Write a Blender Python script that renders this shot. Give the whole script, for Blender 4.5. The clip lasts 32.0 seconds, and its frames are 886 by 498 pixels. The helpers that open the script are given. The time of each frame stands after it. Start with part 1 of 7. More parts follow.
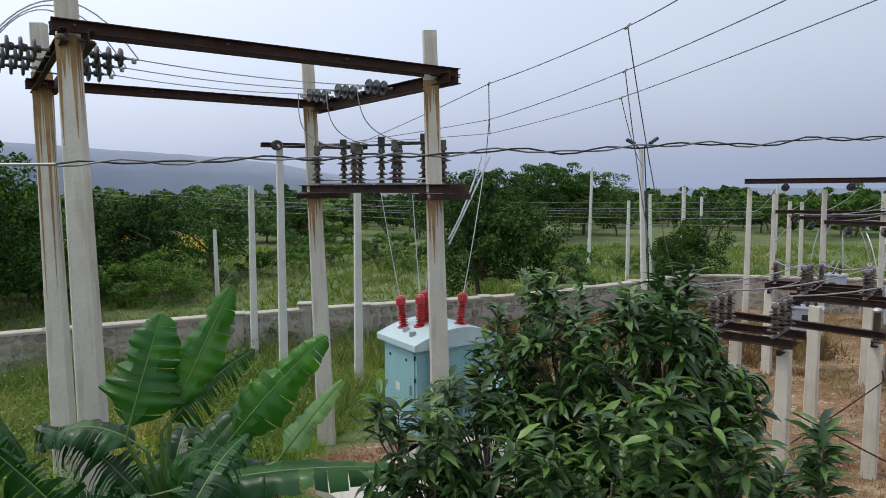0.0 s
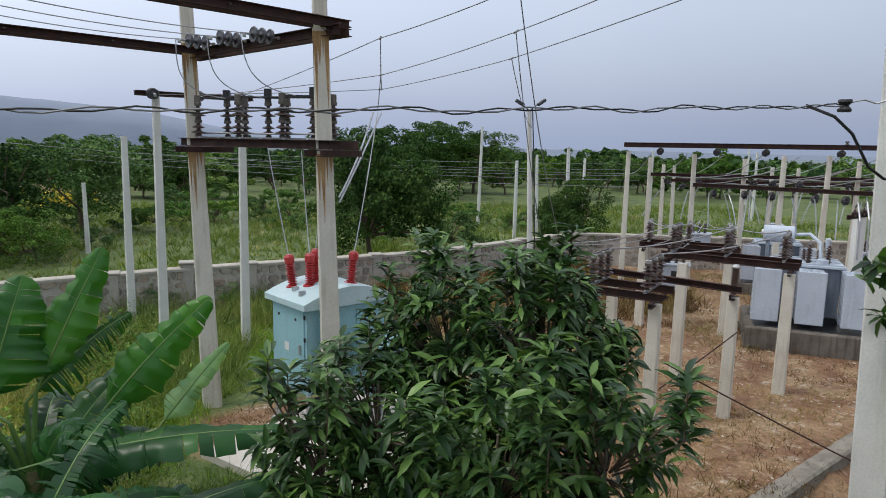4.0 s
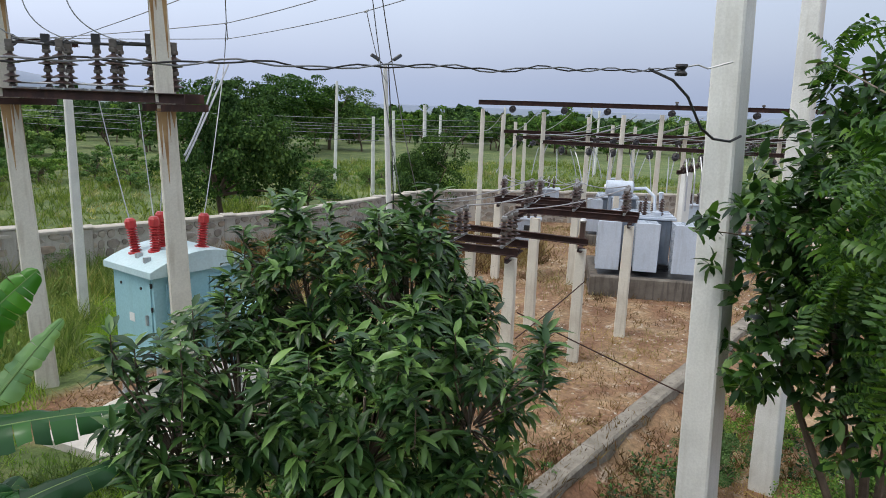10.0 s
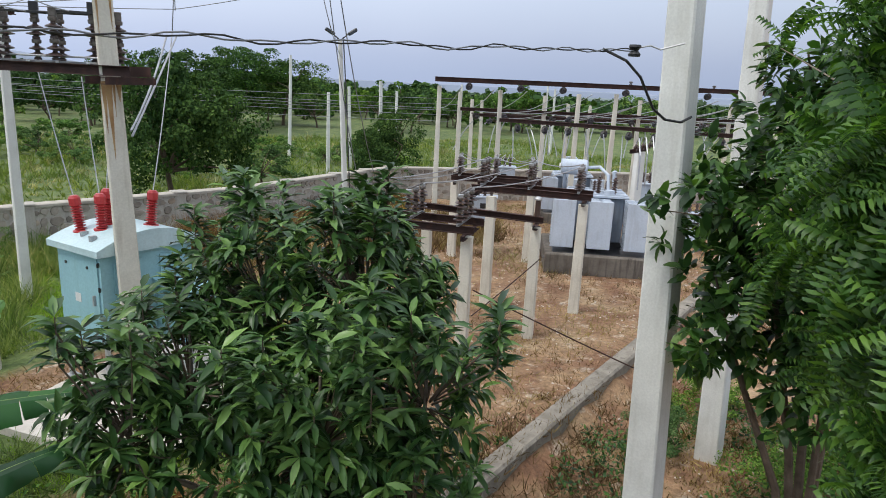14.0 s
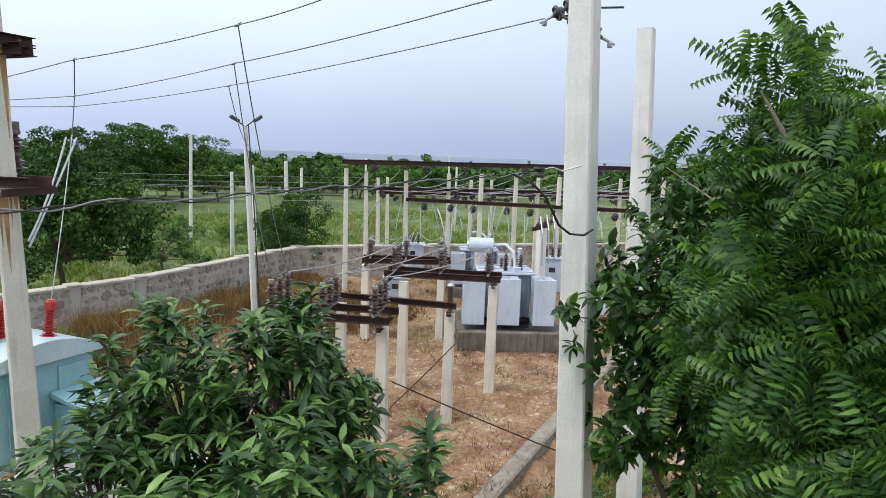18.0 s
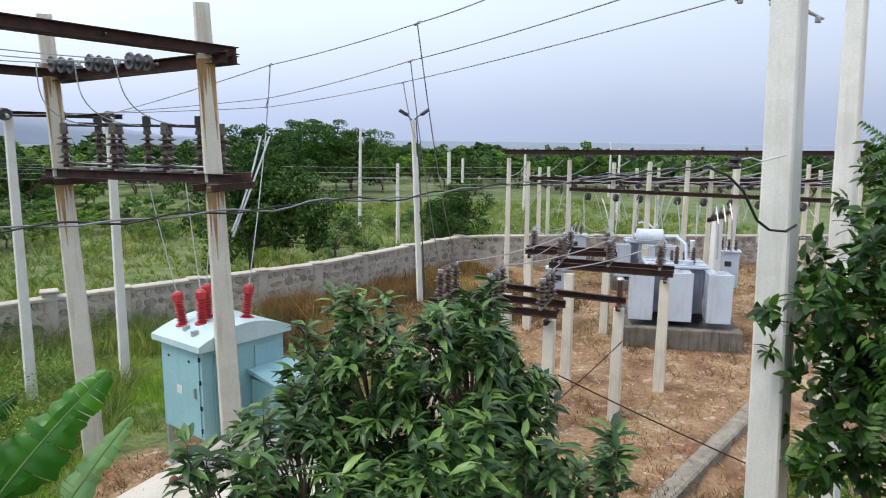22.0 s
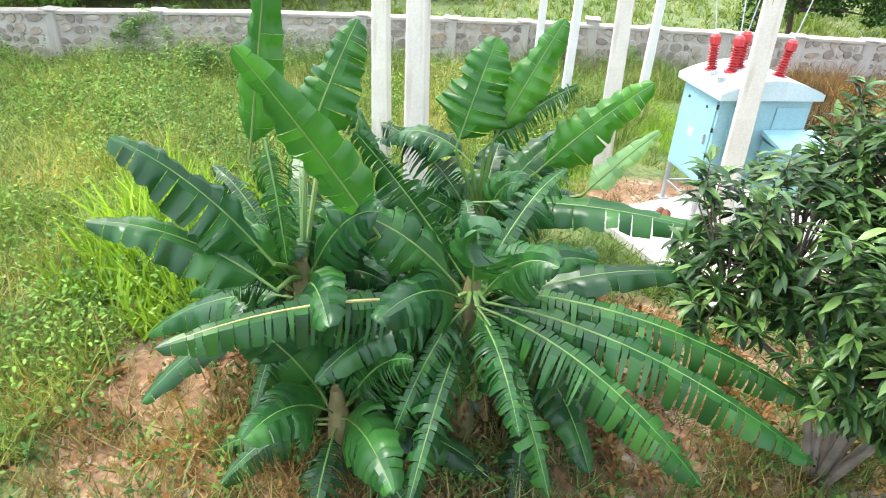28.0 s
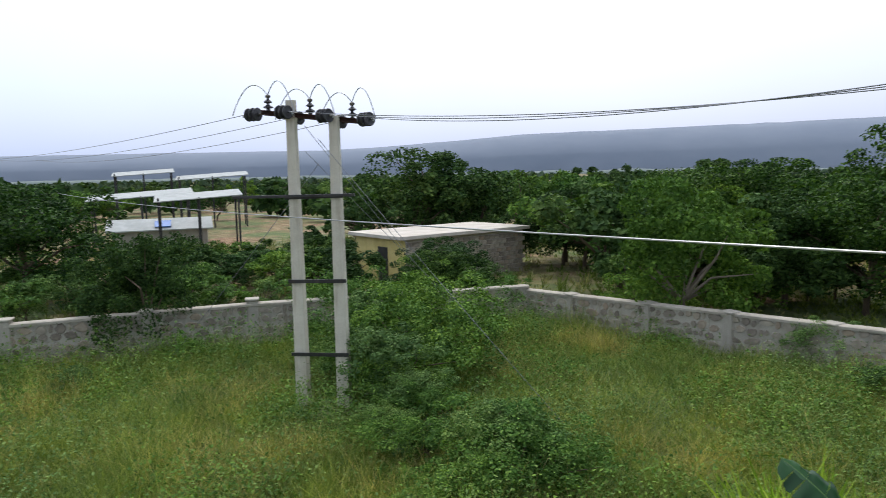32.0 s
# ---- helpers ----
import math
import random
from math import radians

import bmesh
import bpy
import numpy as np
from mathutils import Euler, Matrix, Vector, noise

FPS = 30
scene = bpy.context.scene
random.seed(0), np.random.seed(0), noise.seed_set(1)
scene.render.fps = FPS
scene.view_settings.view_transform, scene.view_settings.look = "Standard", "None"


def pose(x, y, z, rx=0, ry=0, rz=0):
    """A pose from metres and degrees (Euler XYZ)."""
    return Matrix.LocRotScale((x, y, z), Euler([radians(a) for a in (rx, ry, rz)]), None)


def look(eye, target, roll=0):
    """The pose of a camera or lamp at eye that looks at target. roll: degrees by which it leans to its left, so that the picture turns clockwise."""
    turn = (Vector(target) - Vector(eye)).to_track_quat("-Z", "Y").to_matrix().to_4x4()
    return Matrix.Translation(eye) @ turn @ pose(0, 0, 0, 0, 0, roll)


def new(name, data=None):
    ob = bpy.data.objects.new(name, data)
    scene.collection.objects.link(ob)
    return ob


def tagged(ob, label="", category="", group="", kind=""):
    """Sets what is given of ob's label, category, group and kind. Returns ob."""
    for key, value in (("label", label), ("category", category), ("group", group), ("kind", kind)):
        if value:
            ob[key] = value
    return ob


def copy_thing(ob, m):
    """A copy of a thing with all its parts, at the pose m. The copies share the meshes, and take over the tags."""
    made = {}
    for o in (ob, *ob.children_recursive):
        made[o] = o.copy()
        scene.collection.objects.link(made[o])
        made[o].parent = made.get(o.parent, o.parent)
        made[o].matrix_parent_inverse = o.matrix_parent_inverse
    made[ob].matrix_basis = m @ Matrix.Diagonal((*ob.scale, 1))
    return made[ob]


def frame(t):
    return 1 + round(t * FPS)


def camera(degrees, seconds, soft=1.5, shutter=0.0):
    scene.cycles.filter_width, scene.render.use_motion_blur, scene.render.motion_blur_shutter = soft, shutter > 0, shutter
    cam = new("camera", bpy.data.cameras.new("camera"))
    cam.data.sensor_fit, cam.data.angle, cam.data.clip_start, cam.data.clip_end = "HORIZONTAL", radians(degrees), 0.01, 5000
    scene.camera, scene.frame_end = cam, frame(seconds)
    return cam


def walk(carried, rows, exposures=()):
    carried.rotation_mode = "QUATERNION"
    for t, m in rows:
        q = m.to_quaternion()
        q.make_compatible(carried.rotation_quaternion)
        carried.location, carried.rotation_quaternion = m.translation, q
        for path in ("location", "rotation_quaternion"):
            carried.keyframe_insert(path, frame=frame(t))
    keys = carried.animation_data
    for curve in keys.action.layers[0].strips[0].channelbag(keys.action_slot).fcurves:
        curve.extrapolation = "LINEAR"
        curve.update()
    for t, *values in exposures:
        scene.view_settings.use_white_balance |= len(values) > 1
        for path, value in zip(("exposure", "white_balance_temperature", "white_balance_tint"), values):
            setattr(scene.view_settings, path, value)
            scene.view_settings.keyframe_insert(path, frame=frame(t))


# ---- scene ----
cam = camera(67.20, 32.0, 0.5, 0.3)
PATH = [
    (0, (0.000, 0.000, 5.012), (-0.000, 9.958, 4.091), -0.19),
    (0.5, (0.010, 0.012, 5.014), (0.232, 9.949, 3.913), 0.23),
    (1, (0.016, 0.009, 5.023), (0.258, 9.922, 3.730), 0.47),
    (1.5, (0.024, 0.037, 5.016), (0.281, 9.939, 3.643), 0.79),
    (2, (0.000, 0.003, 5.022), (0.299, 9.904, 3.647), 0.71),
    (2.5, (0.004, 0.029, 5.020), (0.464, 9.917, 3.598), 0.77),
    (3, (0.019, 0.035, 5.010), (0.838, 9.904, 3.617), 1.09),
    (3.5, (0.029, 0.035, 5.011), (1.194, 9.861, 3.560), 1.32),
    (4, (0.000, 0.034, 5.024), (1.621, 9.781, 3.486), 1.20),
    (4.5, (0.016, 0.083, 5.017), (1.978, 9.740, 3.316), 1.35),
    (6.5, (0.005, 0.116, 5.051), (2.917, 9.470, 3.048), 1.29),
    (7, (0.005, 0.125, 5.049), (2.991, 9.456, 3.045), 1.70),
    (7.5, (0.003, 0.126, 5.049), (3.116, 9.417, 3.053), 1.76),
    (8, (0.002, 0.128, 5.057), (3.253, 9.377, 3.085), 2.10),
    (8.5, (-0.003, 0.126, 5.054), (3.429, 9.293, 3.005), 2.52),
    (9, (-0.005, 0.119, 5.060), (3.649, 9.195, 2.991), 2.10),
    (9.5, (-0.010, 0.137, 5.060), (3.755, 9.165, 2.982), 1.85),
    (10, (-0.004, 0.140, 5.043), (3.634, 9.212, 2.926), 2.05),
    (10.5, (-0.007, 0.135, 5.038), (3.455, 9.266, 2.883), 3.43),
    (11, (-0.013, 0.133, 5.029), (3.388, 9.288, 2.879), 3.99),
    (11.5, (-0.003, 0.123, 5.040), (3.383, 9.280, 2.877), 3.66),
    (12, (-0.000, 0.116, 5.038), (3.455, 9.259, 2.924), 3.48),
    (12.5, (0.006, 0.131, 5.042), (3.810, 9.128, 2.902), 3.28),
    (13, (0.007, 0.119, 5.039), (3.942, 9.048, 2.848), 3.29),
    (13.5, (0.007, 0.134, 5.051), (4.093, 8.983, 2.813), 2.89),
    (14, (0.007, 0.144, 5.053), (4.221, 8.885, 2.636), 2.88),
    (14.5, (0.006, 0.141, 5.056), (4.627, 8.690, 2.698), 1.97),
    (16.5, (0.072, 0.119, 5.127), (5.182, 8.299, 2.507), 3.70),
    (17, (0.030, 0.120, 5.314), (6.005, 7.870, 3.249), 0.90),
    (17.5, (-0.095, 0.151, 5.476), (6.125, 7.761, 3.636), -1.50),
    (18, (-0.178, 0.130, 5.548), (5.297, 8.375, 4.143), 2.00),
    (18.5, (-0.238, 0.145, 5.543), (5.272, 8.290, 3.718), 1.80),
    (19, (-0.256, 0.225, 5.584), (4.864, 8.545, 3.444), 0.90),
    (19.5, (-0.285, 0.240, 5.582), (4.595, 8.775, 3.747), 2.50),
    (20, (-0.297, 0.251, 5.594), (4.473, 8.856, 3.789), 2.80),
    (20.5, (-0.313, 0.270, 5.598), (4.192, 8.970, 3.578), 0.50),
    (21, (-0.342, 0.245, 5.603), (4.543, 8.745, 3.648), 0.90),
    (21.5, (-0.353, 0.306, 5.589), (3.932, 9.131, 3.664), -0.10),
    (22, (-0.357, 0.277, 5.593), (3.043, 9.542, 3.968), 0.60),
    (22.5, (-0.365, 0.283, 5.594), (2.720, 9.688, 4.174), 1.50),
    (23, (-0.373, 0.281, 5.604), (2.197, 9.851, 4.274), 1.90),
    (23.5, (-0.385, 0.257, 5.607), (1.475, 10.002, 4.352), 1.00),
    (24, (-0.394, 0.217, 5.603), (0.866, 10.057, 4.333), 1.20),
    (24.5, (-0.383, 0.273, 5.595), (0.172, 10.158, 4.195), 1.20),
    (25, (-0.437, 0.232, 5.591), (-0.787, 10.097, 4.001), 2.60),
    (25.5, (-0.485, 0.199, 5.575), (-1.325, 9.859, 3.120), 2.30),
    (26, (-0.559, 0.109, 5.509), (-2.459, 9.304, 2.064), 1.80),
    (26.5, (-0.629, 0.073, 5.482), (-3.024, 8.803, 1.237), 2.40),
    (28.5, (-0.693, -0.241, 5.295), (-4.403, 7.519, 0.195), 3.10),
    (29, (-0.628, -0.363, 5.412), (-5.903, 7.227, 1.592), 2.00),
    (29.5, (-0.547, -0.374, 5.534), (-7.102, 6.576, 2.569), -0.50),
    (30, (-0.547, -0.374, 5.537), (-8.012, 5.961, 3.487), 0.70),
    (30.5, (-0.537, -0.416, 5.553), (-8.852, 4.989, 4.273), -0.30),
    (31, (-0.640, -0.401, 5.576), (-9.360, 4.339, 4.361), -0.20),
    (31.5, (-0.632, -0.410, 5.562), (-9.867, 3.270, 4.482), -0.20),
    (32, (-0.707, -0.421, 5.596), (-10.287, 2.224, 4.481), -1.20),
]
walk(cam, [(t, look(eye, target, roll)) for t, eye, target, roll in PATH],
     [(0, -0.2), (4, -0.22), (9, 0.0), (10, 0.07), (13, 0.12), (17, 0.28), (20, 0.32), (24, 0.32), (25.5, 0.35), (26, 0.35), (26.5, 0.8), (28.5, 1.75), (29.5, 1.85), (30, 1.58), (30.5, 0.85), (31, 0.4), (31.5, 0.05), (32, -0.03)])

# ---- world, sun ----
world = bpy.data.worlds.new("overcast")
scene.world = world
world.use_nodes = True
wn, wl = world.node_tree.nodes, world.node_tree.links
sky = wn.new("ShaderNodeTexSky")
sky.sky_type = "NISHITA"
sky.sun_disc = False
sky.sun_elevation, sky.sun_rotation = radians(52), radians(-60)
sky.air_density, sky.dust_density, sky.ozone_density = 1.6, 5.0, 1.2
grey = wn.new("ShaderNodeMixRGB")
grey.blend_type = "MIX"
grey.inputs[0].default_value = 0.62
ramp = wn.new("ShaderNodeValToRGB")
tc = wn.new("ShaderNodeTexCoord")
sep = wn.new("ShaderNodeSeparateXYZ")
cloud = wn.new("ShaderNodeTexNoise")
cloud.inputs["Scale"].default_value, cloud.inputs["Detail"].default_value = 2.2, 5
wl.new(tc.outputs["Generated"], sep.inputs[0])
wl.new(tc.outputs["Generated"], cloud.inputs["Vector"])
wadd = wn.new("ShaderNodeMath")
wadd.operation = "MULTIPLY_ADD"
wl.new(cloud.outputs["Fac"], wadd.inputs[0])
wadd.inputs[1].default_value = 0.12
wl.new(sep.outputs["Z"], wadd.inputs[2])
wl.new(wadd.outputs[0], ramp.inputs[0])
SKY_STOPS = [(0.0, (6.3, 7.6, 10.8)), (0.10, (7.1, 8.5, 11.9)), (0.24, (10.0, 11.4, 14.6)), (0.5, (13.2, 14.2, 16.2)), (1.0, (13.8, 14.6, 16.0))]
el = ramp.color_ramp.elements
while len(el) < len(SKY_STOPS):
    el.new(0.5)
for e, (p, c) in zip(el, SKY_STOPS):
    e.position, e.color = p, (*c, 1)
glow = wn.new("ShaderNodeMath")
glow.operation = "MULTIPLY_ADD"
wl.new(sep.outputs["X"], glow.inputs[0])
glow.inputs[1].default_value, glow.inputs[2].default_value = -0.3, 1.02
veil = wn.new("ShaderNodeVectorMath")
veil.operation = "SCALE"
wl.new(ramp.outputs[0], veil.inputs[0])
wl.new(glow.outputs[0], veil.inputs["Scale"])
wl.new(sky.outputs[0], grey.inputs[1])
wl.new(veil.outputs[0], grey.inputs[2])
bg = wn["Background"]
bg.inputs["Strength"].default_value = 0.1
wl.new(grey.outputs[0], bg.inputs["Color"])

sun = new("sun", bpy.data.lights.new("sun", "SUN"))
sun.data.energy, sun.data.angle, sun.data.color = 1.5, radians(16), (1.0, 0.96, 0.9)
sun.matrix_world = look((-30, 10, 60), (2, 14, 0))

# ---- materials ----


def material(name, rough=0.6, metal=0.0):
    m = bpy.data.materials.new(name)
    m.use_nodes = True
    nt = m.node_tree
    b = nt.nodes["Principled BSDF"]
    b.inputs["Roughness"].default_value, b.inputs["Metallic"].default_value = rough, metal
    return m, nt, b


def noise_node(nt, scale, detail=4, vec=None, rough=0.55):
    n = nt.nodes.new("ShaderNodeTexNoise")
    n.inputs["Scale"].default_value, n.inputs["Detail"].default_value, n.inputs["Roughness"].default_value = scale, detail, rough
    if vec is None:
        g = nt.nodes.new("ShaderNodeTexCoord")
        vec = g.outputs["Object"]
    nt.links.new(vec, n.inputs["Vector"])
    return n.outputs["Fac"]


def ramp_node(nt, fac, stops):
    r = nt.nodes.new("ShaderNodeValToRGB")
    els = r.color_ramp.elements
    while len(els) < len(stops):
        els.new(0.5)
    for e, (p, c) in zip(els, stops):
        e.position, e.color = p, (*c, 1)
    nt.links.new(fac, r.inputs[0])
    return r.outputs[0]


def mix_node(nt, fac, a, b, mode="MIX"):
    m = nt.nodes.new("ShaderNodeMixRGB")
    m.blend_type = mode
    for sock, val in ((m.inputs[0], fac), (m.inputs[1], a), (m.inputs[2], b)):
        if isinstance(val, (int, float)):
            sock.default_value = val
        elif isinstance(val, tuple):
            sock.default_value = (*val, 1)
        else:
            nt.links.new(val, sock)
    return m.outputs[0]


def bump_node(nt, b, height, strength=0.3, dist=0.02):
    n = nt.nodes.new("ShaderNodeBump")
    n.inputs["Strength"].default_value, n.inputs["Distance"].default_value = strength, dist
    nt.links.new(height, n.inputs["Height"])
    nt.links.new(n.outputs[0], b.inputs["Normal"])


def stretched(nt, sx, sy, sz):
    g = nt.nodes.new("ShaderNodeTexCoord")
    mp = nt.nodes.new("ShaderNodeMapping")
    mp.inputs["Scale"].default_value = (sx, sy, sz)
    nt.links.new(g.outputs["Object"], mp.inputs[0])
    return mp.outputs[0]


def worn(name, c0, c1, rough=0.6, metal=0.0, scale=3.0, stain=(0.2, 0.16, 0.12), amount=0.35, bump=0.15, streak=True):
    """Paint, concrete or metal with a broad tone change, fine grain and stains that run down."""
    m, nt, b = material(name, rough, metal)
    col = ramp_node(nt, noise_node(nt, scale, 5), [(0.3, c0), (0.7, c1)])
    fine = ramp_node(nt, noise_node(nt, scale * 22, 3), [(0.35, (0.9, 0.9, 0.9)), (0.65, (1.05, 1.05, 1.05))])
    col = mix_node(nt, 0.7, col, fine, "MULTIPLY")
    if amount > 0:
        vec = stretched(nt, 9, 9, 0.7) if streak else None
        f = ramp_node(nt, noise_node(nt, 1.0 if streak else scale * 2, 4, vec), [(0.52, (0, 0, 0)), (0.75, (amount, amount, amount))])
        col = mix_node(nt, f, col, stain)
    nt.links.new(col, b.inputs["Base Color"])
    if bump:
        bump_node(nt, b, noise_node(nt, scale * 14, 4), bump, 0.01)
    return m


CONCRETE = worn("pole_concrete", (0.55, 0.51, 0.43), (0.70, 0.67, 0.58), 0.85, scale=1.6, stain=(0.30, 0.24, 0.16), amount=0.55)
CONCRETE_PALE = worn("pale_concrete", (0.60, 0.60, 0.56), (0.74, 0.74, 0.70), 0.85, scale=2.0, stain=(0.4, 0.38, 0.32), amount=0.35)
SLAB = worn("slab_concrete", (0.50, 0.46, 0.40), (0.66, 0.62, 0.56), 0.9, scale=1.2, stain=(0.4, 0.33, 0.26), amount=0.4, streak=False)
KERB = worn("kerb_concrete", (0.17, 0.15, 0.12), (0.33, 0.30, 0.25), 0.95, scale=4.5, stain=(0.07, 0.055, 0.04), amount=0.8, streak=False, bump=0.4)
PLASTER = worn("wall_plaster", (0.36, 0.335, 0.295), (0.50, 0.47, 0.41), 0.9, scale=1.1, stain=(0.2, 0.18, 0.15), amount=0.5)
RUST = worn("rusty_steel", (0.028, 0.014, 0.012), (0.062, 0.029, 0.023), 0.85, 0.0, scale=4, stain=(0.15, 0.06, 0.03), amount=0.25, streak=False)
RUST_STAIN = worn("rust_stain", (0.25, 0.125, 0.045), (0.46, 0.31, 0.15), 0.9, scale=4, stain=(0.16, 0.07, 0.03), amount=0.8)
GALV = worn("galvanised_steel", (0.36, 0.37, 0.38), (0.52, 0.53, 0.54), 0.5, 0.6, scale=5, amount=0.2)
PORCELAIN = worn("brown_porcelain", (0.04, 0.024, 0.02), (0.085, 0.05, 0.042), 0.3, 0.0, scale=5, stain=(0.2, 0.18, 0.16), amount=0.25, bump=0.0)
GREY_PORC = worn("grey_porcelain", (0.025, 0.025, 0.03), (0.075, 0.075, 0.085), 0.4, 0.0, scale=3, stain=(0.03, 0.03, 0.03), amount=0.35, bump=0.0)
CAP = worn("cast_cap", (0.10, 0.09, 0.085), (0.22, 0.2, 0.18), 0.6, 0.5, scale=6, amount=0.3)
TEAL = worn("teal_paint", (0.27, 0.48, 0.53), (0.31, 0.53, 0.58), 0.42, 0.0, scale=1.2, stain=(0.22, 0.36, 0.38), amount=0.35, bump=0.03)
# Paler than TEAL: the sky's whitish reflection on the roof is in the colour.
TEAL_ROOF = worn("sky_sheen_teal_paint", (0.44, 0.60, 0.63), (0.55, 0.68, 0.70), 0.4, 0.0, scale=1.2, stain=(0.34, 0.46, 0.47), amount=0.3, bump=0.03)
TRAFO = worn("transformer_grey", (0.44, 0.50, 0.58), (0.52, 0.58, 0.66), 0.45, 0.0, scale=1.3, stain=(0.25, 0.24, 0.24), amount=0.35, bump=0.04)
# Darker grey of tank, rear radiators, pipes and every second fin.
TRAFO_DARK = worn("transformer_darker_grey", (0.16, 0.2, 0.25), (0.26, 0.3, 0.36), 0.55, 0.0, scale=2, stain=(0.08, 0.08, 0.09), amount=0.5, bump=0.05)
OILY = worn("oily_dark_steel", (0.02, 0.02, 0.022), (0.05, 0.05, 0.052), 0.4, 0.2, scale=3, amount=0.2)
RED = worn("red_silicone", (0.42, 0.035, 0.04), (0.55, 0.055, 0.055), 0.4, scale=3, stain=(0.25, 0.02, 0.02), amount=0.3, bump=0.0)
BLACK = worn("black_rubber", (0.012, 0.012, 0.013), (0.03, 0.03, 0.032), 0.5, scale=5, amount=0.0)
ALU = worn("aluminium_wire", (0.34, 0.35, 0.37), (0.48, 0.49, 0.5), 0.45, 0.7, scale=5, amount=0.15, bump=0.0)
WIRE = worn("weathered_wire", (0.20, 0.21, 0.23), (0.28, 0.29, 0.31), 0.55, 0.5, scale=5, amount=0.15, bump=0.0)
WHITE = worn("white_paint", (0.66, 0.66, 0.64), (0.78, 0.78, 0.76), 0.5, scale=2, stain=(0.5, 0.48, 0.44), amount=0.3, bump=0.03)
GLASS_DARK = worn("dark_glass", (0.02, 0.025, 0.03), (0.04, 0.05, 0.055), 0.08, scale=2, amount=0.0, bump=0.0)
YELLOW_WALL = worn("yellow_limewash", (0.55, 0.45, 0.16), (0.68, 0.58, 0.26), 0.9, scale=1.5, stain=(0.35, 0.28, 0.14), amount=0.5)
SHEET = worn("zinc_sheet", (0.34, 0.37, 0.37), (0.46, 0.49, 0.49), 0.75, 0.0, scale=1.5, stain=(0.35, 0.33, 0.3), amount=0.4, bump=0.05)
BLUE_TARP = worn("blue_tarpaulin", (0.02, 0.12, 0.42), (0.04, 0.18, 0.55), 0.45, scale=2, amount=0.15)
BARK = worn("bark", (0.07, 0.05, 0.035), (0.16, 0.12, 0.085), 0.95, scale=6, stain=(0.04, 0.03, 0.02), amount=0.5, bump=0.6)
BARK_PALE = worn("pale_bark", (0.16, 0.13, 0.10), (0.27, 0.23, 0.18), 0.95, scale=6, stain=(0.08, 0.06, 0.05), amount=0.5, bump=0.6)
BROWN_STONE = worn("brown_stone", (0.12, 0.05, 0.03), (0.22, 0.09, 0.05), 0.85, scale=8, amount=0.3, streak=False)


def stone_material(name, stops):
    m, nt, b = material(name, 0.9)
    oi = nt.nodes.new("ShaderNodeObjectInfo")
    col = ramp_node(nt, oi.outputs["Random"], stops)
    v = ramp_node(nt, noise_node(nt, 5, 5), [(0.3, (0.7, 0.7, 0.7)), (0.7, (1.15, 1.15, 1.15))])
    col = mix_node(nt, 1.0, col, v, "MULTIPLY")
    nt.links.new(col, b.inputs["Base Color"])
    bump_node(nt, b, noise_node(nt, 11, 5), 0.6, 0.03)
    return m


STONE = stone_material("wall_stone", [(0.0, (0.22, 0.19, 0.16)), (0.4, (0.32, 0.28, 0.235)), (0.75, (0.43, 0.385, 0.32)), (1.0, (0.34, 0.265, 0.2))])


def leaf_material(name, dark, mid, light, through_light=0.35, rough=0.5, gloss=0.15):
    """Leaves, each with its own tone; some light passes through."""
    m, nt, b = material(name, rough)
    b.inputs["Specular IOR Level"].default_value = gloss
    g = nt.nodes.new("ShaderNodeNewGeometry")
    stops = [(0.0, dark), (0.55, mid), (1.0, light)]
    col = ramp_node(nt, g.outputs["Random Per Island"], stops)
    v = ramp_node(nt, noise_node(nt, 1.3, 3, g.outputs["Position"]), [(0.3, (0.6, 0.66, 0.7)), (0.7, (1.32, 1.26, 1.05))])
    col = mix_node(nt, 0.8, col, v, "MULTIPLY")
    v = ramp_node(nt, noise_node(nt, 0.22, 2, g.outputs["Position"]), [(0.35, (0.8, 0.85, 0.85)), (0.68, (1.25, 1.12, 0.9))])
    col = mix_node(nt, 0.8, col, v, "MULTIPLY")
    oi = nt.nodes.new("ShaderNodeObjectInfo")
    v = ramp_node(nt, oi.outputs["Random"], [(0.0, (0.58, 0.64, 0.72)), (0.5, (0.95, 0.97, 1.0)), (1.0, (1.4, 1.27, 1.02))])
    col = mix_node(nt, 0.9, col, v, "MULTIPLY")
    nt.links.new(col, b.inputs["Base Color"])
    tr = nt.nodes.new("ShaderNodeBsdfTranslucent")
    tcol = mix_node(nt, 1.0, col, (1.25, 1.35, 0.5), "MULTIPLY")
    nt.links.new(tcol, tr.inputs["Color"])
    mx = nt.nodes.new("ShaderNodeMixShader")
    mx.inputs[0].default_value = through_light
    nt.links.new(b.outputs[0], mx.inputs[1])
    nt.links.new(tr.outputs[0], mx.inputs[2])
    nt.links.new(mx.outputs[0], nt.nodes["Material Output"].inputs["Surface"])
    return m


LEAF_MANGO = leaf_material("mango_leaf", (0.009, 0.034, 0.013), (0.038, 0.098, 0.034), (0.105, 0.21, 0.07), 0.1, 0.36, 0.35)
LEAF_BANANA = leaf_material("banana_leaf", (0.012, 0.062, 0.02), (0.018, 0.086, 0.024), (0.032, 0.125, 0.03), 0.2, 0.34, 0.4)
# Brighter copy of the banana leaf: backlighting of upright blades put into colour.
LEAF_BANANA_BACKLIT = leaf_material("backlit_banana_leaf", (0.024, 0.11, 0.022), (0.03, 0.132, 0.024), (0.048, 0.178, 0.028), 0.33, 0.36, 0.42)
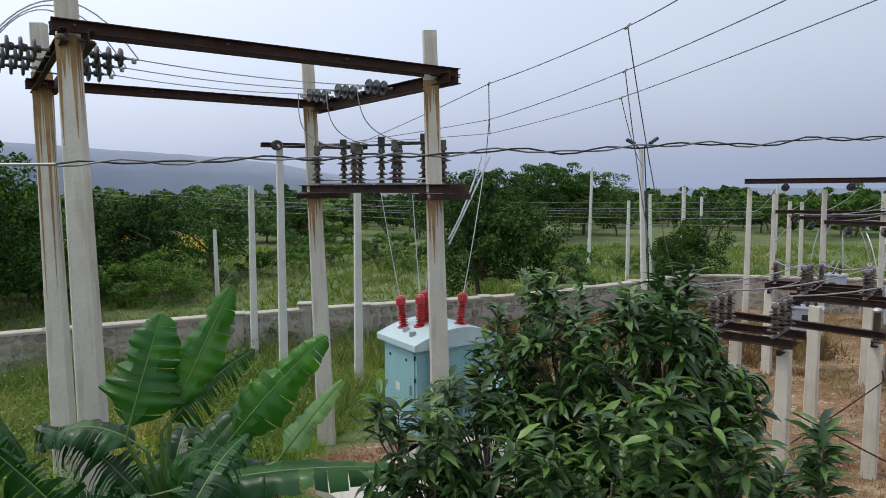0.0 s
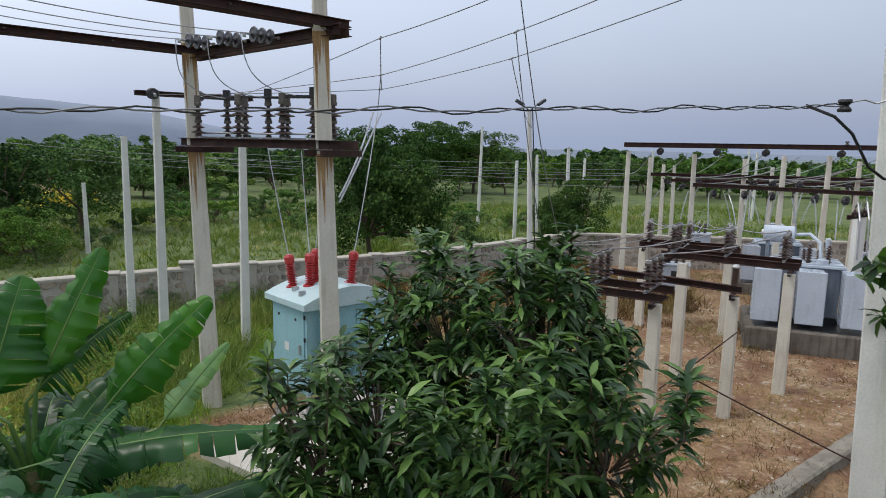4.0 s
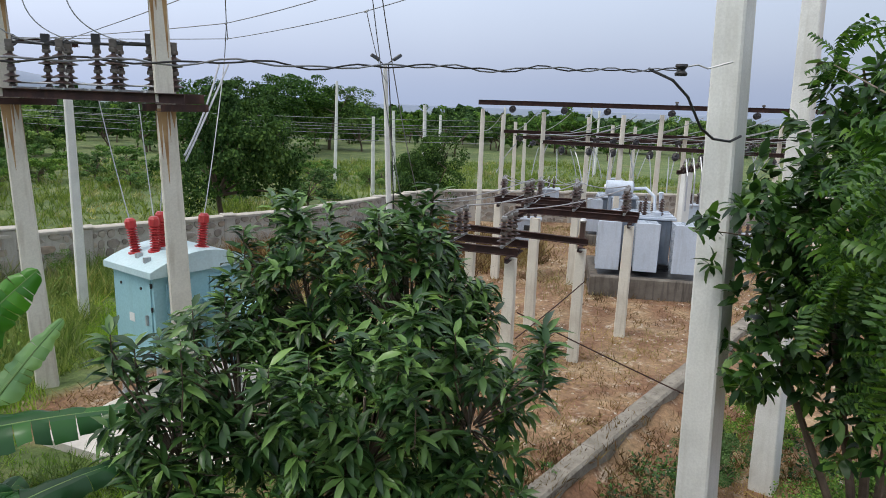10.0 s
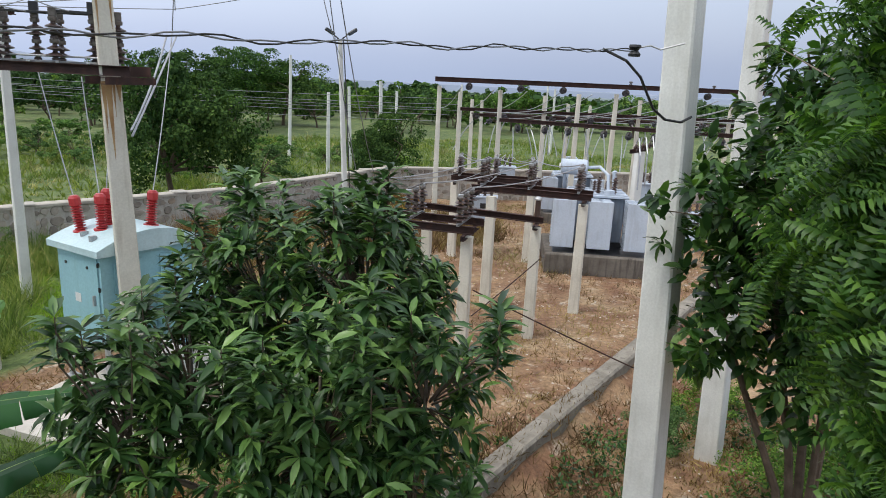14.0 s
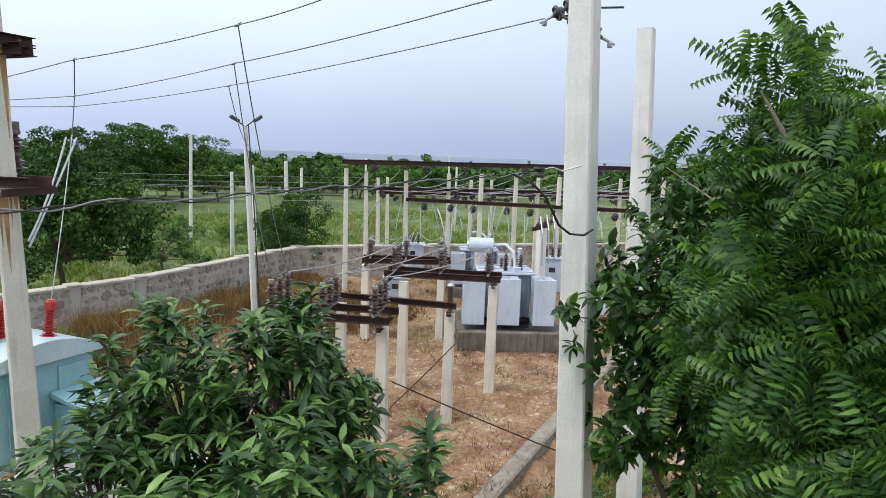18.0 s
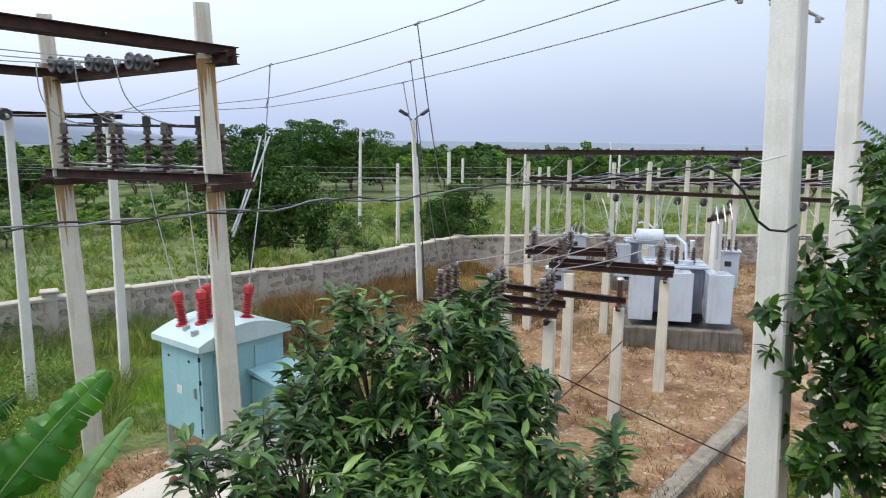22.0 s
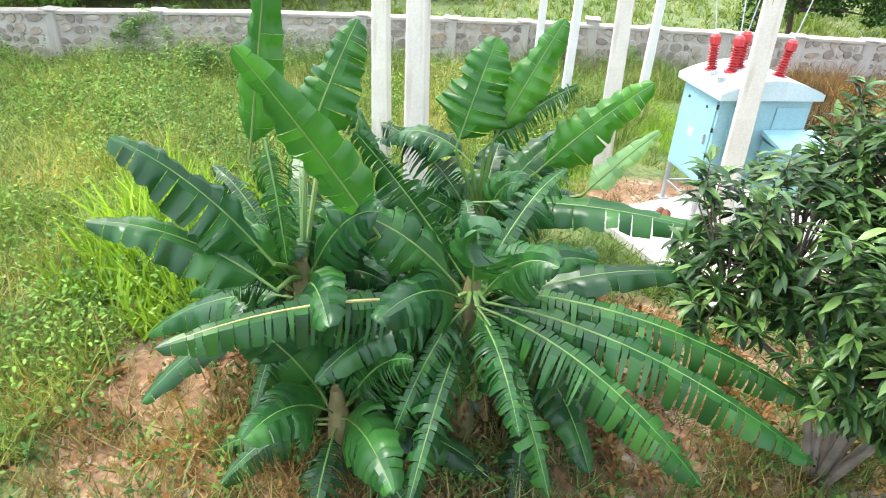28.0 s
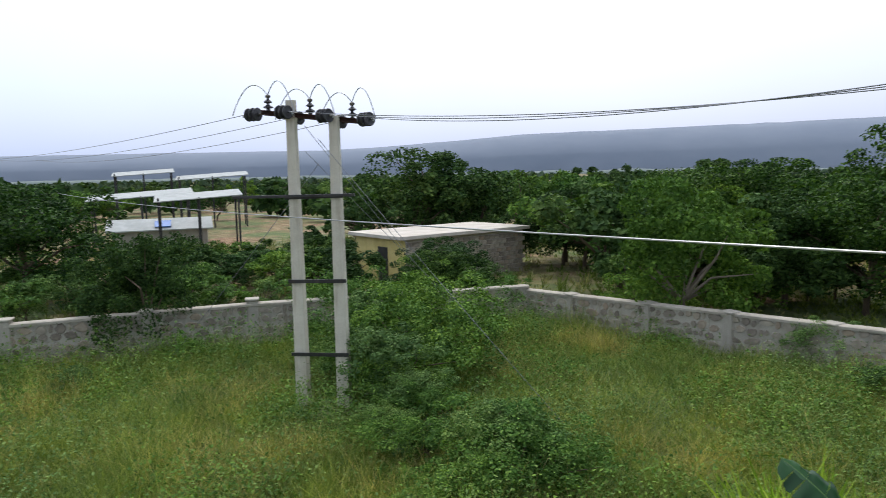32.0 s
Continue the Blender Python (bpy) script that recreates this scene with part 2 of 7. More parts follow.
STRAW_RIB = worn("straw_rib", (0.32, 0.26, 0.08), (0.46, 0.40, 0.15), 0.6, scale=4, stain=(0.22, 0.13, 0.05), amount=0.4, bump=0.05)
LEAF_BANANA_PALE = leaf_material("banana_leaf_back", (0.16, 0.32, 0.2), (0.22, 0.40, 0.26), (0.26, 0.44, 0.28), 0.35, 0.55)
LEAF_DRY = leaf_material("dry_leaf", (0.12, 0.066, 0.034), (0.21, 0.125, 0.066), (0.31, 0.215, 0.115), 0.2, 0.8)
BANANA_RIB = worn("banana_rib", (0.085, 0.18, 0.038), (0.14, 0.25, 0.06), 0.5, scale=4, stain=(0.28, 0.2, 0.07), amount=0.4, bump=0.05)
BANANA_STEM = worn("banana_stem", (0.12, 0.12, 0.05), (0.26, 0.22, 0.10), 0.7, scale=4, stain=(0.09, 0.05, 0.03), amount=0.7, bump=0.2)
LEAF_NEEM = leaf_material("neem_leaf", (0.03, 0.085, 0.02), (0.09, 0.2, 0.038), (0.22, 0.38, 0.065), 0.36, 0.42, 0.35)
LEAF_BROAD = leaf_material("broad_leaf", (0.012, 0.04, 0.013), (0.04, 0.105, 0.026), (0.115, 0.225, 0.052), 0.3, 0.4, 0.35)
LEAF_WOOD = leaf_material("wood_leaf", (0.02, 0.05, 0.018), (0.044, 0.095, 0.03), (0.09, 0.165, 0.048), 0.12, 0.7, 0.08)
# Paler copy of LEAF_WOOD with distance haze put into the leaf colour.
LEAF_WOOD_FAR = leaf_material("haze_tinted_wood_leaf", (0.034, 0.074, 0.028), (0.066, 0.13, 0.044), (0.125, 0.205, 0.068), 0.12, 0.7, 0.08)
LEAF_WOOD_DEEP = leaf_material("deep_wood_leaf", (0.012, 0.038, 0.012), (0.03, 0.08, 0.02), (0.075, 0.16, 0.035), 0.15, 0.6, 0.12)
LEAF_WOOD_LIGHT = leaf_material("light_wood_leaf", (0.05, 0.115, 0.024), (0.095, 0.19, 0.036), (0.16, 0.28, 0.055), 0.15, 0.7, 0.08)
LEAF_SHRUB = leaf_material("shrub_leaf", (0.045, 0.11, 0.03), (0.095, 0.20, 0.05), (0.18, 0.31, 0.08), 0.12, 0.7, 0.08)
LEAF_GREYISH = leaf_material("grey_green_leaf", (0.065, 0.14, 0.05), (0.12, 0.215, 0.08), (0.2, 0.31, 0.12), 0.12, 0.7, 0.08)
GRASS = leaf_material("tall_grass", (0.085, 0.145, 0.045), (0.18, 0.255, 0.095), (0.34, 0.40, 0.19), 0.3, 0.8, 0.08)
GRASS_SHORT = leaf_material("short_grass", (0.11, 0.225, 0.03), (0.19, 0.335, 0.055), (0.30, 0.44, 0.10), 0.3, 0.8, 0.08)
GRASS_DRY = leaf_material("dry_grass", (0.26, 0.17, 0.08), (0.42, 0.31, 0.155), (0.56, 0.46, 0.26), 0.25, 0.8, 0.05)
GRASS_STRAW = leaf_material("straw_grass", (0.22, 0.22, 0.105), (0.36, 0.35, 0.19), (0.52, 0.49, 0.31), 0.3, 0.8, 0.05)
MEADOW = leaf_material("meadow_grass", (0.11, 0.17, 0.045), (0.19, 0.26, 0.075), (0.30, 0.36, 0.13), 0.3, 0.8, 0.06)
# Greyed leaf tone: haze over the far woods is mixed into it.
LEAF_FAR = leaf_material("haze_tinted_far_leaf", (0.045, 0.08, 0.055), (0.075, 0.115, 0.08), (0.11, 0.155, 0.105), 0.2, 0.8, 0.05)
PLINTH = worn("oiled_plinth", (0.07, 0.058, 0.046), (0.21, 0.185, 0.155), 0.95, scale=1.6, stain=(0.035, 0.03, 0.026), amount=0.85, bump=0.4)
FLOWER = leaf_material("yellow_blossom", (0.42, 0.33, 0.06), (0.52, 0.43, 0.09), (0.6, 0.52, 0.14), 0.3, 0.7)


def ground_material():
    """Grass field, dry yard, bare red earth and gravel, laid out over the plan, with grain at several sizes."""
    m, nt, b = material("ground_soil", 0.95)
    geo = nt.nodes.new("ShaderNodeNewGeometry")
    pos = geo.outputs["Position"]
    big = noise_node(nt, 0.18, 4, pos)
    med = noise_node(nt, 0.9, 5, pos)
    fine = noise_node(nt, 9.0, 5, pos, 0.7)
    grass = ramp_node(nt, med, [(0.25, (0.055, 0.09, 0.024)), (0.5, (0.10, 0.145, 0.04)), (0.75, (0.20, 0.215, 0.08))])
    dry = ramp_node(nt, med, [(0.22, (0.11, 0.05, 0.028)), (0.42, (0.215, 0.115, 0.062)), (0.58, (0.31, 0.20, 0.11)), (0.8, (0.44, 0.34, 0.21))])
    att = nt.nodes.new("ShaderNodeAttribute")
    att.attribute_name = "yard"
    w = nt.nodes.new("ShaderNodeMath")
    w.operation = "MULTIPLY_ADD"
    nt.links.new(big, w.inputs[0])
    w.inputs[1].default_value = 0.9
    nt.links.new(att.outputs["Fac"], w.inputs[2])
    mask = ramp_node(nt, w.outputs[0], [(0.78, (0, 0, 0)), (1.02, (1, 1, 1))])
    col = mix_node(nt, mask, grass, dry)
    pale = ramp_node(nt, noise_node(nt, 2.6, 6, pos, 0.75), [(0.55, (0, 0, 0)), (0.66, (0.85, 0.85, 0.85))])
    pale = mix_node(nt, 1.0, pale, mask, "MULTIPLY")
    col = mix_node(nt, pale, col, (0.52, 0.44, 0.34))
    grain = ramp_node(nt, fine, [(0.3, (0.45, 0.45, 0.45)), (0.7, (1.4, 1.4, 1.4))])
    col = mix_node(nt, 0.9, col, grain, "MULTIPLY")
    nt.links.new(col, b.inputs["Base Color"])
    bump_node(nt, b, fine, 0.7, 0.05)
    return m


GROUND = ground_material()
# Distance haze is painted into the hill's blue-grey base colour.
HILL, hnt, hb = material("hill_painted_haze", 1.0)
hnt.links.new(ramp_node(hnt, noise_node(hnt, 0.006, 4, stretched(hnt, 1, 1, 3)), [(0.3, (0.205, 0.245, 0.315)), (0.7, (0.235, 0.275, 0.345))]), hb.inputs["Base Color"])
# The plain's haze is part of this grey-green colour.
HILL_FAR = worn("plain_painted_haze", (0.13, 0.17, 0.17), (0.17, 0.21, 0.2), 1.0, scale=0.02, amount=0.0, bump=0.0)

# ---- mesh helpers ----


class Mesh:
    """Gathers simple solids into one mesh."""

    def __init__(self):
        self.v, self.f = [], []

    def add(self, verts, faces):
        n = len(self.v)
        self.v += [tuple(p) for p in verts]
        self.f += [tuple(i + n for i in f) for f in faces]
        return self

    def box(self, c, s, turn=None, ch=0.008):
        """A box with chamfered edges."""
        c, h = Vector(c), [max(a / 2, 1e-4) for a in s]
        ch = min(ch, min(h) * 0.6)
        vs, idx = [], {}
        for sx in (-1, 1):
            for sy in (-1, 1):
                for sz in (-1, 1):
                    for k in range(3):
                        p = [sx * (h[0] - ch), sy * (h[1] - ch), sz * (h[2] - ch)]
                        p[k] = (sx, sy, sz)[k] * h[k]
                        idx[sx, sy, sz, k] = len(vs)
                        q = Vector(p)
                        vs.append((turn @ q if turn else q) + c)
        fs = []
        order = ((-1, -1), (1, -1), (1, 1), (-1, 1))
        for k in range(3):
            a, b2 = (k + 1) % 3, (k + 2) % 3
            for s1 in (-1, 1):
                loop = []
                for u, w2 in order:
                    q = [0, 0, 0]
                    q[k], q[a], q[b2] = s1, u, w2
                    loop.append(idx[(*q, k)])
                fs.append(loop if s1 > 0 else loop[::-1])
                q0 = [0, 0, 0]
            for u in (-1, 1):
                for w2 in (-1, 1):
                    q0, q1 = [0, 0, 0], [0, 0, 0]
                    q0[a], q0[b2], q0[k] = u, w2, -1
                    q1[a], q1[b2], q1[k] = u, w2, 1
                    fs.append([idx[(*q0, a)], idx[(*q1, a)], idx[(*q1, b2)], idx[(*q0, b2)]])
        for sx in (-1, 1):
            for sy in (-1, 1):
                for sz in (-1, 1):
                    fs.append([idx[sx, sy, sz, k] for k in range(3)])
        return self.add(vs, fs)

    def extrude(self, profile, p0, p1, up=(0, 0, 1)):
        """A closed outline drawn from p0 to p1; its second axis is up."""
        p0, p1 = Vector(p0), Vector(p1)
        d = (p1 - p0).normalized()
        side = d.cross(Vector(up)).normalized()
        u = side.cross(d).normalized()
        n = len(profile)
        vs = [p + side * a + u * b2 for p in (p0, p1) for a, b2 in profile]
        fs = [(i, (i + 1) % n, n + (i + 1) % n, n + i) for i in range(n)] + [tuple(range(n))[::-1], tuple(range(n, 2 * n))]
        return self.add(vs, fs)

    def channel(self, p0, p1, w=0.075, h=0.15, t=0.008, up=(0, 0, 1), flip=1):
        a, b2 = w / 2 * flip, h / 2
        k = t * flip
        return self.extrude([(-a, -b2), (a, -b2), (a, -b2 + t * 1.4), (-a + k, -b2 + t * 1.4), (-a + k, b2 - t * 1.4), (a, b2 - t * 1.4), (a, b2), (-a, b2)], p0, p1, up)

    def angle(self, p0, p1, w=0.06, t=0.007, up=(0, 0, 1)):
        return self.extrude([(0, 0), (w, 0), (w, t), (t, t), (t, w), (0, w)], p0, p1, up)

    def bar(self, p0, p1, w, h, up=(0, 0, 1)):
        a, b2, k = w / 2, h / 2, min(w, h) * 0.12
        return self.extrude([(-a + k, -b2), (a - k, -b2), (a, -b2 + k), (a, b2 - k), (a - k, b2), (-a + k, b2), (-a, b2 - k), (-a, -b2 + k)], p0, p1, up)

    def lathe(self, p0, axis, prof, n=12):
        """Turned about an axis from p0: pairs of radius and way along it."""
        p0, ax = Vector(p0), Vector(axis).normalized()
        s = ax.orthogonal().normalized()
        u = ax.cross(s)
        vs, fs = [], []
        for r, hh in prof:
            for i in range(n):
                a = 2 * math.pi * i / n
                vs.append(p0 + ax * hh + (s * math.cos(a) + u * math.sin(a)) * max(r, 1e-4))
        for j in range(len(prof) - 1):
            for i in range(n):
                k = (i + 1) % n
                fs.append((j * n + i, j * n + k, (j + 1) * n + k, (j + 1) * n + i))
        fs += [tuple(range(n))[::-1], tuple(range((len(prof) - 1) * n, len(prof) * n))]
        return self.add(vs, fs)

    def cyl(self, p0, p1, r0, r1=None, n=10):
        d = Vector(p1) - Vector(p0)
        return self.lathe(p0, d, [(r0, 0), (r0 if r1 is None else r1, d.length)], n)

    def tube(self, pts, r, n=5, r1=None):
        """A round cord along points."""
        pts = [Vector(p) for p in pts]
        vs, fs, m = [], [], len(pts)
        s = None
        for j, p in enumerate(pts):
            d = (pts[min(j + 1, m - 1)] - pts[max(j - 1, 0)]).normalized()
            s = d.orthogonal().normalized() if s is None else (s - d * s.dot(d)).normalized()
            u = d.cross(s)
            rr = r if r1 is None else r + (r1 - r) * j / (m - 1)
            vs += [p + (s * math.cos(2 * math.pi * i / n) + u * math.sin(2 * math.pi * i / n)) * rr for i in range(n)]
        for j in range(m - 1):
            for i in range(n):
                k = (i + 1) % n
                fs.append((j * n + i, j * n + k, (j + 1) * n + k, (j + 1) * n + i))
        fs += [tuple(range(n))[::-1], tuple(range((m - 1) * n, m * n))]
        return self.add(vs, fs)

    def data(self, name, mat, smooth=False):
        me = bpy.data.meshes.new(name)
        me.from_pydata(self.v, [], self.f)
        me.materials.append(mat)
        if smooth:
            me.polygons.foreach_set("use_smooth", [True] * len(me.polygons))
            me.set_sharp_from_angle(angle=radians(40))
        me.update()
        return me


def part(name, bm, mat, parent=None, label="", smooth=False):
    ob = new(name, bm.data(name, mat, smooth) if isinstance(bm, Mesh) else bm)
    if parent is not None:
        ob.parent = parent
    return tagged(ob, label)


def thing(name, label, category, at=(0, 0, 0), group="", kind="", rz=0.0):
    ob = new(name)
    ob.empty_display_size = 0.2
    ob.matrix_basis = pose(*at, 0, 0, rz)
    return tagged(ob, label, category, group, kind)


def solid(name, bm, mat, label, category, group="", kind="", smooth=False):
    return tagged(part(name, bm, mat, None, "", smooth), label, category, group, kind)


def sag(p0, p1, drop, n=14):
    p0, p1 = Vector(p0), Vector(p1)
    return [p0.lerp(p1, i / n) - Vector((0, 0, 4 * drop * (i / n) * (1 - i / n))) for i in range(n + 1)]


def arc(p0, p1, rise, n=10):
    return sag(p0, p1, -rise, n)


def cloud_mesh(name, tv, tf, turn, pos, mats, mat_pick=None):
    """Many copies of one small leaf, each with its own turn and place, as one mesh."""
    tv, turn, pos = np.asarray(tv, float), np.asarray(turn, float), np.asarray(pos, float)
    n, k = len(pos), len(tv)
    v = (np.einsum("nij,kj->nki", turn, tv) + pos[:, None, :]).reshape(-1, 3)
    m = len(tf[0])
    f = (np.asarray(tf)[None] + (np.arange(n) * k)[:, None, None]).reshape(-1)
    me = bpy.data.meshes.new(name)
    me.vertices.add(len(v))
    me.vertices.foreach_set("co", v.ravel())
    me.loops.add(len(f))
    me.loops.foreach_set("vertex_index", f.astype(np.int32))
    nf = len(f) // m
    me.polygons.add(nf)
    me.polygons.foreach_set("loop_start", (np.arange(nf) * m).astype(np.int32))
    for mt in mats:
        me.materials.append(mt)
    if mat_pick is not None:
        me.polygons.foreach_set("material_index", np.repeat(mat_pick, len(tf)).astype(np.int32))
    me.update(calc_edges=True)
    return me


def frames_from(direction, up_jitter, rng, size):
    """Turns whose y axis follows the directions, with random roll, times the sizes."""
    d = direction / (np.linalg.norm(direction, axis=1, keepdims=True) + 1e-9)
    up = np.tile([0.0, 0.0, 1.0], (len(d), 1)) + rng.normal(0, up_jitter, d.shape)
    s = np.cross(d, up)
    s /= np.linalg.norm(s, axis=1, keepdims=True) + 1e-9
    u = np.cross(s, d)
    size = np.asarray(size)
    size = size[:, None, None] if size.ndim == 1 else size
    return np.stack([s, d, u], 2) * size


# a bent lance-shaped leaf along y, 1 long
LANCE_V = [(0, 0, 0), (-0.135, 0.33, 0.045), (0, 0.33, -0.005), (0.135, 0.33, 0.045), (-0.12, 0.66, -0.01), (0, 0.66, -0.06), (0.12, 0.66, -0.01), (0, 1.0, -0.22)]
LANCE_F = [(0, 2, 1), (0, 3, 2), (1, 2, 5), (1, 5, 4), (2, 3, 6), (2, 6, 5), (4, 5, 7), (5, 6, 7)]
OVAL_V = [(0, 0, 0), (-0.22, 0.35, 0.04), (0, 0.4, -0.01), (0.22, 0.35, 0.04), (-0.16, 0.75, -0.03), (0.16, 0.75, -0.03), (0, 1.0, -0.15)]
OVAL_F = [(0, 2, 1), (0, 3, 2), (1, 2, 4), (2, 3, 5), (2, 5, 4), (4, 5, 6)]
CARD_V = [(-0.35, 0, 0), (0.35, 0.1, 0.1), (0.3, 0.9, -0.1), (-0.3, 1.0, 0.05)]
CARD_F = [(0, 1, 2), (0, 2, 3)]
BLADE_V = [(-0.5, 0, 0), (0.5, 0, 0), (0.32, 0.55, 0.06), (-0.32, 0.55, 0.06), (0.0, 1.0, 0.3)]
BLADE_F = [(0, 1, 2), (0, 2, 3), (3, 2, 4)]

# ---- ground ----
KERB_A, KERB_B = Vector((1.6, 5.55, 0)), Vector((15.2, 13.3, 0))
KD = (KERB_B - KERB_A).normalized()
KN = Vector((KD.y, -KD.x, 0))
WALL_N = [(-23.0, 8.9), (-17.2, 12.8), (-12.6, 15.9), (-10.2, 17.2), (-7.9, 18.3), (-4.2, 20.0), (-1.0, 21.2), (3.3, 22.8), (5.25, 24.1), (7.4, 25.6), (10.4, 27.5), (12.2, 27.2), (25.5, 23.5), (34.0, 21.2)]


def wall_y(x):
    return float(np.interp(x, [p[0] for p in WALL_N], [p[1] for p in WALL_N]))


def dip(x, y):
    """The plain beyond the wall falls gently away to the north and east."""
    d = math.hypot(x, y)
    return -0.013 * max(d - 55.0, 0.0) * min(max((math.degrees(math.atan2(x, y)) + 50.0) / 30.0, 0.0), 1.0)


def ground_z(x, y):
    q = Vector((x, y, 0)) - KERB_A
    s = min(max((q.dot(KN) - 0.12) / 0.1, 0), 1) * min(max(q.dot(KD) / 1.0, 0), 1) * min(max((14.5 - q.dot(KD)) / 1.5, 0), 1)
    return dip(x, y) - 0.28 * s + (noise.noise((x * 0.25, y * 0.25, 0)) * 0.07 + noise.noise((x, y, 3)) * 0.025 if abs(x) < 60 and abs(y) < 60 else 0.0)


def yard_value(x, y):
    def st(a):
        return min(max(a, 0), 1)
    v = st((x - 1.3 - 0.16 * max(y - 12, 0)) / 2.4)
    v = max(v, st((4.6 - math.hypot((x + 0.6) / 1.5, (y - 4.6))) / 1.5) * 0.8)
    v = max(v, st(1.6 - math.hypot((x + 0.4) / 2.4, (y - 11.6) / 1.3)) * 0.8)
    v = max(v, st(1.5 - math.hypot((x - 3.5) / 4.5, (y - 19.5) / 3.0)) * 0.9)
    if x > -23 and y > wall_y(x):
        v = 0.12 + 0.2 * st((y - wall_y(x) - 12) / 10) - 0.1
    if x < -23.2:
        v = 0.42
    return v


steps = np.concatenate([[-4200, -2400, -1300, -700, -380, -220, -140, -100, -76], np.arange(-60, 60.1, 0.6), [76, 100, 140, 220, 380, 700, 1300, 2400, 4200]])
gv = [(x, y, ground_z(x, y)) for y in steps for x in steps]
ng = len(steps)
gf = [(j * ng + i, j * ng + i + 1, (j + 1) * ng + i + 1, (j + 1) * ng + i) for j in range(ng - 1) for i in range(ng - 1)]
gm = bpy.data.meshes.new("ground")
gm.from_pydata(gv, [], gf)
gm.materials.append(GROUND)
att = gm.attributes.new("yard", "FLOAT", "POINT")
att.data.foreach_set("value", [yard_value(p[0], p[1]) for p in gv])
gm.polygons.foreach_set("use_smooth", [True] * len(gm.polygons))
tagged(new("ground", gm), "grassy field and dry reddish yard earth", "ground", "", "structure")

# ---- hills on the horizon ----


def ridge(name, radius, a0, a1, height, mat, label, seed, drop=0.0):
    rng = random.Random(seed)
    v, f = [], []
    n = 150
    for i in range(n + 1):
        a = radians(a0 + (a1 - a0) * i / n)
        hh = height(math.degrees(a)) * (1 + 0.03 * noise.noise((i * 0.21, seed, 0)) + 0.015 * noise.noise((i * 0.9, seed, 4)))
        for r, k in ((radius, 0.0), (radius * 1.02, 0.45), (radius * 1.06, 0.86), (radius * 1.09, 1.0), (radius * 1.4, 0.98)):
            rr = r * (1 + 0.003 * noise.noise((i * 0.35, k * 3, seed)))
            x, y = -math.sin(a) * rr, math.cos(a) * rr
            v.append((x, y, -3 + drop * dip(x, y) + hh * k if k else -120.0))
    for i in range(n):
        for k in range(4):
            f.append((i * 5 + k, i * 5 + k + 1, (i + 1) * 5 + k + 1, (i + 1) * 5 + k))
    me = bpy.data.meshes.new(name)
    me.from_pydata(v, [], f)
    me.materials.append(mat)
    me.polygons.foreach_set("use_smooth", [True] * len(me.polygons))
    tagged(new(name, me), label, "hill", "", "structure")


HILL_A = [-60, -14, -8, 2, 8, 14, 19, 25, 31, 38, 56, 68, 76, 84, 95, 112, 130]
HILL_H = [2, 3, 6, 12, 45, 88, 109, 123, 138, 145, 143, 136, 112, 96, 94, 82, 62]
ridge("backdrop_hill", 2100, -60, 130, lambda a: float(np.interp(a, HILL_A, HILL_H)), HILL, "long flat-topped hill ridge with blue haze painted into its colour", 3)
ridge("backdrop_plain", 1500, -90, 130, lambda a: 11 + 4 * noise.noise((a * 0.3, 2, 0)) + 3 * noise.noise((a * 1.7, 2, 0)), HILL_FAR, "line of distant woods with haze painted into its colour", 5, 1.0)

# ---- boundary walls ----


COPING = worn("coping_cement", (0.36, 0.33, 0.28), (0.52, 0.48, 0.42), 0.9, scale=1.4, stain=(0.2, 0.17, 0.13), amount=0.6, streak=False)


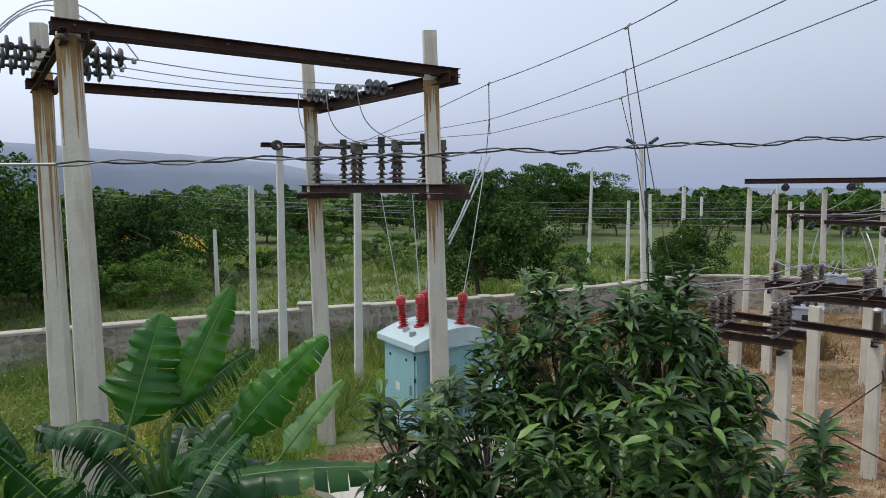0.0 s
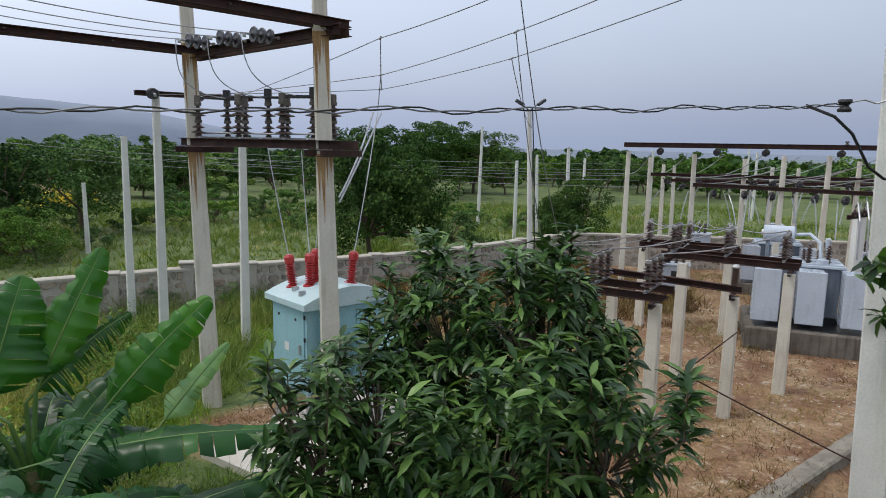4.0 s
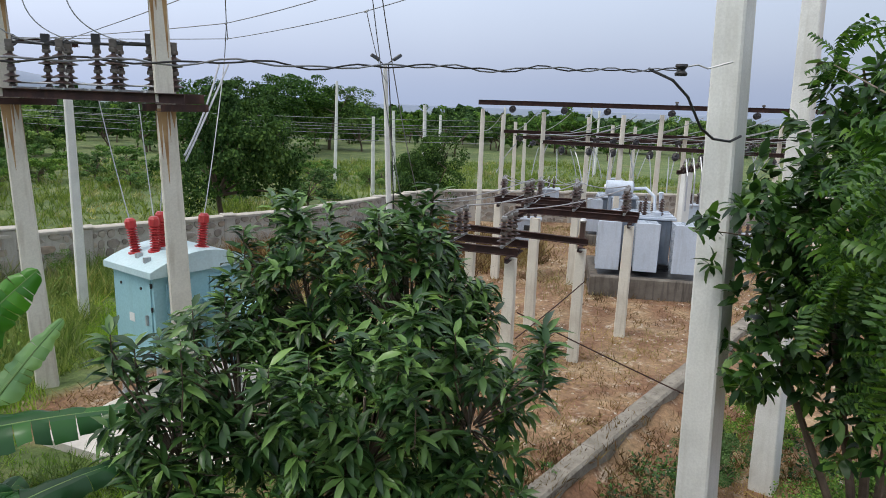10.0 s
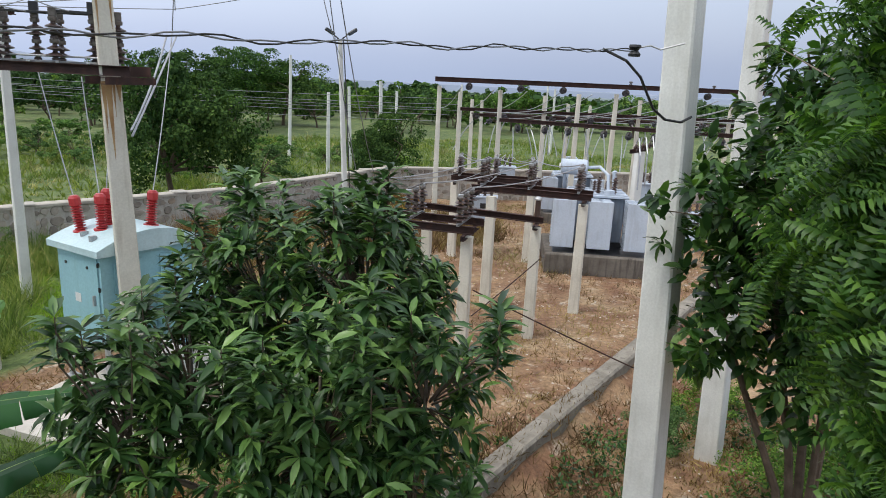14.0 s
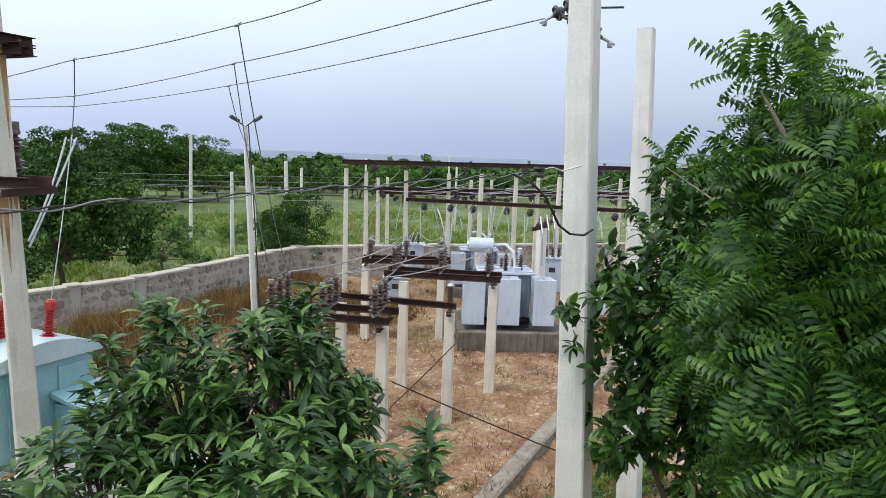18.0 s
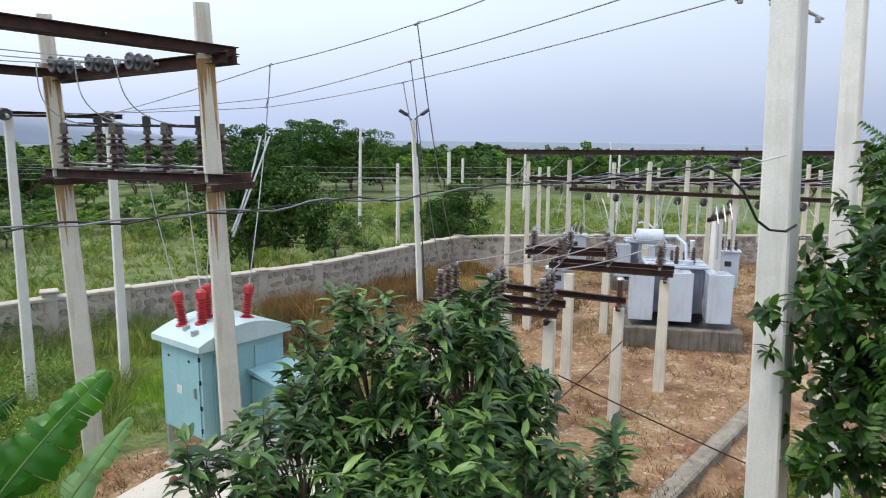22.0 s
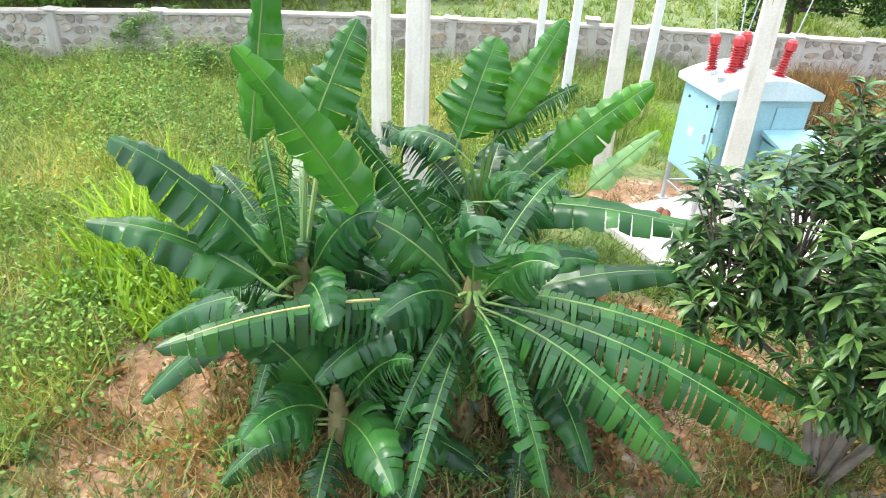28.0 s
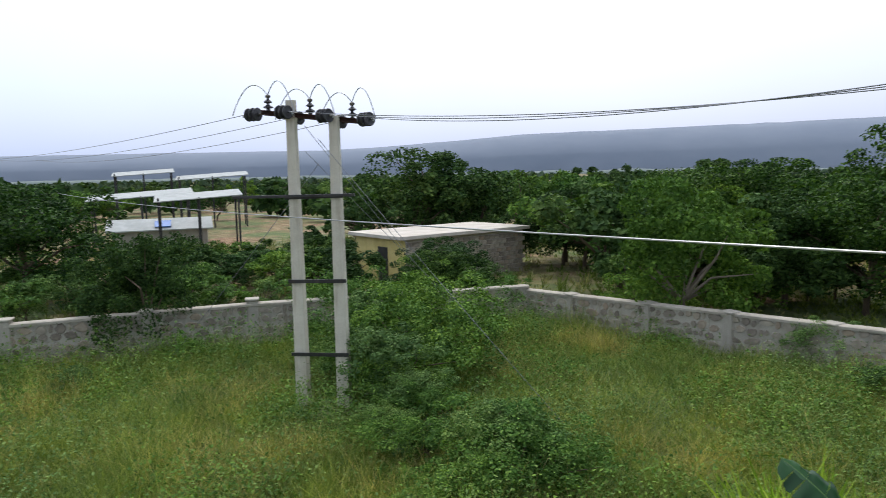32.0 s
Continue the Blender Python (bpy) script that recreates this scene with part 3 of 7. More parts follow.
def wall_run(name, pts, h, stones_as_parts, label, seed, pillars):
    """A stone wall in bays, with coping and plastered pillars."""
    rng = random.Random(seed)
    wall = thing(name, label, "wall", (0, 0, 0), "", "structure")
    core, cope = Mesh(), Mesh()
    shared = []
    for k in range(6):
        sm = Mesh()
        w2, h2 = 0.5, 0.5
        ring = [(math.cos(a) * w2 * rng.uniform(0.8, 1.12), math.sin(a) * h2 * rng.uniform(0.8, 1.12)) for a in [math.pi / 4 + i * math.pi / 4 for i in range(8)]]
        ring = [(x * 1.15 if abs(x) < 0.3 else x, y) for x, y in ring]
        vs = [(x, -0.02, y) for x, y in ring] + [(x * 0.86, 0.03, y * 0.86) for x, y in ring]
        sm.add(vs, [(i, (i + 1) % 8, 8 + (i + 1) % 8, 8 + i) for i in range(8)] + [tuple(range(8, 16))])
        shared.append(sm.data("stone", STONE))
    joined = Mesh()
    count = 0
    for (x0, y0), (x1, y1) in zip(pts, pts[1:]):
        a, b2 = Vector((x0, y0, 0)), Vector((x1, y1, 0))
        d = (b2 - a).normalized()
        ln = (b2 - a).length
        core.extrude([(-0.13, -0.5), (0.13, -0.5), (0.13, h - 0.06), (-0.13, h - 0.06)], a, b2)
        cope.extrude([(-0.19, h - 0.06), (0.19, h - 0.06), (0.19, h + 0.01), (0.15, h + 0.035), (-0.15, h + 0.035), (-0.19, h + 0.01)], a, b2)
        face = -1 if d.cross(Vector((0, 0, 1))).dot(Vector((0, 0, 0)) - a) < 0 else 1
        side = d.cross(Vector((0, 0, 1))) * face
        rows = 5
        for r in range(rows):
            x = rng.uniform(0, 0.15)
            while x < ln - 0.3:
                w2 = rng.choice((0.16, 0.22, 0.3, 0.38, 0.52)) * rng.uniform(0.85, 1.15)
                hh = h / rows
                c = a + d * (x + w2 / 2) + side * 0.135 + Vector((0, 0, -0.05 + hh * (r + 0.5) + rng.uniform(-0.05, 0.05)))
                rot = Matrix((d * -face, side, Vector((0, 0, 1)))).transposed()
                m = Matrix.Translation(c) @ rot.to_4x4() @ Matrix.Rotation(rng.uniform(-0.25, 0.25), 4, "Y") @ Matrix.Diagonal((w2 * 0.93, 1, hh * rng.uniform(0.6, 1.22), 1))
                if stones_as_parts and count < 300 and c.y < stones_as_parts:
                    ob = new("stone", shared[rng.randrange(6)])
                    ob.parent = wall
                    ob.matrix_basis = m
                    count += 1
                else:
                    src = shared[rng.randrange(6)]
                    joined.add([m @ v.co for v in src.vertices], [tuple(p.vertices) for p in src.polygons])
                x += w2
    part("wall_core", core, PLASTER, wall)
    part("coping", cope, COPING, wall, "pale cement coping")
    if joined.v:
        tagged(part("stones", joined, STONE_ISLAND, wall), "rough grey rubble stones", "", "", "stuff")
    for x, y, hh in pillars:
        pm = Mesh()
        pm.box((0, 0, hh / 2 - 0.2), (0.36, 0.36, hh + 0.4), None, 0.02).box((0, 0, hh + 0.03), (0.44, 0.44, 0.07), None, 0.02)
        ob = part("pillar", pm, PLASTER, wall, "plastered pillar")
        d = Vector((pts[-1][0] - pts[0][0], pts[-1][1] - pts[0][1], 0))
        ob.matrix_basis = pose(x, y, 0, 0, 0, math.degrees(math.atan2(d.y, d.x)))
    return wall


STONE_ISLAND = STONE.copy()
STONE_ISLAND.name = "joined_wall_stone"
nt = STONE_ISLAND.node_tree
gn = nt.nodes.new("ShaderNodeNewGeometry")
for n in list(nt.nodes):
    if n.type == "OBJECT_INFO":
        for ln in list(n.outputs["Random"].links):
            nt.links.new(gn.outputs["Random Per Island"], ln.to_socket)
WALL_H = 1.35
pil_n = [(x, wall_y(x), WALL_H + (0.14 if abs(x + 4.2) < 0.1 else 0.0)) for x in (-21.5, -19.2, -17.1, -14.9, -12.6, -10.2, -7.9, -6.0, -4.2, -2.5, -0.6, 1.4, 3.3, 5.2, 7.4, 9.0, 10.4, 13.5, 16.5)]
wall_run("wall_north", WALL_N, WALL_H, None, "long rubble-stone boundary wall with cement coping and pillars", 4, pil_n)
WALL_W = [(-22.6, -22.0), (-22.5, -7.7), (-23.2, -0.75), (-23.0, 8.9)]
wall_run("wall_west", WALL_W, 1.5, 9.0, "grey rubble-stone boundary wall with sloping coping", 9, [(-22.5, -7.7, 1.62), (-22.8, -3.9, 1.55), (-23.2, -0.75, 1.62), (-23.1, 4.2, 1.55)])

# ---- kerb and slab ----
km = Mesh()
kl = (KERB_B - KERB_A).length
for i in range(24):
    a, b2 = KERB_A + KD * (kl * i / 24), KERB_A + KD * (kl * (i + 1) / 24 - 0.004)
    j = noise.noise((i * 0.7, 1, 0)) * 0.015
    km.extrude([(-0.16, -0.45), (0.17, -0.45), (0.16, 0.05 + j), (0.12, 0.085 + j), (-0.12, 0.09 + j), (-0.165, 0.06 + j)], a, b2)
solid("kerb", km, KERB, "low weathered concrete kerb wall beside the yard", "kerb", "", "structure")

# ---- pole makers ----


def pole_mesh(h, base, top, embed=0.4):
    """A tapered concrete pole with chamfered corners."""
    m = Mesh()
    n = 7
    vs, fs = [], []
    for i in range(n + 1):
        k = i / n
        a, b2 = [(base[q] + (top[q] - base[q]) * k) / 2 for q in (0, 1)]
        c = 0.02
        z = -embed + (h + embed) * k
        vs += [(x, y, z) for x, y in ((-a + c, -b2), (a - c, -b2), (a, -b2 + c), (a, b2 - c), (a - c, b2), (-a + c, b2), (-a, b2 - c), (-a, -b2 + c))]
    for i in range(n):
        for j in range(8):
            fs.append((i * 8 + j, i * 8 + (j + 1) % 8, (i + 1) * 8 + (j + 1) % 8, (i + 1) * 8 + j))
    fs += [tuple(range(8))[::-1], tuple(range(n * 8, n * 8 + 8))]
    return m.add(vs, fs)


def pole(x, y, h, base, top, mat, label, rz=0.0, lean=(0, 0), stains=(), group="", z=0.0, name="utility_pole"):
    p = thing(name, label, "pole", (x, y, z), group)
    tilt = Vector((0, 0, 1)).rotation_difference(Vector((lean[0], lean[1], 1))).to_matrix().to_4x4()
    p.matrix_basis = Matrix.Translation((x, y, z)) @ tilt @ pose(0, 0, 0, 0, 0, rz)
    part("shaft", pole_mesh(h, base, top), mat, p)
    for zt, length, face in stains:
        k = zt / h
        w2 = base[0] + (top[0] - base[0]) * k
        d2 = base[1] + (top[1] - base[1]) * k
        for i in range(4):
            x0 = (-0.36 + 0.24 * i) * w2
            ww, ll = 0.034 + 0.014 * math.sin(i * 2.3), length * (0.6 + 0.4 * math.cos(i * 1.7 + zt))
            for sgn in (-1, 1):
                k2 = (zt - ll) / h
                d3 = base[1] + (top[1] - base[1]) * k2
                part("rust_streak", Mesh().add([(x0 - ww, sgn * (d2 / 2 + 0.002), zt), (x0 + ww, sgn * (d2 / 2 + 0.002), zt), (x0 + ww * 0.1, sgn * (d3 / 2 + 0.002), zt - ll), (x0 - ww * 0.05, sgn * (d3 / 2 + 0.002), zt - ll)], [(0, 1, 2, 3)]), RUST_STAIN, p, "rust streak below the steel")
        for i in range(3):
            y0 = (-0.3 + 0.3 * i) * d2
            ww, ll = 0.028 + 0.01 * math.sin(i * 3.1), length * (0.55 + 0.45 * math.sin(i * 2.1 + zt))
            w3 = base[0] + (top[0] - base[0]) * (zt - ll) / h
            for sgn in (-1, 1):
                part("rust_streak", Mesh().add([(sgn * (w2 / 2 + 0.002), y0 - ww, zt), (sgn * (w2 / 2 + 0.002), y0 + ww, zt), (sgn * (w3 / 2 + 0.002), y0 + ww * 0.08, zt - ll), (sgn * (w3 / 2 + 0.002), y0 - ww * 0.08, zt - ll)], [(0, 1, 2, 3)]), RUST_STAIN, p, "rust streak below the steel")
    return p


RZ4 = math.degrees(math.atan2(2.93, 4.14))
A4, B4, C4, D4 = Vector((-4.22, 7.86, 0)), Vector((-6.0, 10.25, 0)), Vector((-0.01, 10.79, 0)), Vector((-2.3, 12.75, 0))
for q, lab, base, ln in ((A4, "thick grey concrete pole of the four-pole structure", (0.34, 0.22), (-0.012, 0)), (B4, "rust-streaked concrete pole behind banana plants", (0.34, 0.22), (-0.006, 0)),
                         (C4, "pale concrete pole standing before the teal kiosk", (0.35, 0.21), (-0.026, 0)), (D4, "rust-streaked concrete pole in the grass", (0.35, 0.21), (-0.03, 0))):
    pole(q.x, q.y, 7.47, base, (base[0] * 0.62, base[1] * 0.75), CONCRETE, lab, RZ4 - 30, ln, ((6.7, 1.3, 0), (4.85, 1.1, 0)) if q in (C4, D4) else ((6.75, 3.6 if q == B4 else 1.3, 0),), "poles of the four-pole structure")

# ---- insulators ----


def disc_profile(n, pitch=0.13, r=0.127):
    p = [(0.02, 0)]
    for i in range(n):
        z = i * pitch
        p += [(0.045, z + 0.01), (0.05, z + 0.05), (r * 0.95, z + 0.06), (r, z + 0.078), (r * 0.9, z + 0.095), (r * 0.55, z + 0.085), (0.03, z + 0.1), (0.018, z + pitch)]
    return p


DISC_DATA = {}


def disc_string(p0, p1, label="strain insulator string of grey porcelain discs", n=3, group="strain insulators", r=0.127):
    """A string of discs from its bracket at p0 towards the wire end p1."""
    p0, p1 = Vector(p0), Vector(p1)
    d = (p1 - p0).normalized()
    s = thing("strain_insulator", label, "insulator", p0, group)
    ln = 0.14 * n
    if r not in DISC_DATA:
        DISC_DATA[r] = Mesh().lathe((0, 0, 0), (0, 0, 1), disc_profile(1, 0.14, r), 14).data("disc", GREY_PORC, True)
    for i in range(n):
        ob = part("disc", DISC_DATA[r], None, s)
        ob.matrix_basis = Matrix.Translation(d * (0.1 + 0.14 * i)) @ Vector((0, 0, 1)).rotation_difference(d).to_matrix().to_4x4()
    part("shackle", Mesh().cyl((0, 0, 0), d * 0.11, 0.02, 0.016, 8).box(d * 0.02, (0.05, 0.05, 0.05)), CAP, s, "", True)
    e = d * (0.1 + ln)
    part("clamp", Mesh().cyl(e, e + d * 0.16, 0.02, 0.012, 8).box(e + d * 0.1 + Vector((0, 0, -0.03)), (0.05, 0.05, 0.06)), GALV, s, "bolted wire clamp", True)
    return Vector(p0) + e + d * 0.16


def post_profile(sheds, h, r=0.085, core=0.042):
    """A metal foot, then sheds with a thin neck above each."""
    p = [(core * 1.2, 0), (core * 1.2, 0.03), (core * 0.8, 0.04)]
    step = (h - 0.07) / sheds
    for i in range(sheds):
        z = 0.045 + i * step
        k = 1.0 if i % 2 == 0 else 0.82
        p += [(core * 0.8, z), (r * k, z + step * 0.18), (r * k * 0.97, z + step * 0.34), (core * 1.3, z + step * 0.6), (core * 0.75, z + step * 0.75)]
    return p + [(core * 0.7, h - 0.02), (core * 0.9, h)]


def post_insulator(parent, at, units=2, unit_h=0.24, r=0.085, mat=None):
    """Stacked shedded post units with metal caps, standing at a place of the parent."""
    x, y, z = at
    for i in range(units):
        key = (units, unit_h, r, mat.name if mat else "")
        if key not in POST_DATA:
            POST_DATA[key] = (Mesh().lathe((0, 0, 0), (0, 0, 1), post_profile(2, unit_h, r), 12).data("post_unit", mat or PORCELAIN, True),
                              Mesh().lathe((0, 0, 0), (0, 0, 1), [(0.055, -0.02), (0.062, 0.0), (0.062, 0.03), (0.045, 0.045)], 10).data("cap", CAP, True))
        ob = part("post_unit", POST_DATA[key][0], None, parent)
        ob.matrix_basis = pose(x, y, z + i * (unit_h + 0.045))
        cp = part("cap", POST_DATA[key][1], None, parent)
        cp.matrix_basis = pose(x, y, z + (i + 1) * unit_h + i * 0.045)
    return z + units * (unit_h + 0.045)


POST_DATA = {}

# ---- four-pole structure: beams, strings, platform ----


def beam_pair(name, p0, p1, gap, label, h=0.15, over=0.25, kind=""):
    """Two channels back to back with a gap, tied with bolts."""
    p0, p1 = Vector(p0), Vector(p1)
    d = (p1 - p0).normalized()
    s = d.cross(Vector((0, 0, 1))).normalized()
    b = thing(name, label, "steel beam", p0)
    L = (p1 - p0).length
    for sg in (-1, 1):
        part("channel", Mesh().channel(-d * over + s * sg * gap, d * (L + over) + s * sg * gap, 0.075, h, 0.008, (0, 0, 1), sg), RUST, b)
    for e in (-0.02, L + 0.02, L * 0.33, L * 0.66):
        part("tie_bolt", Mesh().cyl(d * e + s * (gap + 0.06), d * e - s * (gap + 0.06), 0.012, None, 6), CAP, b)
    return b


def at_z(v, z):
    return Vector((v.x, v.y, z))


beam_pair("front_beam", at_z(A4, 6.84), at_z(C4, 6.82), 0.13, "long rusty steel channel beam high between two poles", 0.14)
beam_pair("rear_beam", at_z(B4, 6.57), at_z(D4, 6.56), 0.14, "long rusty steel channel beam on the rear poles", 0.12)
beam_pair("cross_beam", at_z(A4, 6.71), at_z(B4, 6.55), 0.14, "rusty steel cross beam carrying strain insulators", 0.15)
beam_pair("cross_beam", at_z(C4, 6.70), at_z(D4, 6.52), 0.14, "rusty steel cross beam carrying strain insulators", 0.15)
AB, CDv = (B4 - A4), (D4 - C4)
wires4 = thing("busbar_wire", "three thin aluminium conductors strung between the cross beams", "wire", (0, 0, 0))
ux = (C4 - A4).normalized()
EB = []
for k, (fa, fc) in enumerate(((0.25, 0.3), (0.5, 0.55), (0.75, 0.8))):
    pa = at_z(A4 + AB * fa, 6.70) + ux * 0.16
    pc = at_z(C4 + CDv * fc, 6.64) - ux * 0.16
    ea = disc_string(pa, pc, n=3)
    ec = disc_string(pc, pa, n=3)
    part("conductor", Mesh().tube(sag(ea, ec, 0.05), 0.008, 5), ALU, wires4)
    pb = at_z(A4 + AB * fa, 6.70) - ux * 0.16
    eb = disc_string(pb, pb - ux * 2 + Vector((0, 0, 0.02)), n=3)
    part("jumper_loop", Mesh().tube(arc(eb, ea, 0.62 + 0.1 * k, 14), 0.009, 5), ALU, wires4, "looping jumper wire")
    EB.append(eb)
    dn = at_z(C4 + CDv * (0.2 + 0.3 * k), 5.75)
    part("jumper_loop", Mesh().tube([p - ux * (0.28 * math.sin(math.pi * i / 12)) for i, p in enumerate(sag(ec, dn, 0.22, 12))], 0.009, 5), ALU, wires4, "looping jumper wire")

PZ = 4.99
plat = thing("switch_platform", "rusty steel platform carrying the isolating switch", "platform", at_z(C4, PZ))
pd = (D4 - C4).normalized()
ps = pd.cross(Vector((0, 0, 1))).normalized()
PL = (D4 - C4).length
for sg in (-1, 1):
    part("channel", Mesh().channel(-pd * 0.35 + ps * sg * 0.24, pd * (PL + 0.35) + ps * sg * 0.24, 0.075, 0.14, 0.008, (0, 0, 1), sg), RUST, plat)
for e in (0.0, PL):
    part("bracket", Mesh().channel(pd * (e - 0.16) + ps * 0.5 + Vector((0, 0, -0.13)), pd * (e - 0.16) - ps * 0.5 + Vector((0, 0, -0.13)), 0.075, 0.1).channel(pd * (e + 0.16) + ps * 0.5 + Vector((0, 0, -0.13)), pd * (e + 0.16) - ps * 0.5 + Vector((0, 0, -0.13)), 0.075, 0.1), RUST, plat)
for i in range(6):
    part("cross_bar", Mesh().bar(pd * (0.25 + i * (PL - 0.5) / 5) + ps * 0.3 + Vector((0, 0, 0.085)), pd * (0.25 + i * (PL - 0.5) / 5) - ps * 0.3 + Vector((0, 0, 0.085)), 0.06, 0.03), GALV, plat)
ROD = Vector((0, 0, 0.07))
for k in range(3):
    sw = thing("isolating_switch", "three-post isolating switch with brown shedded insulators on the steel platform", "switch", at_z(C4 + pd * (0.5 + k * (PL - 1.0) / 2), PZ + 0.1), "isolating switches on the platform")
    tops = []
    for off, along in ((-0.24, 0.33), (0.12, 0.0), (0.24, -0.32)):
        q = ps * off + pd * along
        tz = post_insulator(sw, (q.x, q.y, 0), 2, 0.25, 0.13, PORCELAIN)
        tops.append(Vector((q.x, q.y, tz)))
        part("top_clamp", Mesh().box((q.x, q.y, tz + 0.05), (0.1, 0.1, 0.12)), CAP, sw)
    part("arc_horn", Mesh().box(tops[1] + Vector((0, 0, 0.14)), (0.12, 0.14, 0.16)), OILY, sw, "dark switch head")
    part("blade", Mesh().bar(tops[0] + ROD, tops[2] + ROD, 0.03, 0.035), OILY, sw, "dark contact blade")
part("operating_rod", Mesh().cyl(pd * 0.1 + ps * 0.1 + Vector((0, 0, 0.74)), pd * (PL - 0.1) + ps * 0.1 + Vector((0, 0, 0.8)), 0.018, None, 8), OILY, plat, "dark operating rod")
part("operating_rod", Mesh().cyl(pd * 0.1 - ps * 0.12 + Vector((0, 0, 0.16)), pd * (PL - 0.1) - ps * 0.12 + Vector((0, 0, 0.16)), 0.014, None, 8), GALV, plat)

# ---- teal kiosk on its slab ----
slab = Mesh()
for i in range(10):
    a, e = Vector((-2.1, 10.55, 0)).lerp(Vector((0.75, 13.5, 0)), i / 10), Vector((-2.1, 10.55, 0)).lerp(Vector((0.75, 13.5, 0)), (i + 1) / 10)
    j = 0.1 * noise.noise((i * 0.8, 7, 0))
    slab.extrude([(-0.02 + j, -0.05), (3.0 + j, -0.05), (3.0 + j, 0.1), (2.95 + j, 0.12), (0.03 + j, 0.12), (-0.02 + j, 0.1)], a, e)
solid("concrete_slab", slab, SLAB, "pale broken-edged concrete slab under the kiosk", "slab", "", "structure")
KX = Vector((0.84, 0.5, 0)).normalized()
KY = Vector((-0.56, 0.83, 0)).normalized()
kiosk = thing("switchgear_kiosk", "teal painted outdoor switchgear kiosk on legs on a concrete slab", "switchgear", (-0.44, 10.88, 0.12))
W, DP, Z0, Z1 = 1.55, 1.1, 0.72, 2.22


def kp(a, b2, z):
    return KX * a + KY * b2 + Vector((0, 0, z))


KR = Matrix((KX, KX.cross(Vector((0, 0, 1))) * -1, Vector((0, 0, 1)))).transposed()


def kbox(m, a0, a1, b0, b1, z0, z1, ch=0.008):
    vs = [kp(a, b2, z) for z in (z0, z1) for a, b2 in ((a0, b0), (a1, b0), (a1, b1), (a0, b1))]
    return m.add(vs, [(3, 2, 1, 0), (4, 5, 6, 7), (0, 1, 5, 4), (1, 2, 6, 5), (2, 3, 7, 6), (3, 0, 4, 7)])


part("body", kbox(Mesh(), 0, W, 0, DP, Z0, Z1), TEAL, kiosk)
rf = Mesh()
RN = 12
prof = [(-0.1, Z1 - 0.03), (-0.1, Z1 + 0.07)] + [(-0.1 + (W + 0.2) * i / RN, Z1 + 0.07 + 0.22 * math.sin(math.pi * i / RN) ** 0.9) for i in range(1, RN)] + [(W + 0.1, Z1 + 0.07), (W + 0.1, Z1 - 0.03)]
n = len(prof)
rv = [kp(a, b2, z) for b2 in (-0.1, DP + 0.1) for a, z in prof]
rf.add(rv, [(i, (i + 1) % n, n + (i + 1) % n, n + i) for i in range(n)] + [tuple(range(n))[::-1], tuple(range(n, 2 * n))])
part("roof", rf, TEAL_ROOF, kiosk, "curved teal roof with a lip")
for a0, a1 in ((0.22, 0.62), (0.98, 1.38)):
    part("door", kbox(Mesh(), a0 - 0.02, a1 + 0.02, -0.022, -0.004, Z0 + 0.22, Z1 - 0.16), TEAL, kiosk)
part("door", kbox(Mesh(), -0.022, -0.004, 0.06, DP - 0.06, Z0 + 0.05, Z1 - 0.06), TEAL, kiosk, "side door with lock")
for zz in (Z0 + 0.12, Z0 + 0.5, Z0 + 0.92, Z0 + 1.3):
    part("hinge", Mesh().cyl(kp(-0.03, 0.02, zz), kp(-0.03, 0.02, zz + 0.07), 0.018, None, 8), OILY, kiosk)
part("handle", kbox(Mesh(), -0.06, -0.022, 0.14, 0.17, Z0 + 0.68, Z0 + 0.84), GALV, kiosk, "small steel door handle")
for b2 in (0.3, 0.85):
    part("eyelet", Mesh().cyl(kp(-0.035, b2, Z1 - 0.25), kp(-0.02, b2, Z1 - 0.25), 0.025, None, 10), OILY, kiosk)
part("warning_plate", kbox(Mesh(), -0.03, -0.024, 0.52, 0.66, Z0 + 0.66, Z0 + 0.8), WHITE, kiosk, "small faded warning plate")
part("cable_box", kbox(Mesh(), 0.86, 1.62, -0.62, -0.03, Z0 - 0.05, Z0 + 0.8), TEAL, kiosk, "teal meter cabinet on the front")
part("cable_box_roof", Mesh().add([kp(a, b2, z) for a in (0.8, 1.68) for b2, z in ((-0.7, Z0 + 0.8), (-0.7, Z0 + 0.84), (-0.03, Z0 + 0.98), (-0.03, Z0 + 0.9))], [(0, 1, 2, 3), (7, 6, 5, 4), (0, 4, 5, 1), (1, 5, 6, 2), (2, 6, 7, 3), (3, 7, 4, 0)]), TEAL, kiosk, "sloping teal hood")
win = part("meter_window", kbox(Mesh(), 1.08, 1.46, -0.635, -0.622, Z0 + 0.42, Z0 + 0.66), OILY, kiosk, "dark rubber-framed meter window")
part("pane", kbox(Mesh(), 1.11, 1.43, -0.642, -0.636, Z0 + 0.45, Z0 + 0.63), GLASS_DARK, win)
for a, b2 in ((0.04, 0.04), (W - 0.04, 0.04), (0.04, DP - 0.04), (W - 0.04, DP - 0.04)):
    part("leg", kbox(Mesh(), a - 0.03, a + 0.03, b2 - 0.03, b2 + 0.03, 0.0, Z0), GALV, kiosk)
    part("foot_plate", kbox(Mesh(), a - 0.08, a + 0.08, b2 - 0.08, b2 + 0.08, 0.0, 0.015), GALV, kiosk)
for p0, p1 in ((kp(0.04, 0.04, 0.35), kp(0.04, DP - 0.04, 0.35)), (kp(0.04, DP - 0.04, 0.35), kp(W - 0.04, DP - 0.04, 0.35))):
    part("leg_brace", Mesh().bar(p0, p1, 0.03, 0.03), GALV, kiosk)
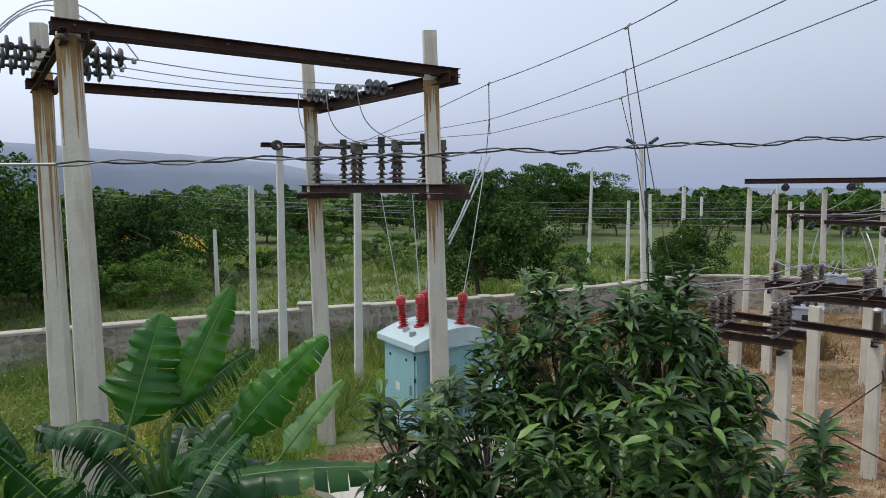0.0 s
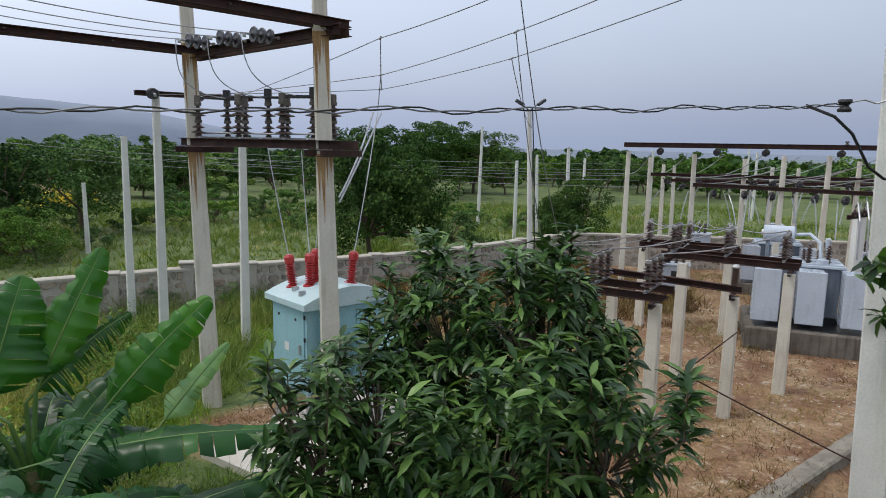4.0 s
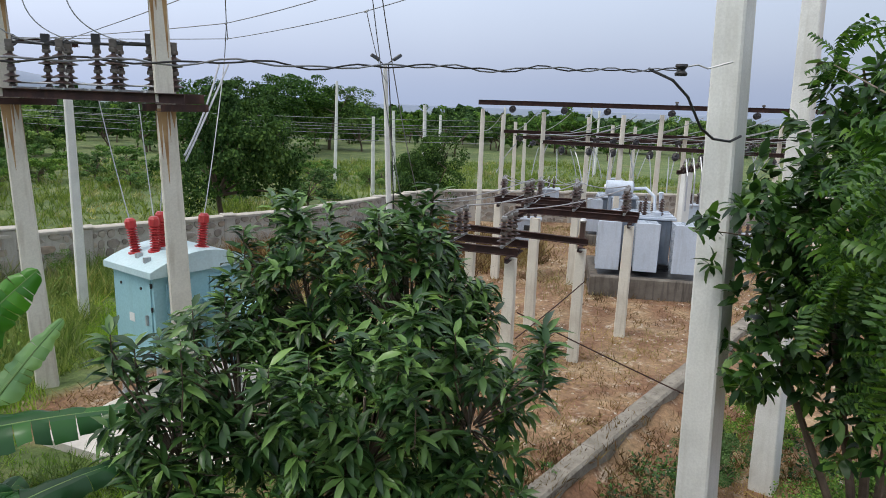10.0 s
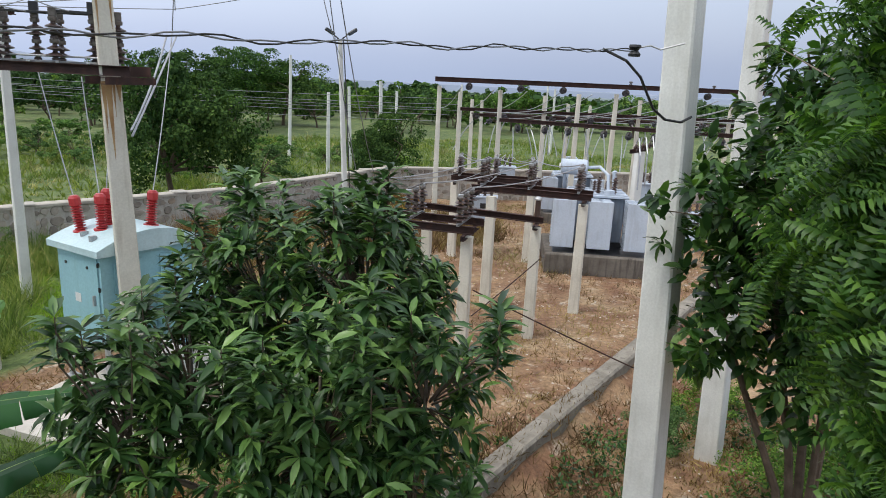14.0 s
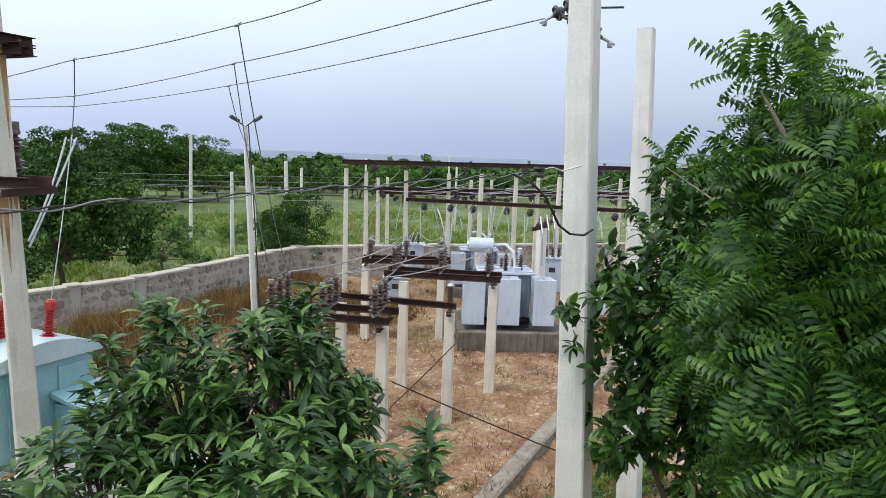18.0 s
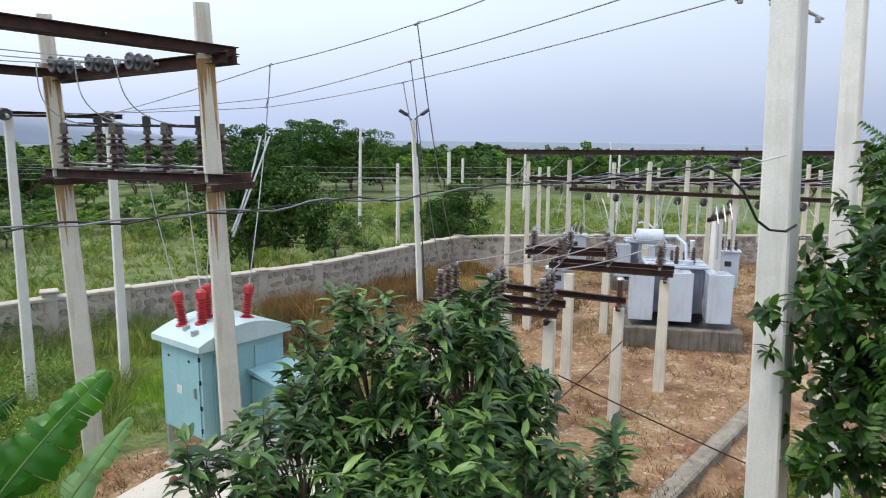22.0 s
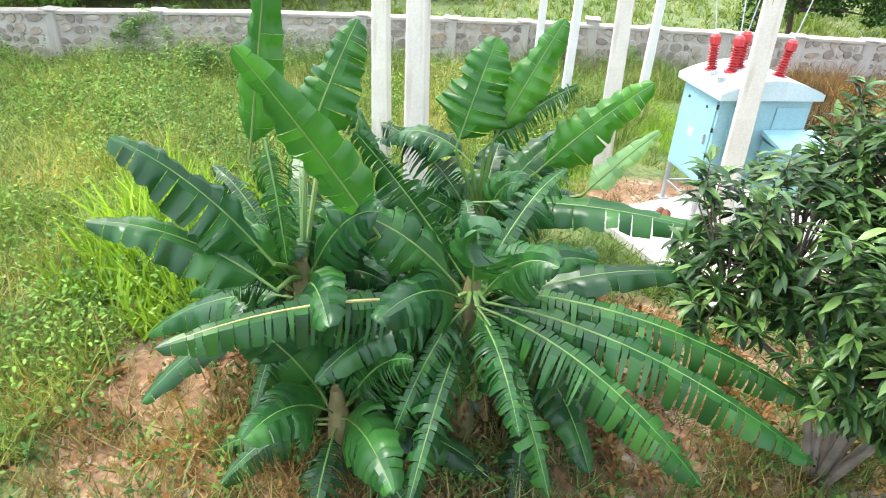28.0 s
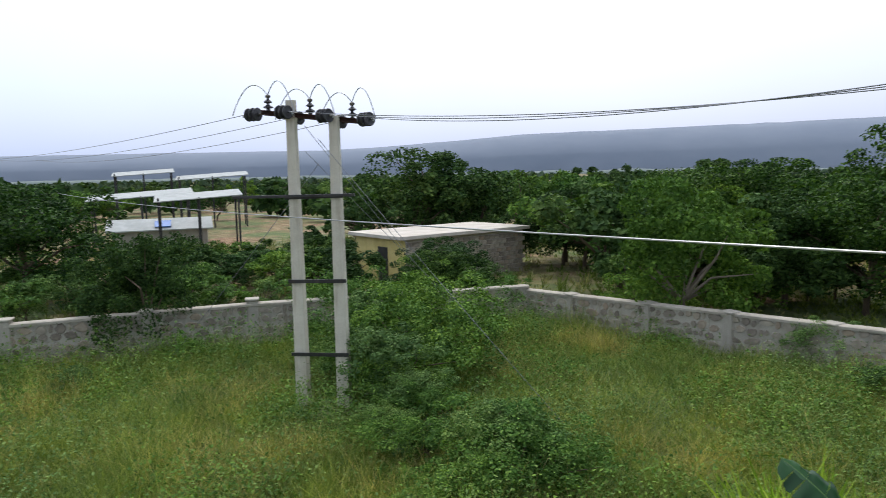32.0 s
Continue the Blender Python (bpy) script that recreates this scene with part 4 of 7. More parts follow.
for a, b2 in ((0.1, 0.3), (0.16, 0.62), (0.52, 0.14)):
    part("lifting_lug", kbox(Mesh(), a - 0.05, a + 0.05, b2 - 0.03, b2 + 0.03, Z1 + 0.1, Z1 + 0.2 + 0.12 * math.sin(math.pi * a / W)), GALV, kiosk)
BUSH = []
for a, b2, ta, tb in ((0.27, 0.88, -0.05, 0.03), (0.42, 0.58, 0, 0), (0.62, 0.72, 0, 0), (1.02, 0.25, 0.06, 0)):
    zb = Z1 + 0.06 + 0.2 * math.sin(math.pi * a / W)
    base, ax = kp(a, b2, zb), (kp(ta, tb, 0) + Vector((0, 0, 0.5))).normalized()
    pr = [(0.12, 0), (0.12, 0.04)]
    for i in range(9):
        z = 0.05 + i * 0.042
        pr += [(0.045, z), (0.086, z + 0.012), (0.086, z + 0.018), (0.045, z + 0.03)]
    bs = part("bushing", Mesh().lathe(base, ax, pr + [(0.03, 0.44)], 14), RED, kiosk, "red ribbed silicone bushing", True)
    part("terminal_boot", Mesh().lathe(base, ax, [(0.06, 0.42), (0.085, 0.44), (0.085, 0.55), (0.055, 0.59)], 8), RED, bs)
    BUSH.append(Vector((-0.44, 10.88, 0.12)) + base + ax * 0.55)
shoe = thing("brown_stones", "two small brown lumps lying on the slab", "stone", (-0.95, 11.0, 0.12))
for dx in (0, 0.1):
    part("lump", Mesh().lathe((dx, -dx * 0.5, 0.0), (0.1, 0.2, 1), [(0.05, 0), (0.08, 0.04), (0.07, 0.1), (0.03, 0.14)], 8), BROWN_STONE, shoe, "", True)
cab = thing("kiosk_cable", "slack aluminium tails from kiosk bushings up to the lines", "cable", (0, 0, 0))
KJ = Vector((0.85, 13.1, 5.66))
for b2, up, sg in zip(BUSH, ((-1.18, 12.77, 4.9), (-0.57, 12.6, 4.88), (-0.2, 12.2, 3.9), tuple(KJ)), (0.05, 0.08, -0.12, 0.1)):
    part("tail_wire", Mesh().tube(sag(b2, up, sg, 10), 0.009, 5), ALU, cab)
for k, (dx, dy) in enumerate(((-0.09, 0.0), (0.07, 0.05))):
    part("tail_wire", Mesh().tube(sag(KJ + Vector((dx, dy, -0.05)), (0.09 + 0.01 * k, 10.9, 4.16 - 0.08 * k), 0.12 - 0.1 * k, 10), 0.016, 6), ALU, cab, "pale thick tail wire")

# ---- white line poles behind the kiosk ----
pole(-5.36, 18.6, 5.08, (0.22, 0.16), (0.15, 0.12), CONCRETE_PALE, "slim pale concrete pole in the grass", 20, (0.006, 0), (), "slim poles")
pole(-3.83, 15.65, 6.08, (0.22, 0.17), (0.15, 0.12), CONCRETE_PALE, "slim pale concrete pole carrying a crossarm", 20, (0.006, 0), (), "slim poles")
pole(-2.14, 16.5, 6.12, (0.22, 0.17), (0.15, 0.12), CONCRETE_PALE, "slim pale concrete pole behind the platform", 20, (0.006, 0), (), "slim poles")
beam_pair("crossarm", (-3.95, 15.6, 6.0), (-2.1, 16.5, 6.0), 0.1, "dark steel crossarm between two slim poles", 0.1)
for k in range(3):
    q = Vector((-3.9, 15.6, 6.0)).lerp(Vector((-2.2, 16.5, 6.0)), k / 2)
    disc_string(q, q + Vector((0.3, -0.6, -0.05)), "dark strain insulator on the crossarm", 2, "crossarm insulators", 0.12)

# ---- flood light pole ----
lamp = thing("flood_light_pole", "tall slender pole with two flood lights on top", "lamp post", (6.55, 21.3, 0.08))
lamp.matrix_basis = pose(6.55, 21.3, 0.08, 0, -2.6, 0)
part("shaft", pole_mesh(6.15, (0.2, 0.16), (0.12, 0.1), 0.8), CONCRETE_PALE, lamp)
part("bracket", Mesh().angle((0, 0.05, 5.95), (0, 0.05, 6.2), 0.05).tube([(0, 0, 6.1), (-0.25, -0.1, 6.3)], 0.02, 6).tube([(0, 0, 6.1), (0.22, -0.1, 6.28)], 0.02, 6), OILY, lamp)
for sx in (-1, 1):
    fl = part("flood_light", Mesh().box((sx * 0.36, -0.16, 6.36), (0.32, 0.14, 0.1), Matrix.Rotation(sx * -0.55, 3, "Y"), 0.02), OILY, lamp)
    part("glass", Mesh().box((sx * 0.36, -0.24, 6.34), (0.24, 0.02, 0.07), Matrix.Rotation(sx * -0.55, 3, "Y"), 0.004), GLASS_DARK, fl)
part("cable", Mesh().tube([(0.08, -0.1, 6.2), (0.12, -0.12, 4.0), (0.13, -0.14, 0.2)], 0.02, 5), BLACK, lamp)

# ---- low isolator structures ----


def iso_structure(name, posts, beams, zt, units, label, rows):
    """Short concrete posts with channel frames and stacked post insulators."""
    s = thing(name, label, "switch structure", (0, 0, 0))
    for x, y in posts:
        p = part("post", pole_mesh(zt - 0.16, (0.25, 0.2), (0.21, 0.17)), CONCRETE, s, "short concrete post")
        p.matrix_basis = pose(x, y, 0, 0, 0, -42)
    for p0, p1, h in beams:
        part("channel", Mesh().channel(p0, p1, 0.07, h, 0.008), RUST, s, "rusty steel channel")
    for p0, p1, cnt, sp in rows:
        p0, p1 = Vector(p0), Vector(p1)
        for i in range(cnt):
            q = p0.lerp(p1, i / max(cnt - 1, 1))
            sw = thing("post_insulator", "two-tier brown shedded post insulator on a rusty frame", "insulator", q, "post insulators of the yard")
            tz = post_insulator(sw, (0, 0, 0.0), units, 0.2, 0.12)
            part("terminal", Mesh().box((0, 0, tz + 0.02), (0.1, 0.06, 0.05)).bar((-0.12, 0, tz + 0.05), (0.12, 0, tz + 0.05), 0.04, 0.015), GALV, sw, "flat terminal clamp")
    return s


I1L, I1R = Vector((3.92, 12.38, 2.42)), Vector((5.62, 10.88, 2.42))


def off(p, v, d, dz=0.0):
    return p + v * d + Vector((0, 0, dz))


def frame_iso(L, R, wide, zt, name, label, nrow, units, posts):
    """A two-beam frame from L to R, wide across, carrying rows of insulators on each beam."""
    u = (R - L).normalized()
    v = Vector((-u.y, u.x, 0)).normalized()
    bl = [(off(L, u, -0.12), off(R, u, 0.16), 0.15), (off(off(L, v, wide), u, -0.12), off(off(R, v, wide), u, 0.16), 0.15)]
    for e in (0.0, 1.0):
        c = L.lerp(R, e)
        bl.append((off(c, v, -0.2, -0.13), off(c, v, wide + 0.2, -0.13), 0.1))
    rows = []
    s = iso_structure(name, posts, bl, zt, units, label, rows)
    n = nrow
    for i in range(n):
        base = L.lerp(R, (i + 0.12) / (n - 0.76 + 0.0) if n > 1 else 0.5)
        part("base_rail", Mesh().channel(off(base, v, -0.12, 0.1), off(base, v, wide + 0.14, 0.1), 0.05, 0.05), GALV, s, "pale galvanised base rail")
        tops = []
        for w2 in (0.0, wide * 0.5, wide):
            q = off(base, v, w2, 0.13)
            sw = thing("post_insulator", "two-tier brown shedded post insulator on a rusty frame", "insulator", q, "post insulators of the yard")
            tz = post_insulator(sw, (0, 0, 0.0), units, 0.2, 0.12)
            part("terminal", Mesh().box((0, 0, tz + 0.02), (0.1, 0.06, 0.05)), GALV, sw, "flat terminal clamp")
            tops.append(q + Vector((0, 0, tz + 0.05)))
        part("blade", Mesh().bar(tops[0], tops[-1], 0.03, 0.03), CAP, s, "contact blade")
        BLADES.append((tops[0], tops[-1]))
    return s


BLADES = []
u1 = (I1R - I1L).normalized()
v1 = Vector((-u1.y, u1.x, 0)).normalized()
frame_iso(I1L, I1R, 0.85, 2.42, "isolator_stand", "rusty steel isolator frame on short concrete posts", 3, 2, [tuple(off(I1R, v1, 0.2).xy), tuple(off(I1L, v1, 0.2).xy)])
I2L, I2R = Vector((5.75, 12.9, 2.5)), Vector((7.33, 11.1, 2.5))
s2 = thing("isolator_stand", "low rusty channel beam on two concrete posts", "switch structure", (0, 0, 0))
u2 = (I2R - I2L).normalized()
part("channel", Mesh().channel(off(I2L, u2, -0.3), off(I2R, u2, 0.12), 0.09, 0.13), RUST, s2)
part("channel", Mesh().channel(off(I2R, v1, -0.22, -0.13), off(I2R, v1, 0.22, -0.13), 0.09, 0.1), RUST, s2)
for q in (I2L, I2R):
    p = part("post", pole_mesh(q.z - 0.16, (0.23, 0.19), (0.2, 0.16)), CONCRETE, s2, "short concrete post")
    p.matrix_basis = pose(q.x, q.y, 0, 0, 0, -42)
sw = thing("post_insulator", "brown cylindrical insulator on the beam end", "insulator", off(I2R, u2, 0.0, 0.07), "post insulators of the yard")
part("post_unit", Mesh().cyl((0, 0, 0), (0, 0, 0.32), 0.06, 0.055, 12), PORCELAIN, sw, "", True)
part("terminal", Mesh().lathe((0, 0, 0.32), (0, 0, 1), [(0.06, 0), (0.08, 0.03), (0.05, 0.07)], 12), GALV, sw)
I3L, I3R = Vector((7.35, 13.75, 2.72)), Vector((9.22, 12.12, 2.72))
frame_iso(I3L, I3R, 0.6, 2.72, "isolator_stand", "rusty isolator frame on concrete posts before the transformer", 3, 2, [tuple(off(I3R, Vector((0, 1, 0)), 0.0).xy), (7.6, 13.45)])
frame_iso(Vector((8.6, 17.4, 2.4)), Vector((10.6, 16.2, 2.4)), 0.6, 2.4, "isolator_stand", "rusty isolator frame further back in the yard", 3, 2, [(8.7, 17.6), (10.6, 16.4)])
bus = thing("yard_conductor", "slack aluminium conductors linking the yard insulators", "wire", (0, 0, 0))
for i in range(3):
    part("conductor", Mesh().tube(sag(BLADES[i][1], BLADES[3 + i][0], 0.1), 0.014, 6), ALU, bus)
    part("conductor", Mesh().tube(sag(BLADES[3 + i][1], BLADES[6 + i][0], 0.12), 0.014, 6), ALU, bus)
    part("conductor", Mesh().tube(sag(BLADES[6 + i][1], (12.9 + 0.25 * i, 22.3, 2.5), 0.2), 0.012, 6), ALU, bus)
    part("conductor", Mesh().tube(sag(BLADES[i][1], (13.0 + 0.2 * i, 22.4, 2.5), 0.3), 0.011, 6), ALU, bus)

# ---- power transformers ----


def transformer(at, rz, label, group, scale=1.0, drum=True):
    """A tank with finned radiator banks, conservator drum, bushings and a control box on a plinth."""
    t = thing("power_transformer", label, "transformer", at, group)
    t.matrix_basis = pose(*at, 0, 0, rz) @ Matrix.Scale(scale, 4)
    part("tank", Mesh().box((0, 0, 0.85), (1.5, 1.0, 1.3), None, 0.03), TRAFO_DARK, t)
    part("lid", Mesh().box((0, 0, 1.54), (1.7, 1.2, 0.08), None, 0.015), TRAFO, t)
    for k in range(3):
        part("bolt_row", Mesh().bar((-0.8, -0.55 + 0.55 * k, 1.6), (0.8, -0.55 + 0.55 * k, 1.6), 0.05, 0.04), TRAFO, t)
    for sx in (-1.0, 0.02, 1.04):
        rb = part("radiator", Mesh().box((sx, -1.22, 0.82), (0.64, 0.05, 1.36), None, 0.025), TRAFO, t, "pale grey radiator bank")
        for i in range(7):
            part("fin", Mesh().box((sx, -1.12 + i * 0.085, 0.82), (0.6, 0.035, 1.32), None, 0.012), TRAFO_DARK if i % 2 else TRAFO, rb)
        for zz in (0.45, 0.85, 1.2):
            part("band", Mesh().box((sx + 0.31, -0.86, zz), (0.02, 0.6, 0.04), None, 0.004), TRAFO, rb)
        part("header_pipe", Mesh().cyl((sx, -1.2, 1.44), (sx, -0.5, 1.44), 0.05, None, 10).cyl((sx, -1.2, 0.22), (sx, -0.5, 0.22), 0.05, None, 10), TRAFO_DARK, rb, "", True)
    for sx in (-0.6, 0.6):
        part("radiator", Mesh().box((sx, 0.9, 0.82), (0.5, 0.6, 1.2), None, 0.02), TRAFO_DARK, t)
    part("skid", Mesh().channel((-0.8, -0.4, 0.1), (0.8, -0.4, 0.1), 0.1, 0.18).channel((-0.8, 0.4, 0.1), (0.8, 0.4, 0.1), 0.1, 0.18), OILY, t)
    if drum:
        cons = part("conservator", Mesh().lathe((-1.05, 0.7, 2.2), (1, 0, 0), [(0.02, -0.01), (0.2, 0), (0.235, 0.03), (0.235, 0.75), (0.2, 0.78), (0.02, 0.79)], 22), TRAFO, t, "cylindrical oil conservator drum", True)
        for sx in (-0.92, -0.42):
            part("support", Mesh().box((sx, 0.68, 1.75), (0.08, 0.3, 0.46)), TRAFO_DARK, cons)
        part("gauge", Mesh().cyl((-1.06, 0.7, 2.22), (-1.1, 0.7, 2.22), 0.08, None, 14), WHITE, cons, "round oil gauge")
    part("breather_pipe", Mesh().tube([(-0.28, 0.7, 2.2), (0.1, 0.6, 2.25), (0.32, 0.3, 2.05), (0.35, 0.2, 1.6)], 0.05, 8), TRAFO, t, "", True)
    part("relief_pipe", Mesh().cyl((0.55, 0.3, 1.55), (0.48, 0.2, 2.2), 0.07, None, 10), TRAFO, t, "", True)
    for i in range(3):
        b2 = part("bushing", Mesh().lathe((-0.45 + i * 0.45, -0.25, 1.58), (0, -0.12, 1), post_profile(6, 0.5, 0.09, 0.045), 12), PORCELAIN, t, "", True)
        part("terminal", Mesh().cyl((-0.45 + i * 0.45, -0.31, 2.07), (-0.45 + i * 0.45, -0.33, 2.2), 0.02, None, 8), GALV, b2)
        part("bushing", Mesh().lathe((-0.4 + i * 0.35, 0.28, 1.58), (0, 0.1, 1), post_profile(4, 0.3, 0.07, 0.04), 12), PORCELAIN, t, "", True)
    part("control_box", Mesh().box((1.0, 0.1, 1.0), (0.3, 0.5, 0.7), None, 0.015), TRAFO, t, "marshalling box")
    part("hatch_cover", Mesh().cyl((0.3, -0.45, 1.57), (0.3, -0.45, 1.72), 0.14, None, 14), TRAFO, t, "", True)
    return t


def plinth(at, size, rz, label):
    m = Mesh().box((0, 0, size[2] / 2 - 0.15), (size[0], size[1], size[2] + 0.3), None, 0.03)
    ob = solid("transformer_plinth", m, PLINTH, label, "plinth", "transformer plinths")
    ob.matrix_basis = pose(*at, 0, 0, rz)
    part("oil_stain", Mesh().box((0, 0, size[2] + 0.004), (size[0] * 0.86, size[1] * 0.84, 0.012), None, 0.003), OILY, ob, "black oil-soaked top")
    return ob


TRZ = -31
plinth((12.45, 15.55, 0), (3.1, 2.7, 0.58), TRZ, "oil-stained concrete transformer plinth in the yard")
transformer((12.45, 15.75, 0.58), TRZ, "grey power transformer with radiator banks and conservator drum", "power transformers")
plinth((15.9, 21.6, 0), (2.6, 2.2, 0.4), TRZ, "weathered concrete plinth under the rear transformer")
transformer((15.9, 21.7, 0.4), TRZ, "grey power transformer standing under the gantry", "power transformers", 0.9, False)


def breaker_box(at, rz, label, h=1.0, legs=0.9, size=(0.6, 0.5)):
    b = thing("control_cabinet", label, "cabinet", at, "yard control cabinets", "", rz)
    part("body", Mesh().box((0, 0, legs + h / 2), (size[0], size[1], h), None, 0.015), TRAFO, b)
    part("hood", Mesh().box((0, 0, legs + h + 0.03), (size[0] + 0.1, size[1] + 0.1, 0.05), None, 0.01), TRAFO, b)
    part("window", Mesh().box((-0.02, -size[1] / 2 - 0.006, legs + h * 0.68), (0.2, 0.012, 0.16), None, 0.003), OILY, b, "small dark window")
    for sx in (-1, 1):
        for sy in (-1, 1):
            part("leg", Mesh().angle((sx * size[0] * 0.42, sy * size[1] * 0.4, 0), (sx * size[0] * 0.42, sy * size[1] * 0.4, legs), 0.05), GALV, b)
    for i in range(3):
        post_insulator(b, (-0.2 + 0.2 * i, 0, legs + h + 0.05), 1, 0.3, 0.06)
    return b


breaker_box((15.3, 14.6, 0), -38, "pale grey control cabinet on legs beside the transformer", 0.85, 0.75)
breaker_box((15.2, 16.6, 0), -38, "tall pale control cabinet on legs with insulators on top", 1.1, 1.1)
breaker_box((13.2, 22.4, 0), -30, "pale grey breaker cabinet on legs below the gantry", 0.9, 1.1, (0.8, 0.6))
breaker_box((9.9, 17.9, 0), -30, "brown-backed breaker cabinet in the rear yard", 0.7, 1.0, (0.7, 0.5))

# ---- gantry ----
G0, G1 = Vector((9.9, 21.95, 5.0)), Vector((24.5, 16.6, 5.1))
gd = (G1 - G0).normalized()
gn2 = Vector((-gd.y, gd.x, 0))


def lattice_beam(name, p0, p1, label, h=0.25):
    b = thing(name, label, "steel beam", p0)
    d = Vector(p1) - Vector(p0)
    u = d.normalized()
    s = Vector((-u.y, u.x, 0))
    for sg in (-0.14, 0.14):
        part("channel", Mesh().channel(s * sg + Vector((0, 0, h / 2)), d + s * sg + Vector((0, 0, h / 2)), 0.07, 0.07 + h * 0.28), RUST, b)
    lm = Mesh()
    n = int(d.length / 0.5)
    for i in range(n):
        lm.bar(u * (i * 0.5) + s * (0.14 if i % 2 else -0.14) + Vector((0, 0, h / 2 + 0.06)), u * (i * 0.5 + 0.5) + s * (-0.14 if i % 2 else 0.14) + Vector((0, 0, h / 2 + 0.06)), 0.04, 0.01)
    part("lacing", lm, RUST, b)
    return b


def yard_pole(p, h, k=0):
    pole(p.x, p.y, h, (0.2, 0.16), (0.14, 0.11), CONCRETE, "pale concrete gantry pole in the switch yard", -20, (random.uniform(-0.02, 0.004), 0), (), "gantry poles")


lattice_beam("gantry_beam", G0, G1, "long dark rusty gantry beam on pale poles", 0.34)
for e in (0.01, 0.42, 0.82, 0.99):
    q = G0.lerp(G1, e)
    yard_pole(q, 4.95)
for off2, zt, es in ((2.9, 4.75, (0.08, 0.3, 0.55, 0.8)), (6.2, 4.4, (0.14, 0.42, 0.7, 0.95)), (9.5, 4.3, (0.2, 0.55, 0.9))):
    for e in es:
        q = G0.lerp(G1, e) + gn2 * off2
        yard_pole(q, zt)
    a, b2 = G0.lerp(G1, es[0]) + gn2 * off2, G0.lerp(G1, es[-1] + 0.03) + gn2 * off2
    lattice_beam("gantry_beam", at_z(a, zt - 0.75), at_z(b2, zt - 0.75), "lower rusty gantry beam between pale poles", 0.18)
low0, low1 = Vector((12.4, 21.6, 3.75)), Vector((18.0, 15.3, 3.75))
lattice_beam("gantry_beam", low0, low1, "lower rusty gantry beam over the transformers", 0.2)
for e in (0.0, 0.33, 0.66, 1.0):
    yard_pole(low0.lerp(low1, e), 4.9)
for e in (0.08, 0.2, 0.3, 0.45, 0.55, 0.65, 0.75, 0.9):
    q = low0.lerp(low1, e)
    disc_string(q + Vector((0, 0, -0.02)), q + Vector((0.25, 0.4, -0.35)), "dark hanging disc insulator below the gantry beam", 2, "gantry insulators", 0.12)
    q = G0.lerp(G1, e)
    disc_string(q + gn2 * 0.16, q + gn2 * 2 + Vector((0, 0, -0.3)), "dark strain insulator on the gantry beam", 2, "gantry insulators", 0.12)
    if e in (0.45, 0.55, 0.65):
        pi = thing("pin_insulator", "dark pin insulator standing on the gantry beam", "insulator", at_z(q, 5.16), "gantry insulators")
        post_insulator(pi, (0, 0, 0), 1, 0.22, 0.08, GREY_PORC)
gw = thing("gantry_wire", "bundle of aluminium conductors strung between gantry beams", "wire", (0, 0, 0))
rg = random.Random(12)
for i in range(12):
    e = 0.06 + i * 0.077
    a = G0.lerp(G1, e) + gn2 * 0.3
    part("conductor", Mesh().tube(sag(at_z(a, 4.9), at_z(a + gn2 * 9.0, 3.9), 0.25), 0.016, 5), ALU, gw)
    d0 = low0.lerp(low1, min(e, 1))
    part("dropper", Mesh().tube(sag(at_z(d0, 3.6), d0 + Vector((rg.uniform(-0.5, 0.2), rg.uniform(-0.8, -0.2), -1.3)), -0.15, 8), 0.02, 5), ALU, gw, "drooping dropper wire")
for off2, zt, e0, e1 in ((2.9, 3.95, 0.1, 0.8), (6.2, 3.6, 0.16, 0.95)):
    for i in range(9):
        e = e0 + (e1 - e0) * (i + rg.uniform(0.1, 0.7)) / 9
        q = at_z(G0.lerp(G1, e) + gn2 * off2, zt)
        disc_string(q, q + Vector((rg.uniform(-0.3, 0.3), rg.choice((-0.5, 0.5)), -0.3)), "dark disc insulator hanging from a lower gantry beam", 2, "gantry insulators", 0.12)
        part("dropper", Mesh().tube(sag(q + Vector((0.1, 0, -0.3)), q + Vector((rg.uniform(-0.7, 0.3), rg.uniform(-0.6, 0.3), -1.5)), -0.12, 8), 0.022, 5), ALU, gw, "drooping dropper wire")
        part("conductor", Mesh().tube(sag(q + Vector((0, 0, 0.1)), at_z(G0.lerp(G1, min(e + rg.uniform(0.08, 0.2), 1)) + gn2 * (off2 - 3.0), zt + 0.6), 0.2, 10), 0.016, 5), ALU, gw)
for zz in (4.1, 3.85, 3.6):
    part("conductor", Mesh().tube(sag((-26, 40, zz + 1.4), (11.5, 24.0, zz), 0.5), 0.008, 5), WIRE, gw)
    part("conductor", Mesh().tube(sag((-26, 46, zz + 1.3), (13.5, 27.0, zz + 0.3), 0.5), 0.008, 5), WIRE, gw)
tp = thing("bus_stand", "crossbar on a pale post carrying three looping tails", "switch structure", (14.3, 16.2, 0))
part("post", pole_mesh(3.3, (0.3, 0.24), (0.28, 0.22)), CONCRETE_PALE, tp)
part("crossbar", Mesh().channel((-0.8, -0.5, 3.35), (0.8, 0.5, 3.35), 0.08, 0.12), RUST, tp)
for k in (-0.6, 0, 0.6):
    part("insulator", Mesh().lathe((k, k * 0.62, 3.45), (0.5, -0.8, 0.1), disc_profile(2, 0.11, 0.11), 12), PORCELAIN, tp, "", True)
    part("tail_wire", Mesh().tube([(k, k * 0.62 - 0.1, 3.6), (k - 0.1, k * 0.62 - 0.3, 3.75), (k - 0.25, k * 0.62 - 0.6, 3.3), (k - 0.3, k * 0.62 - 0.7, 2.3)], 0.022, 6), ALU, tp)

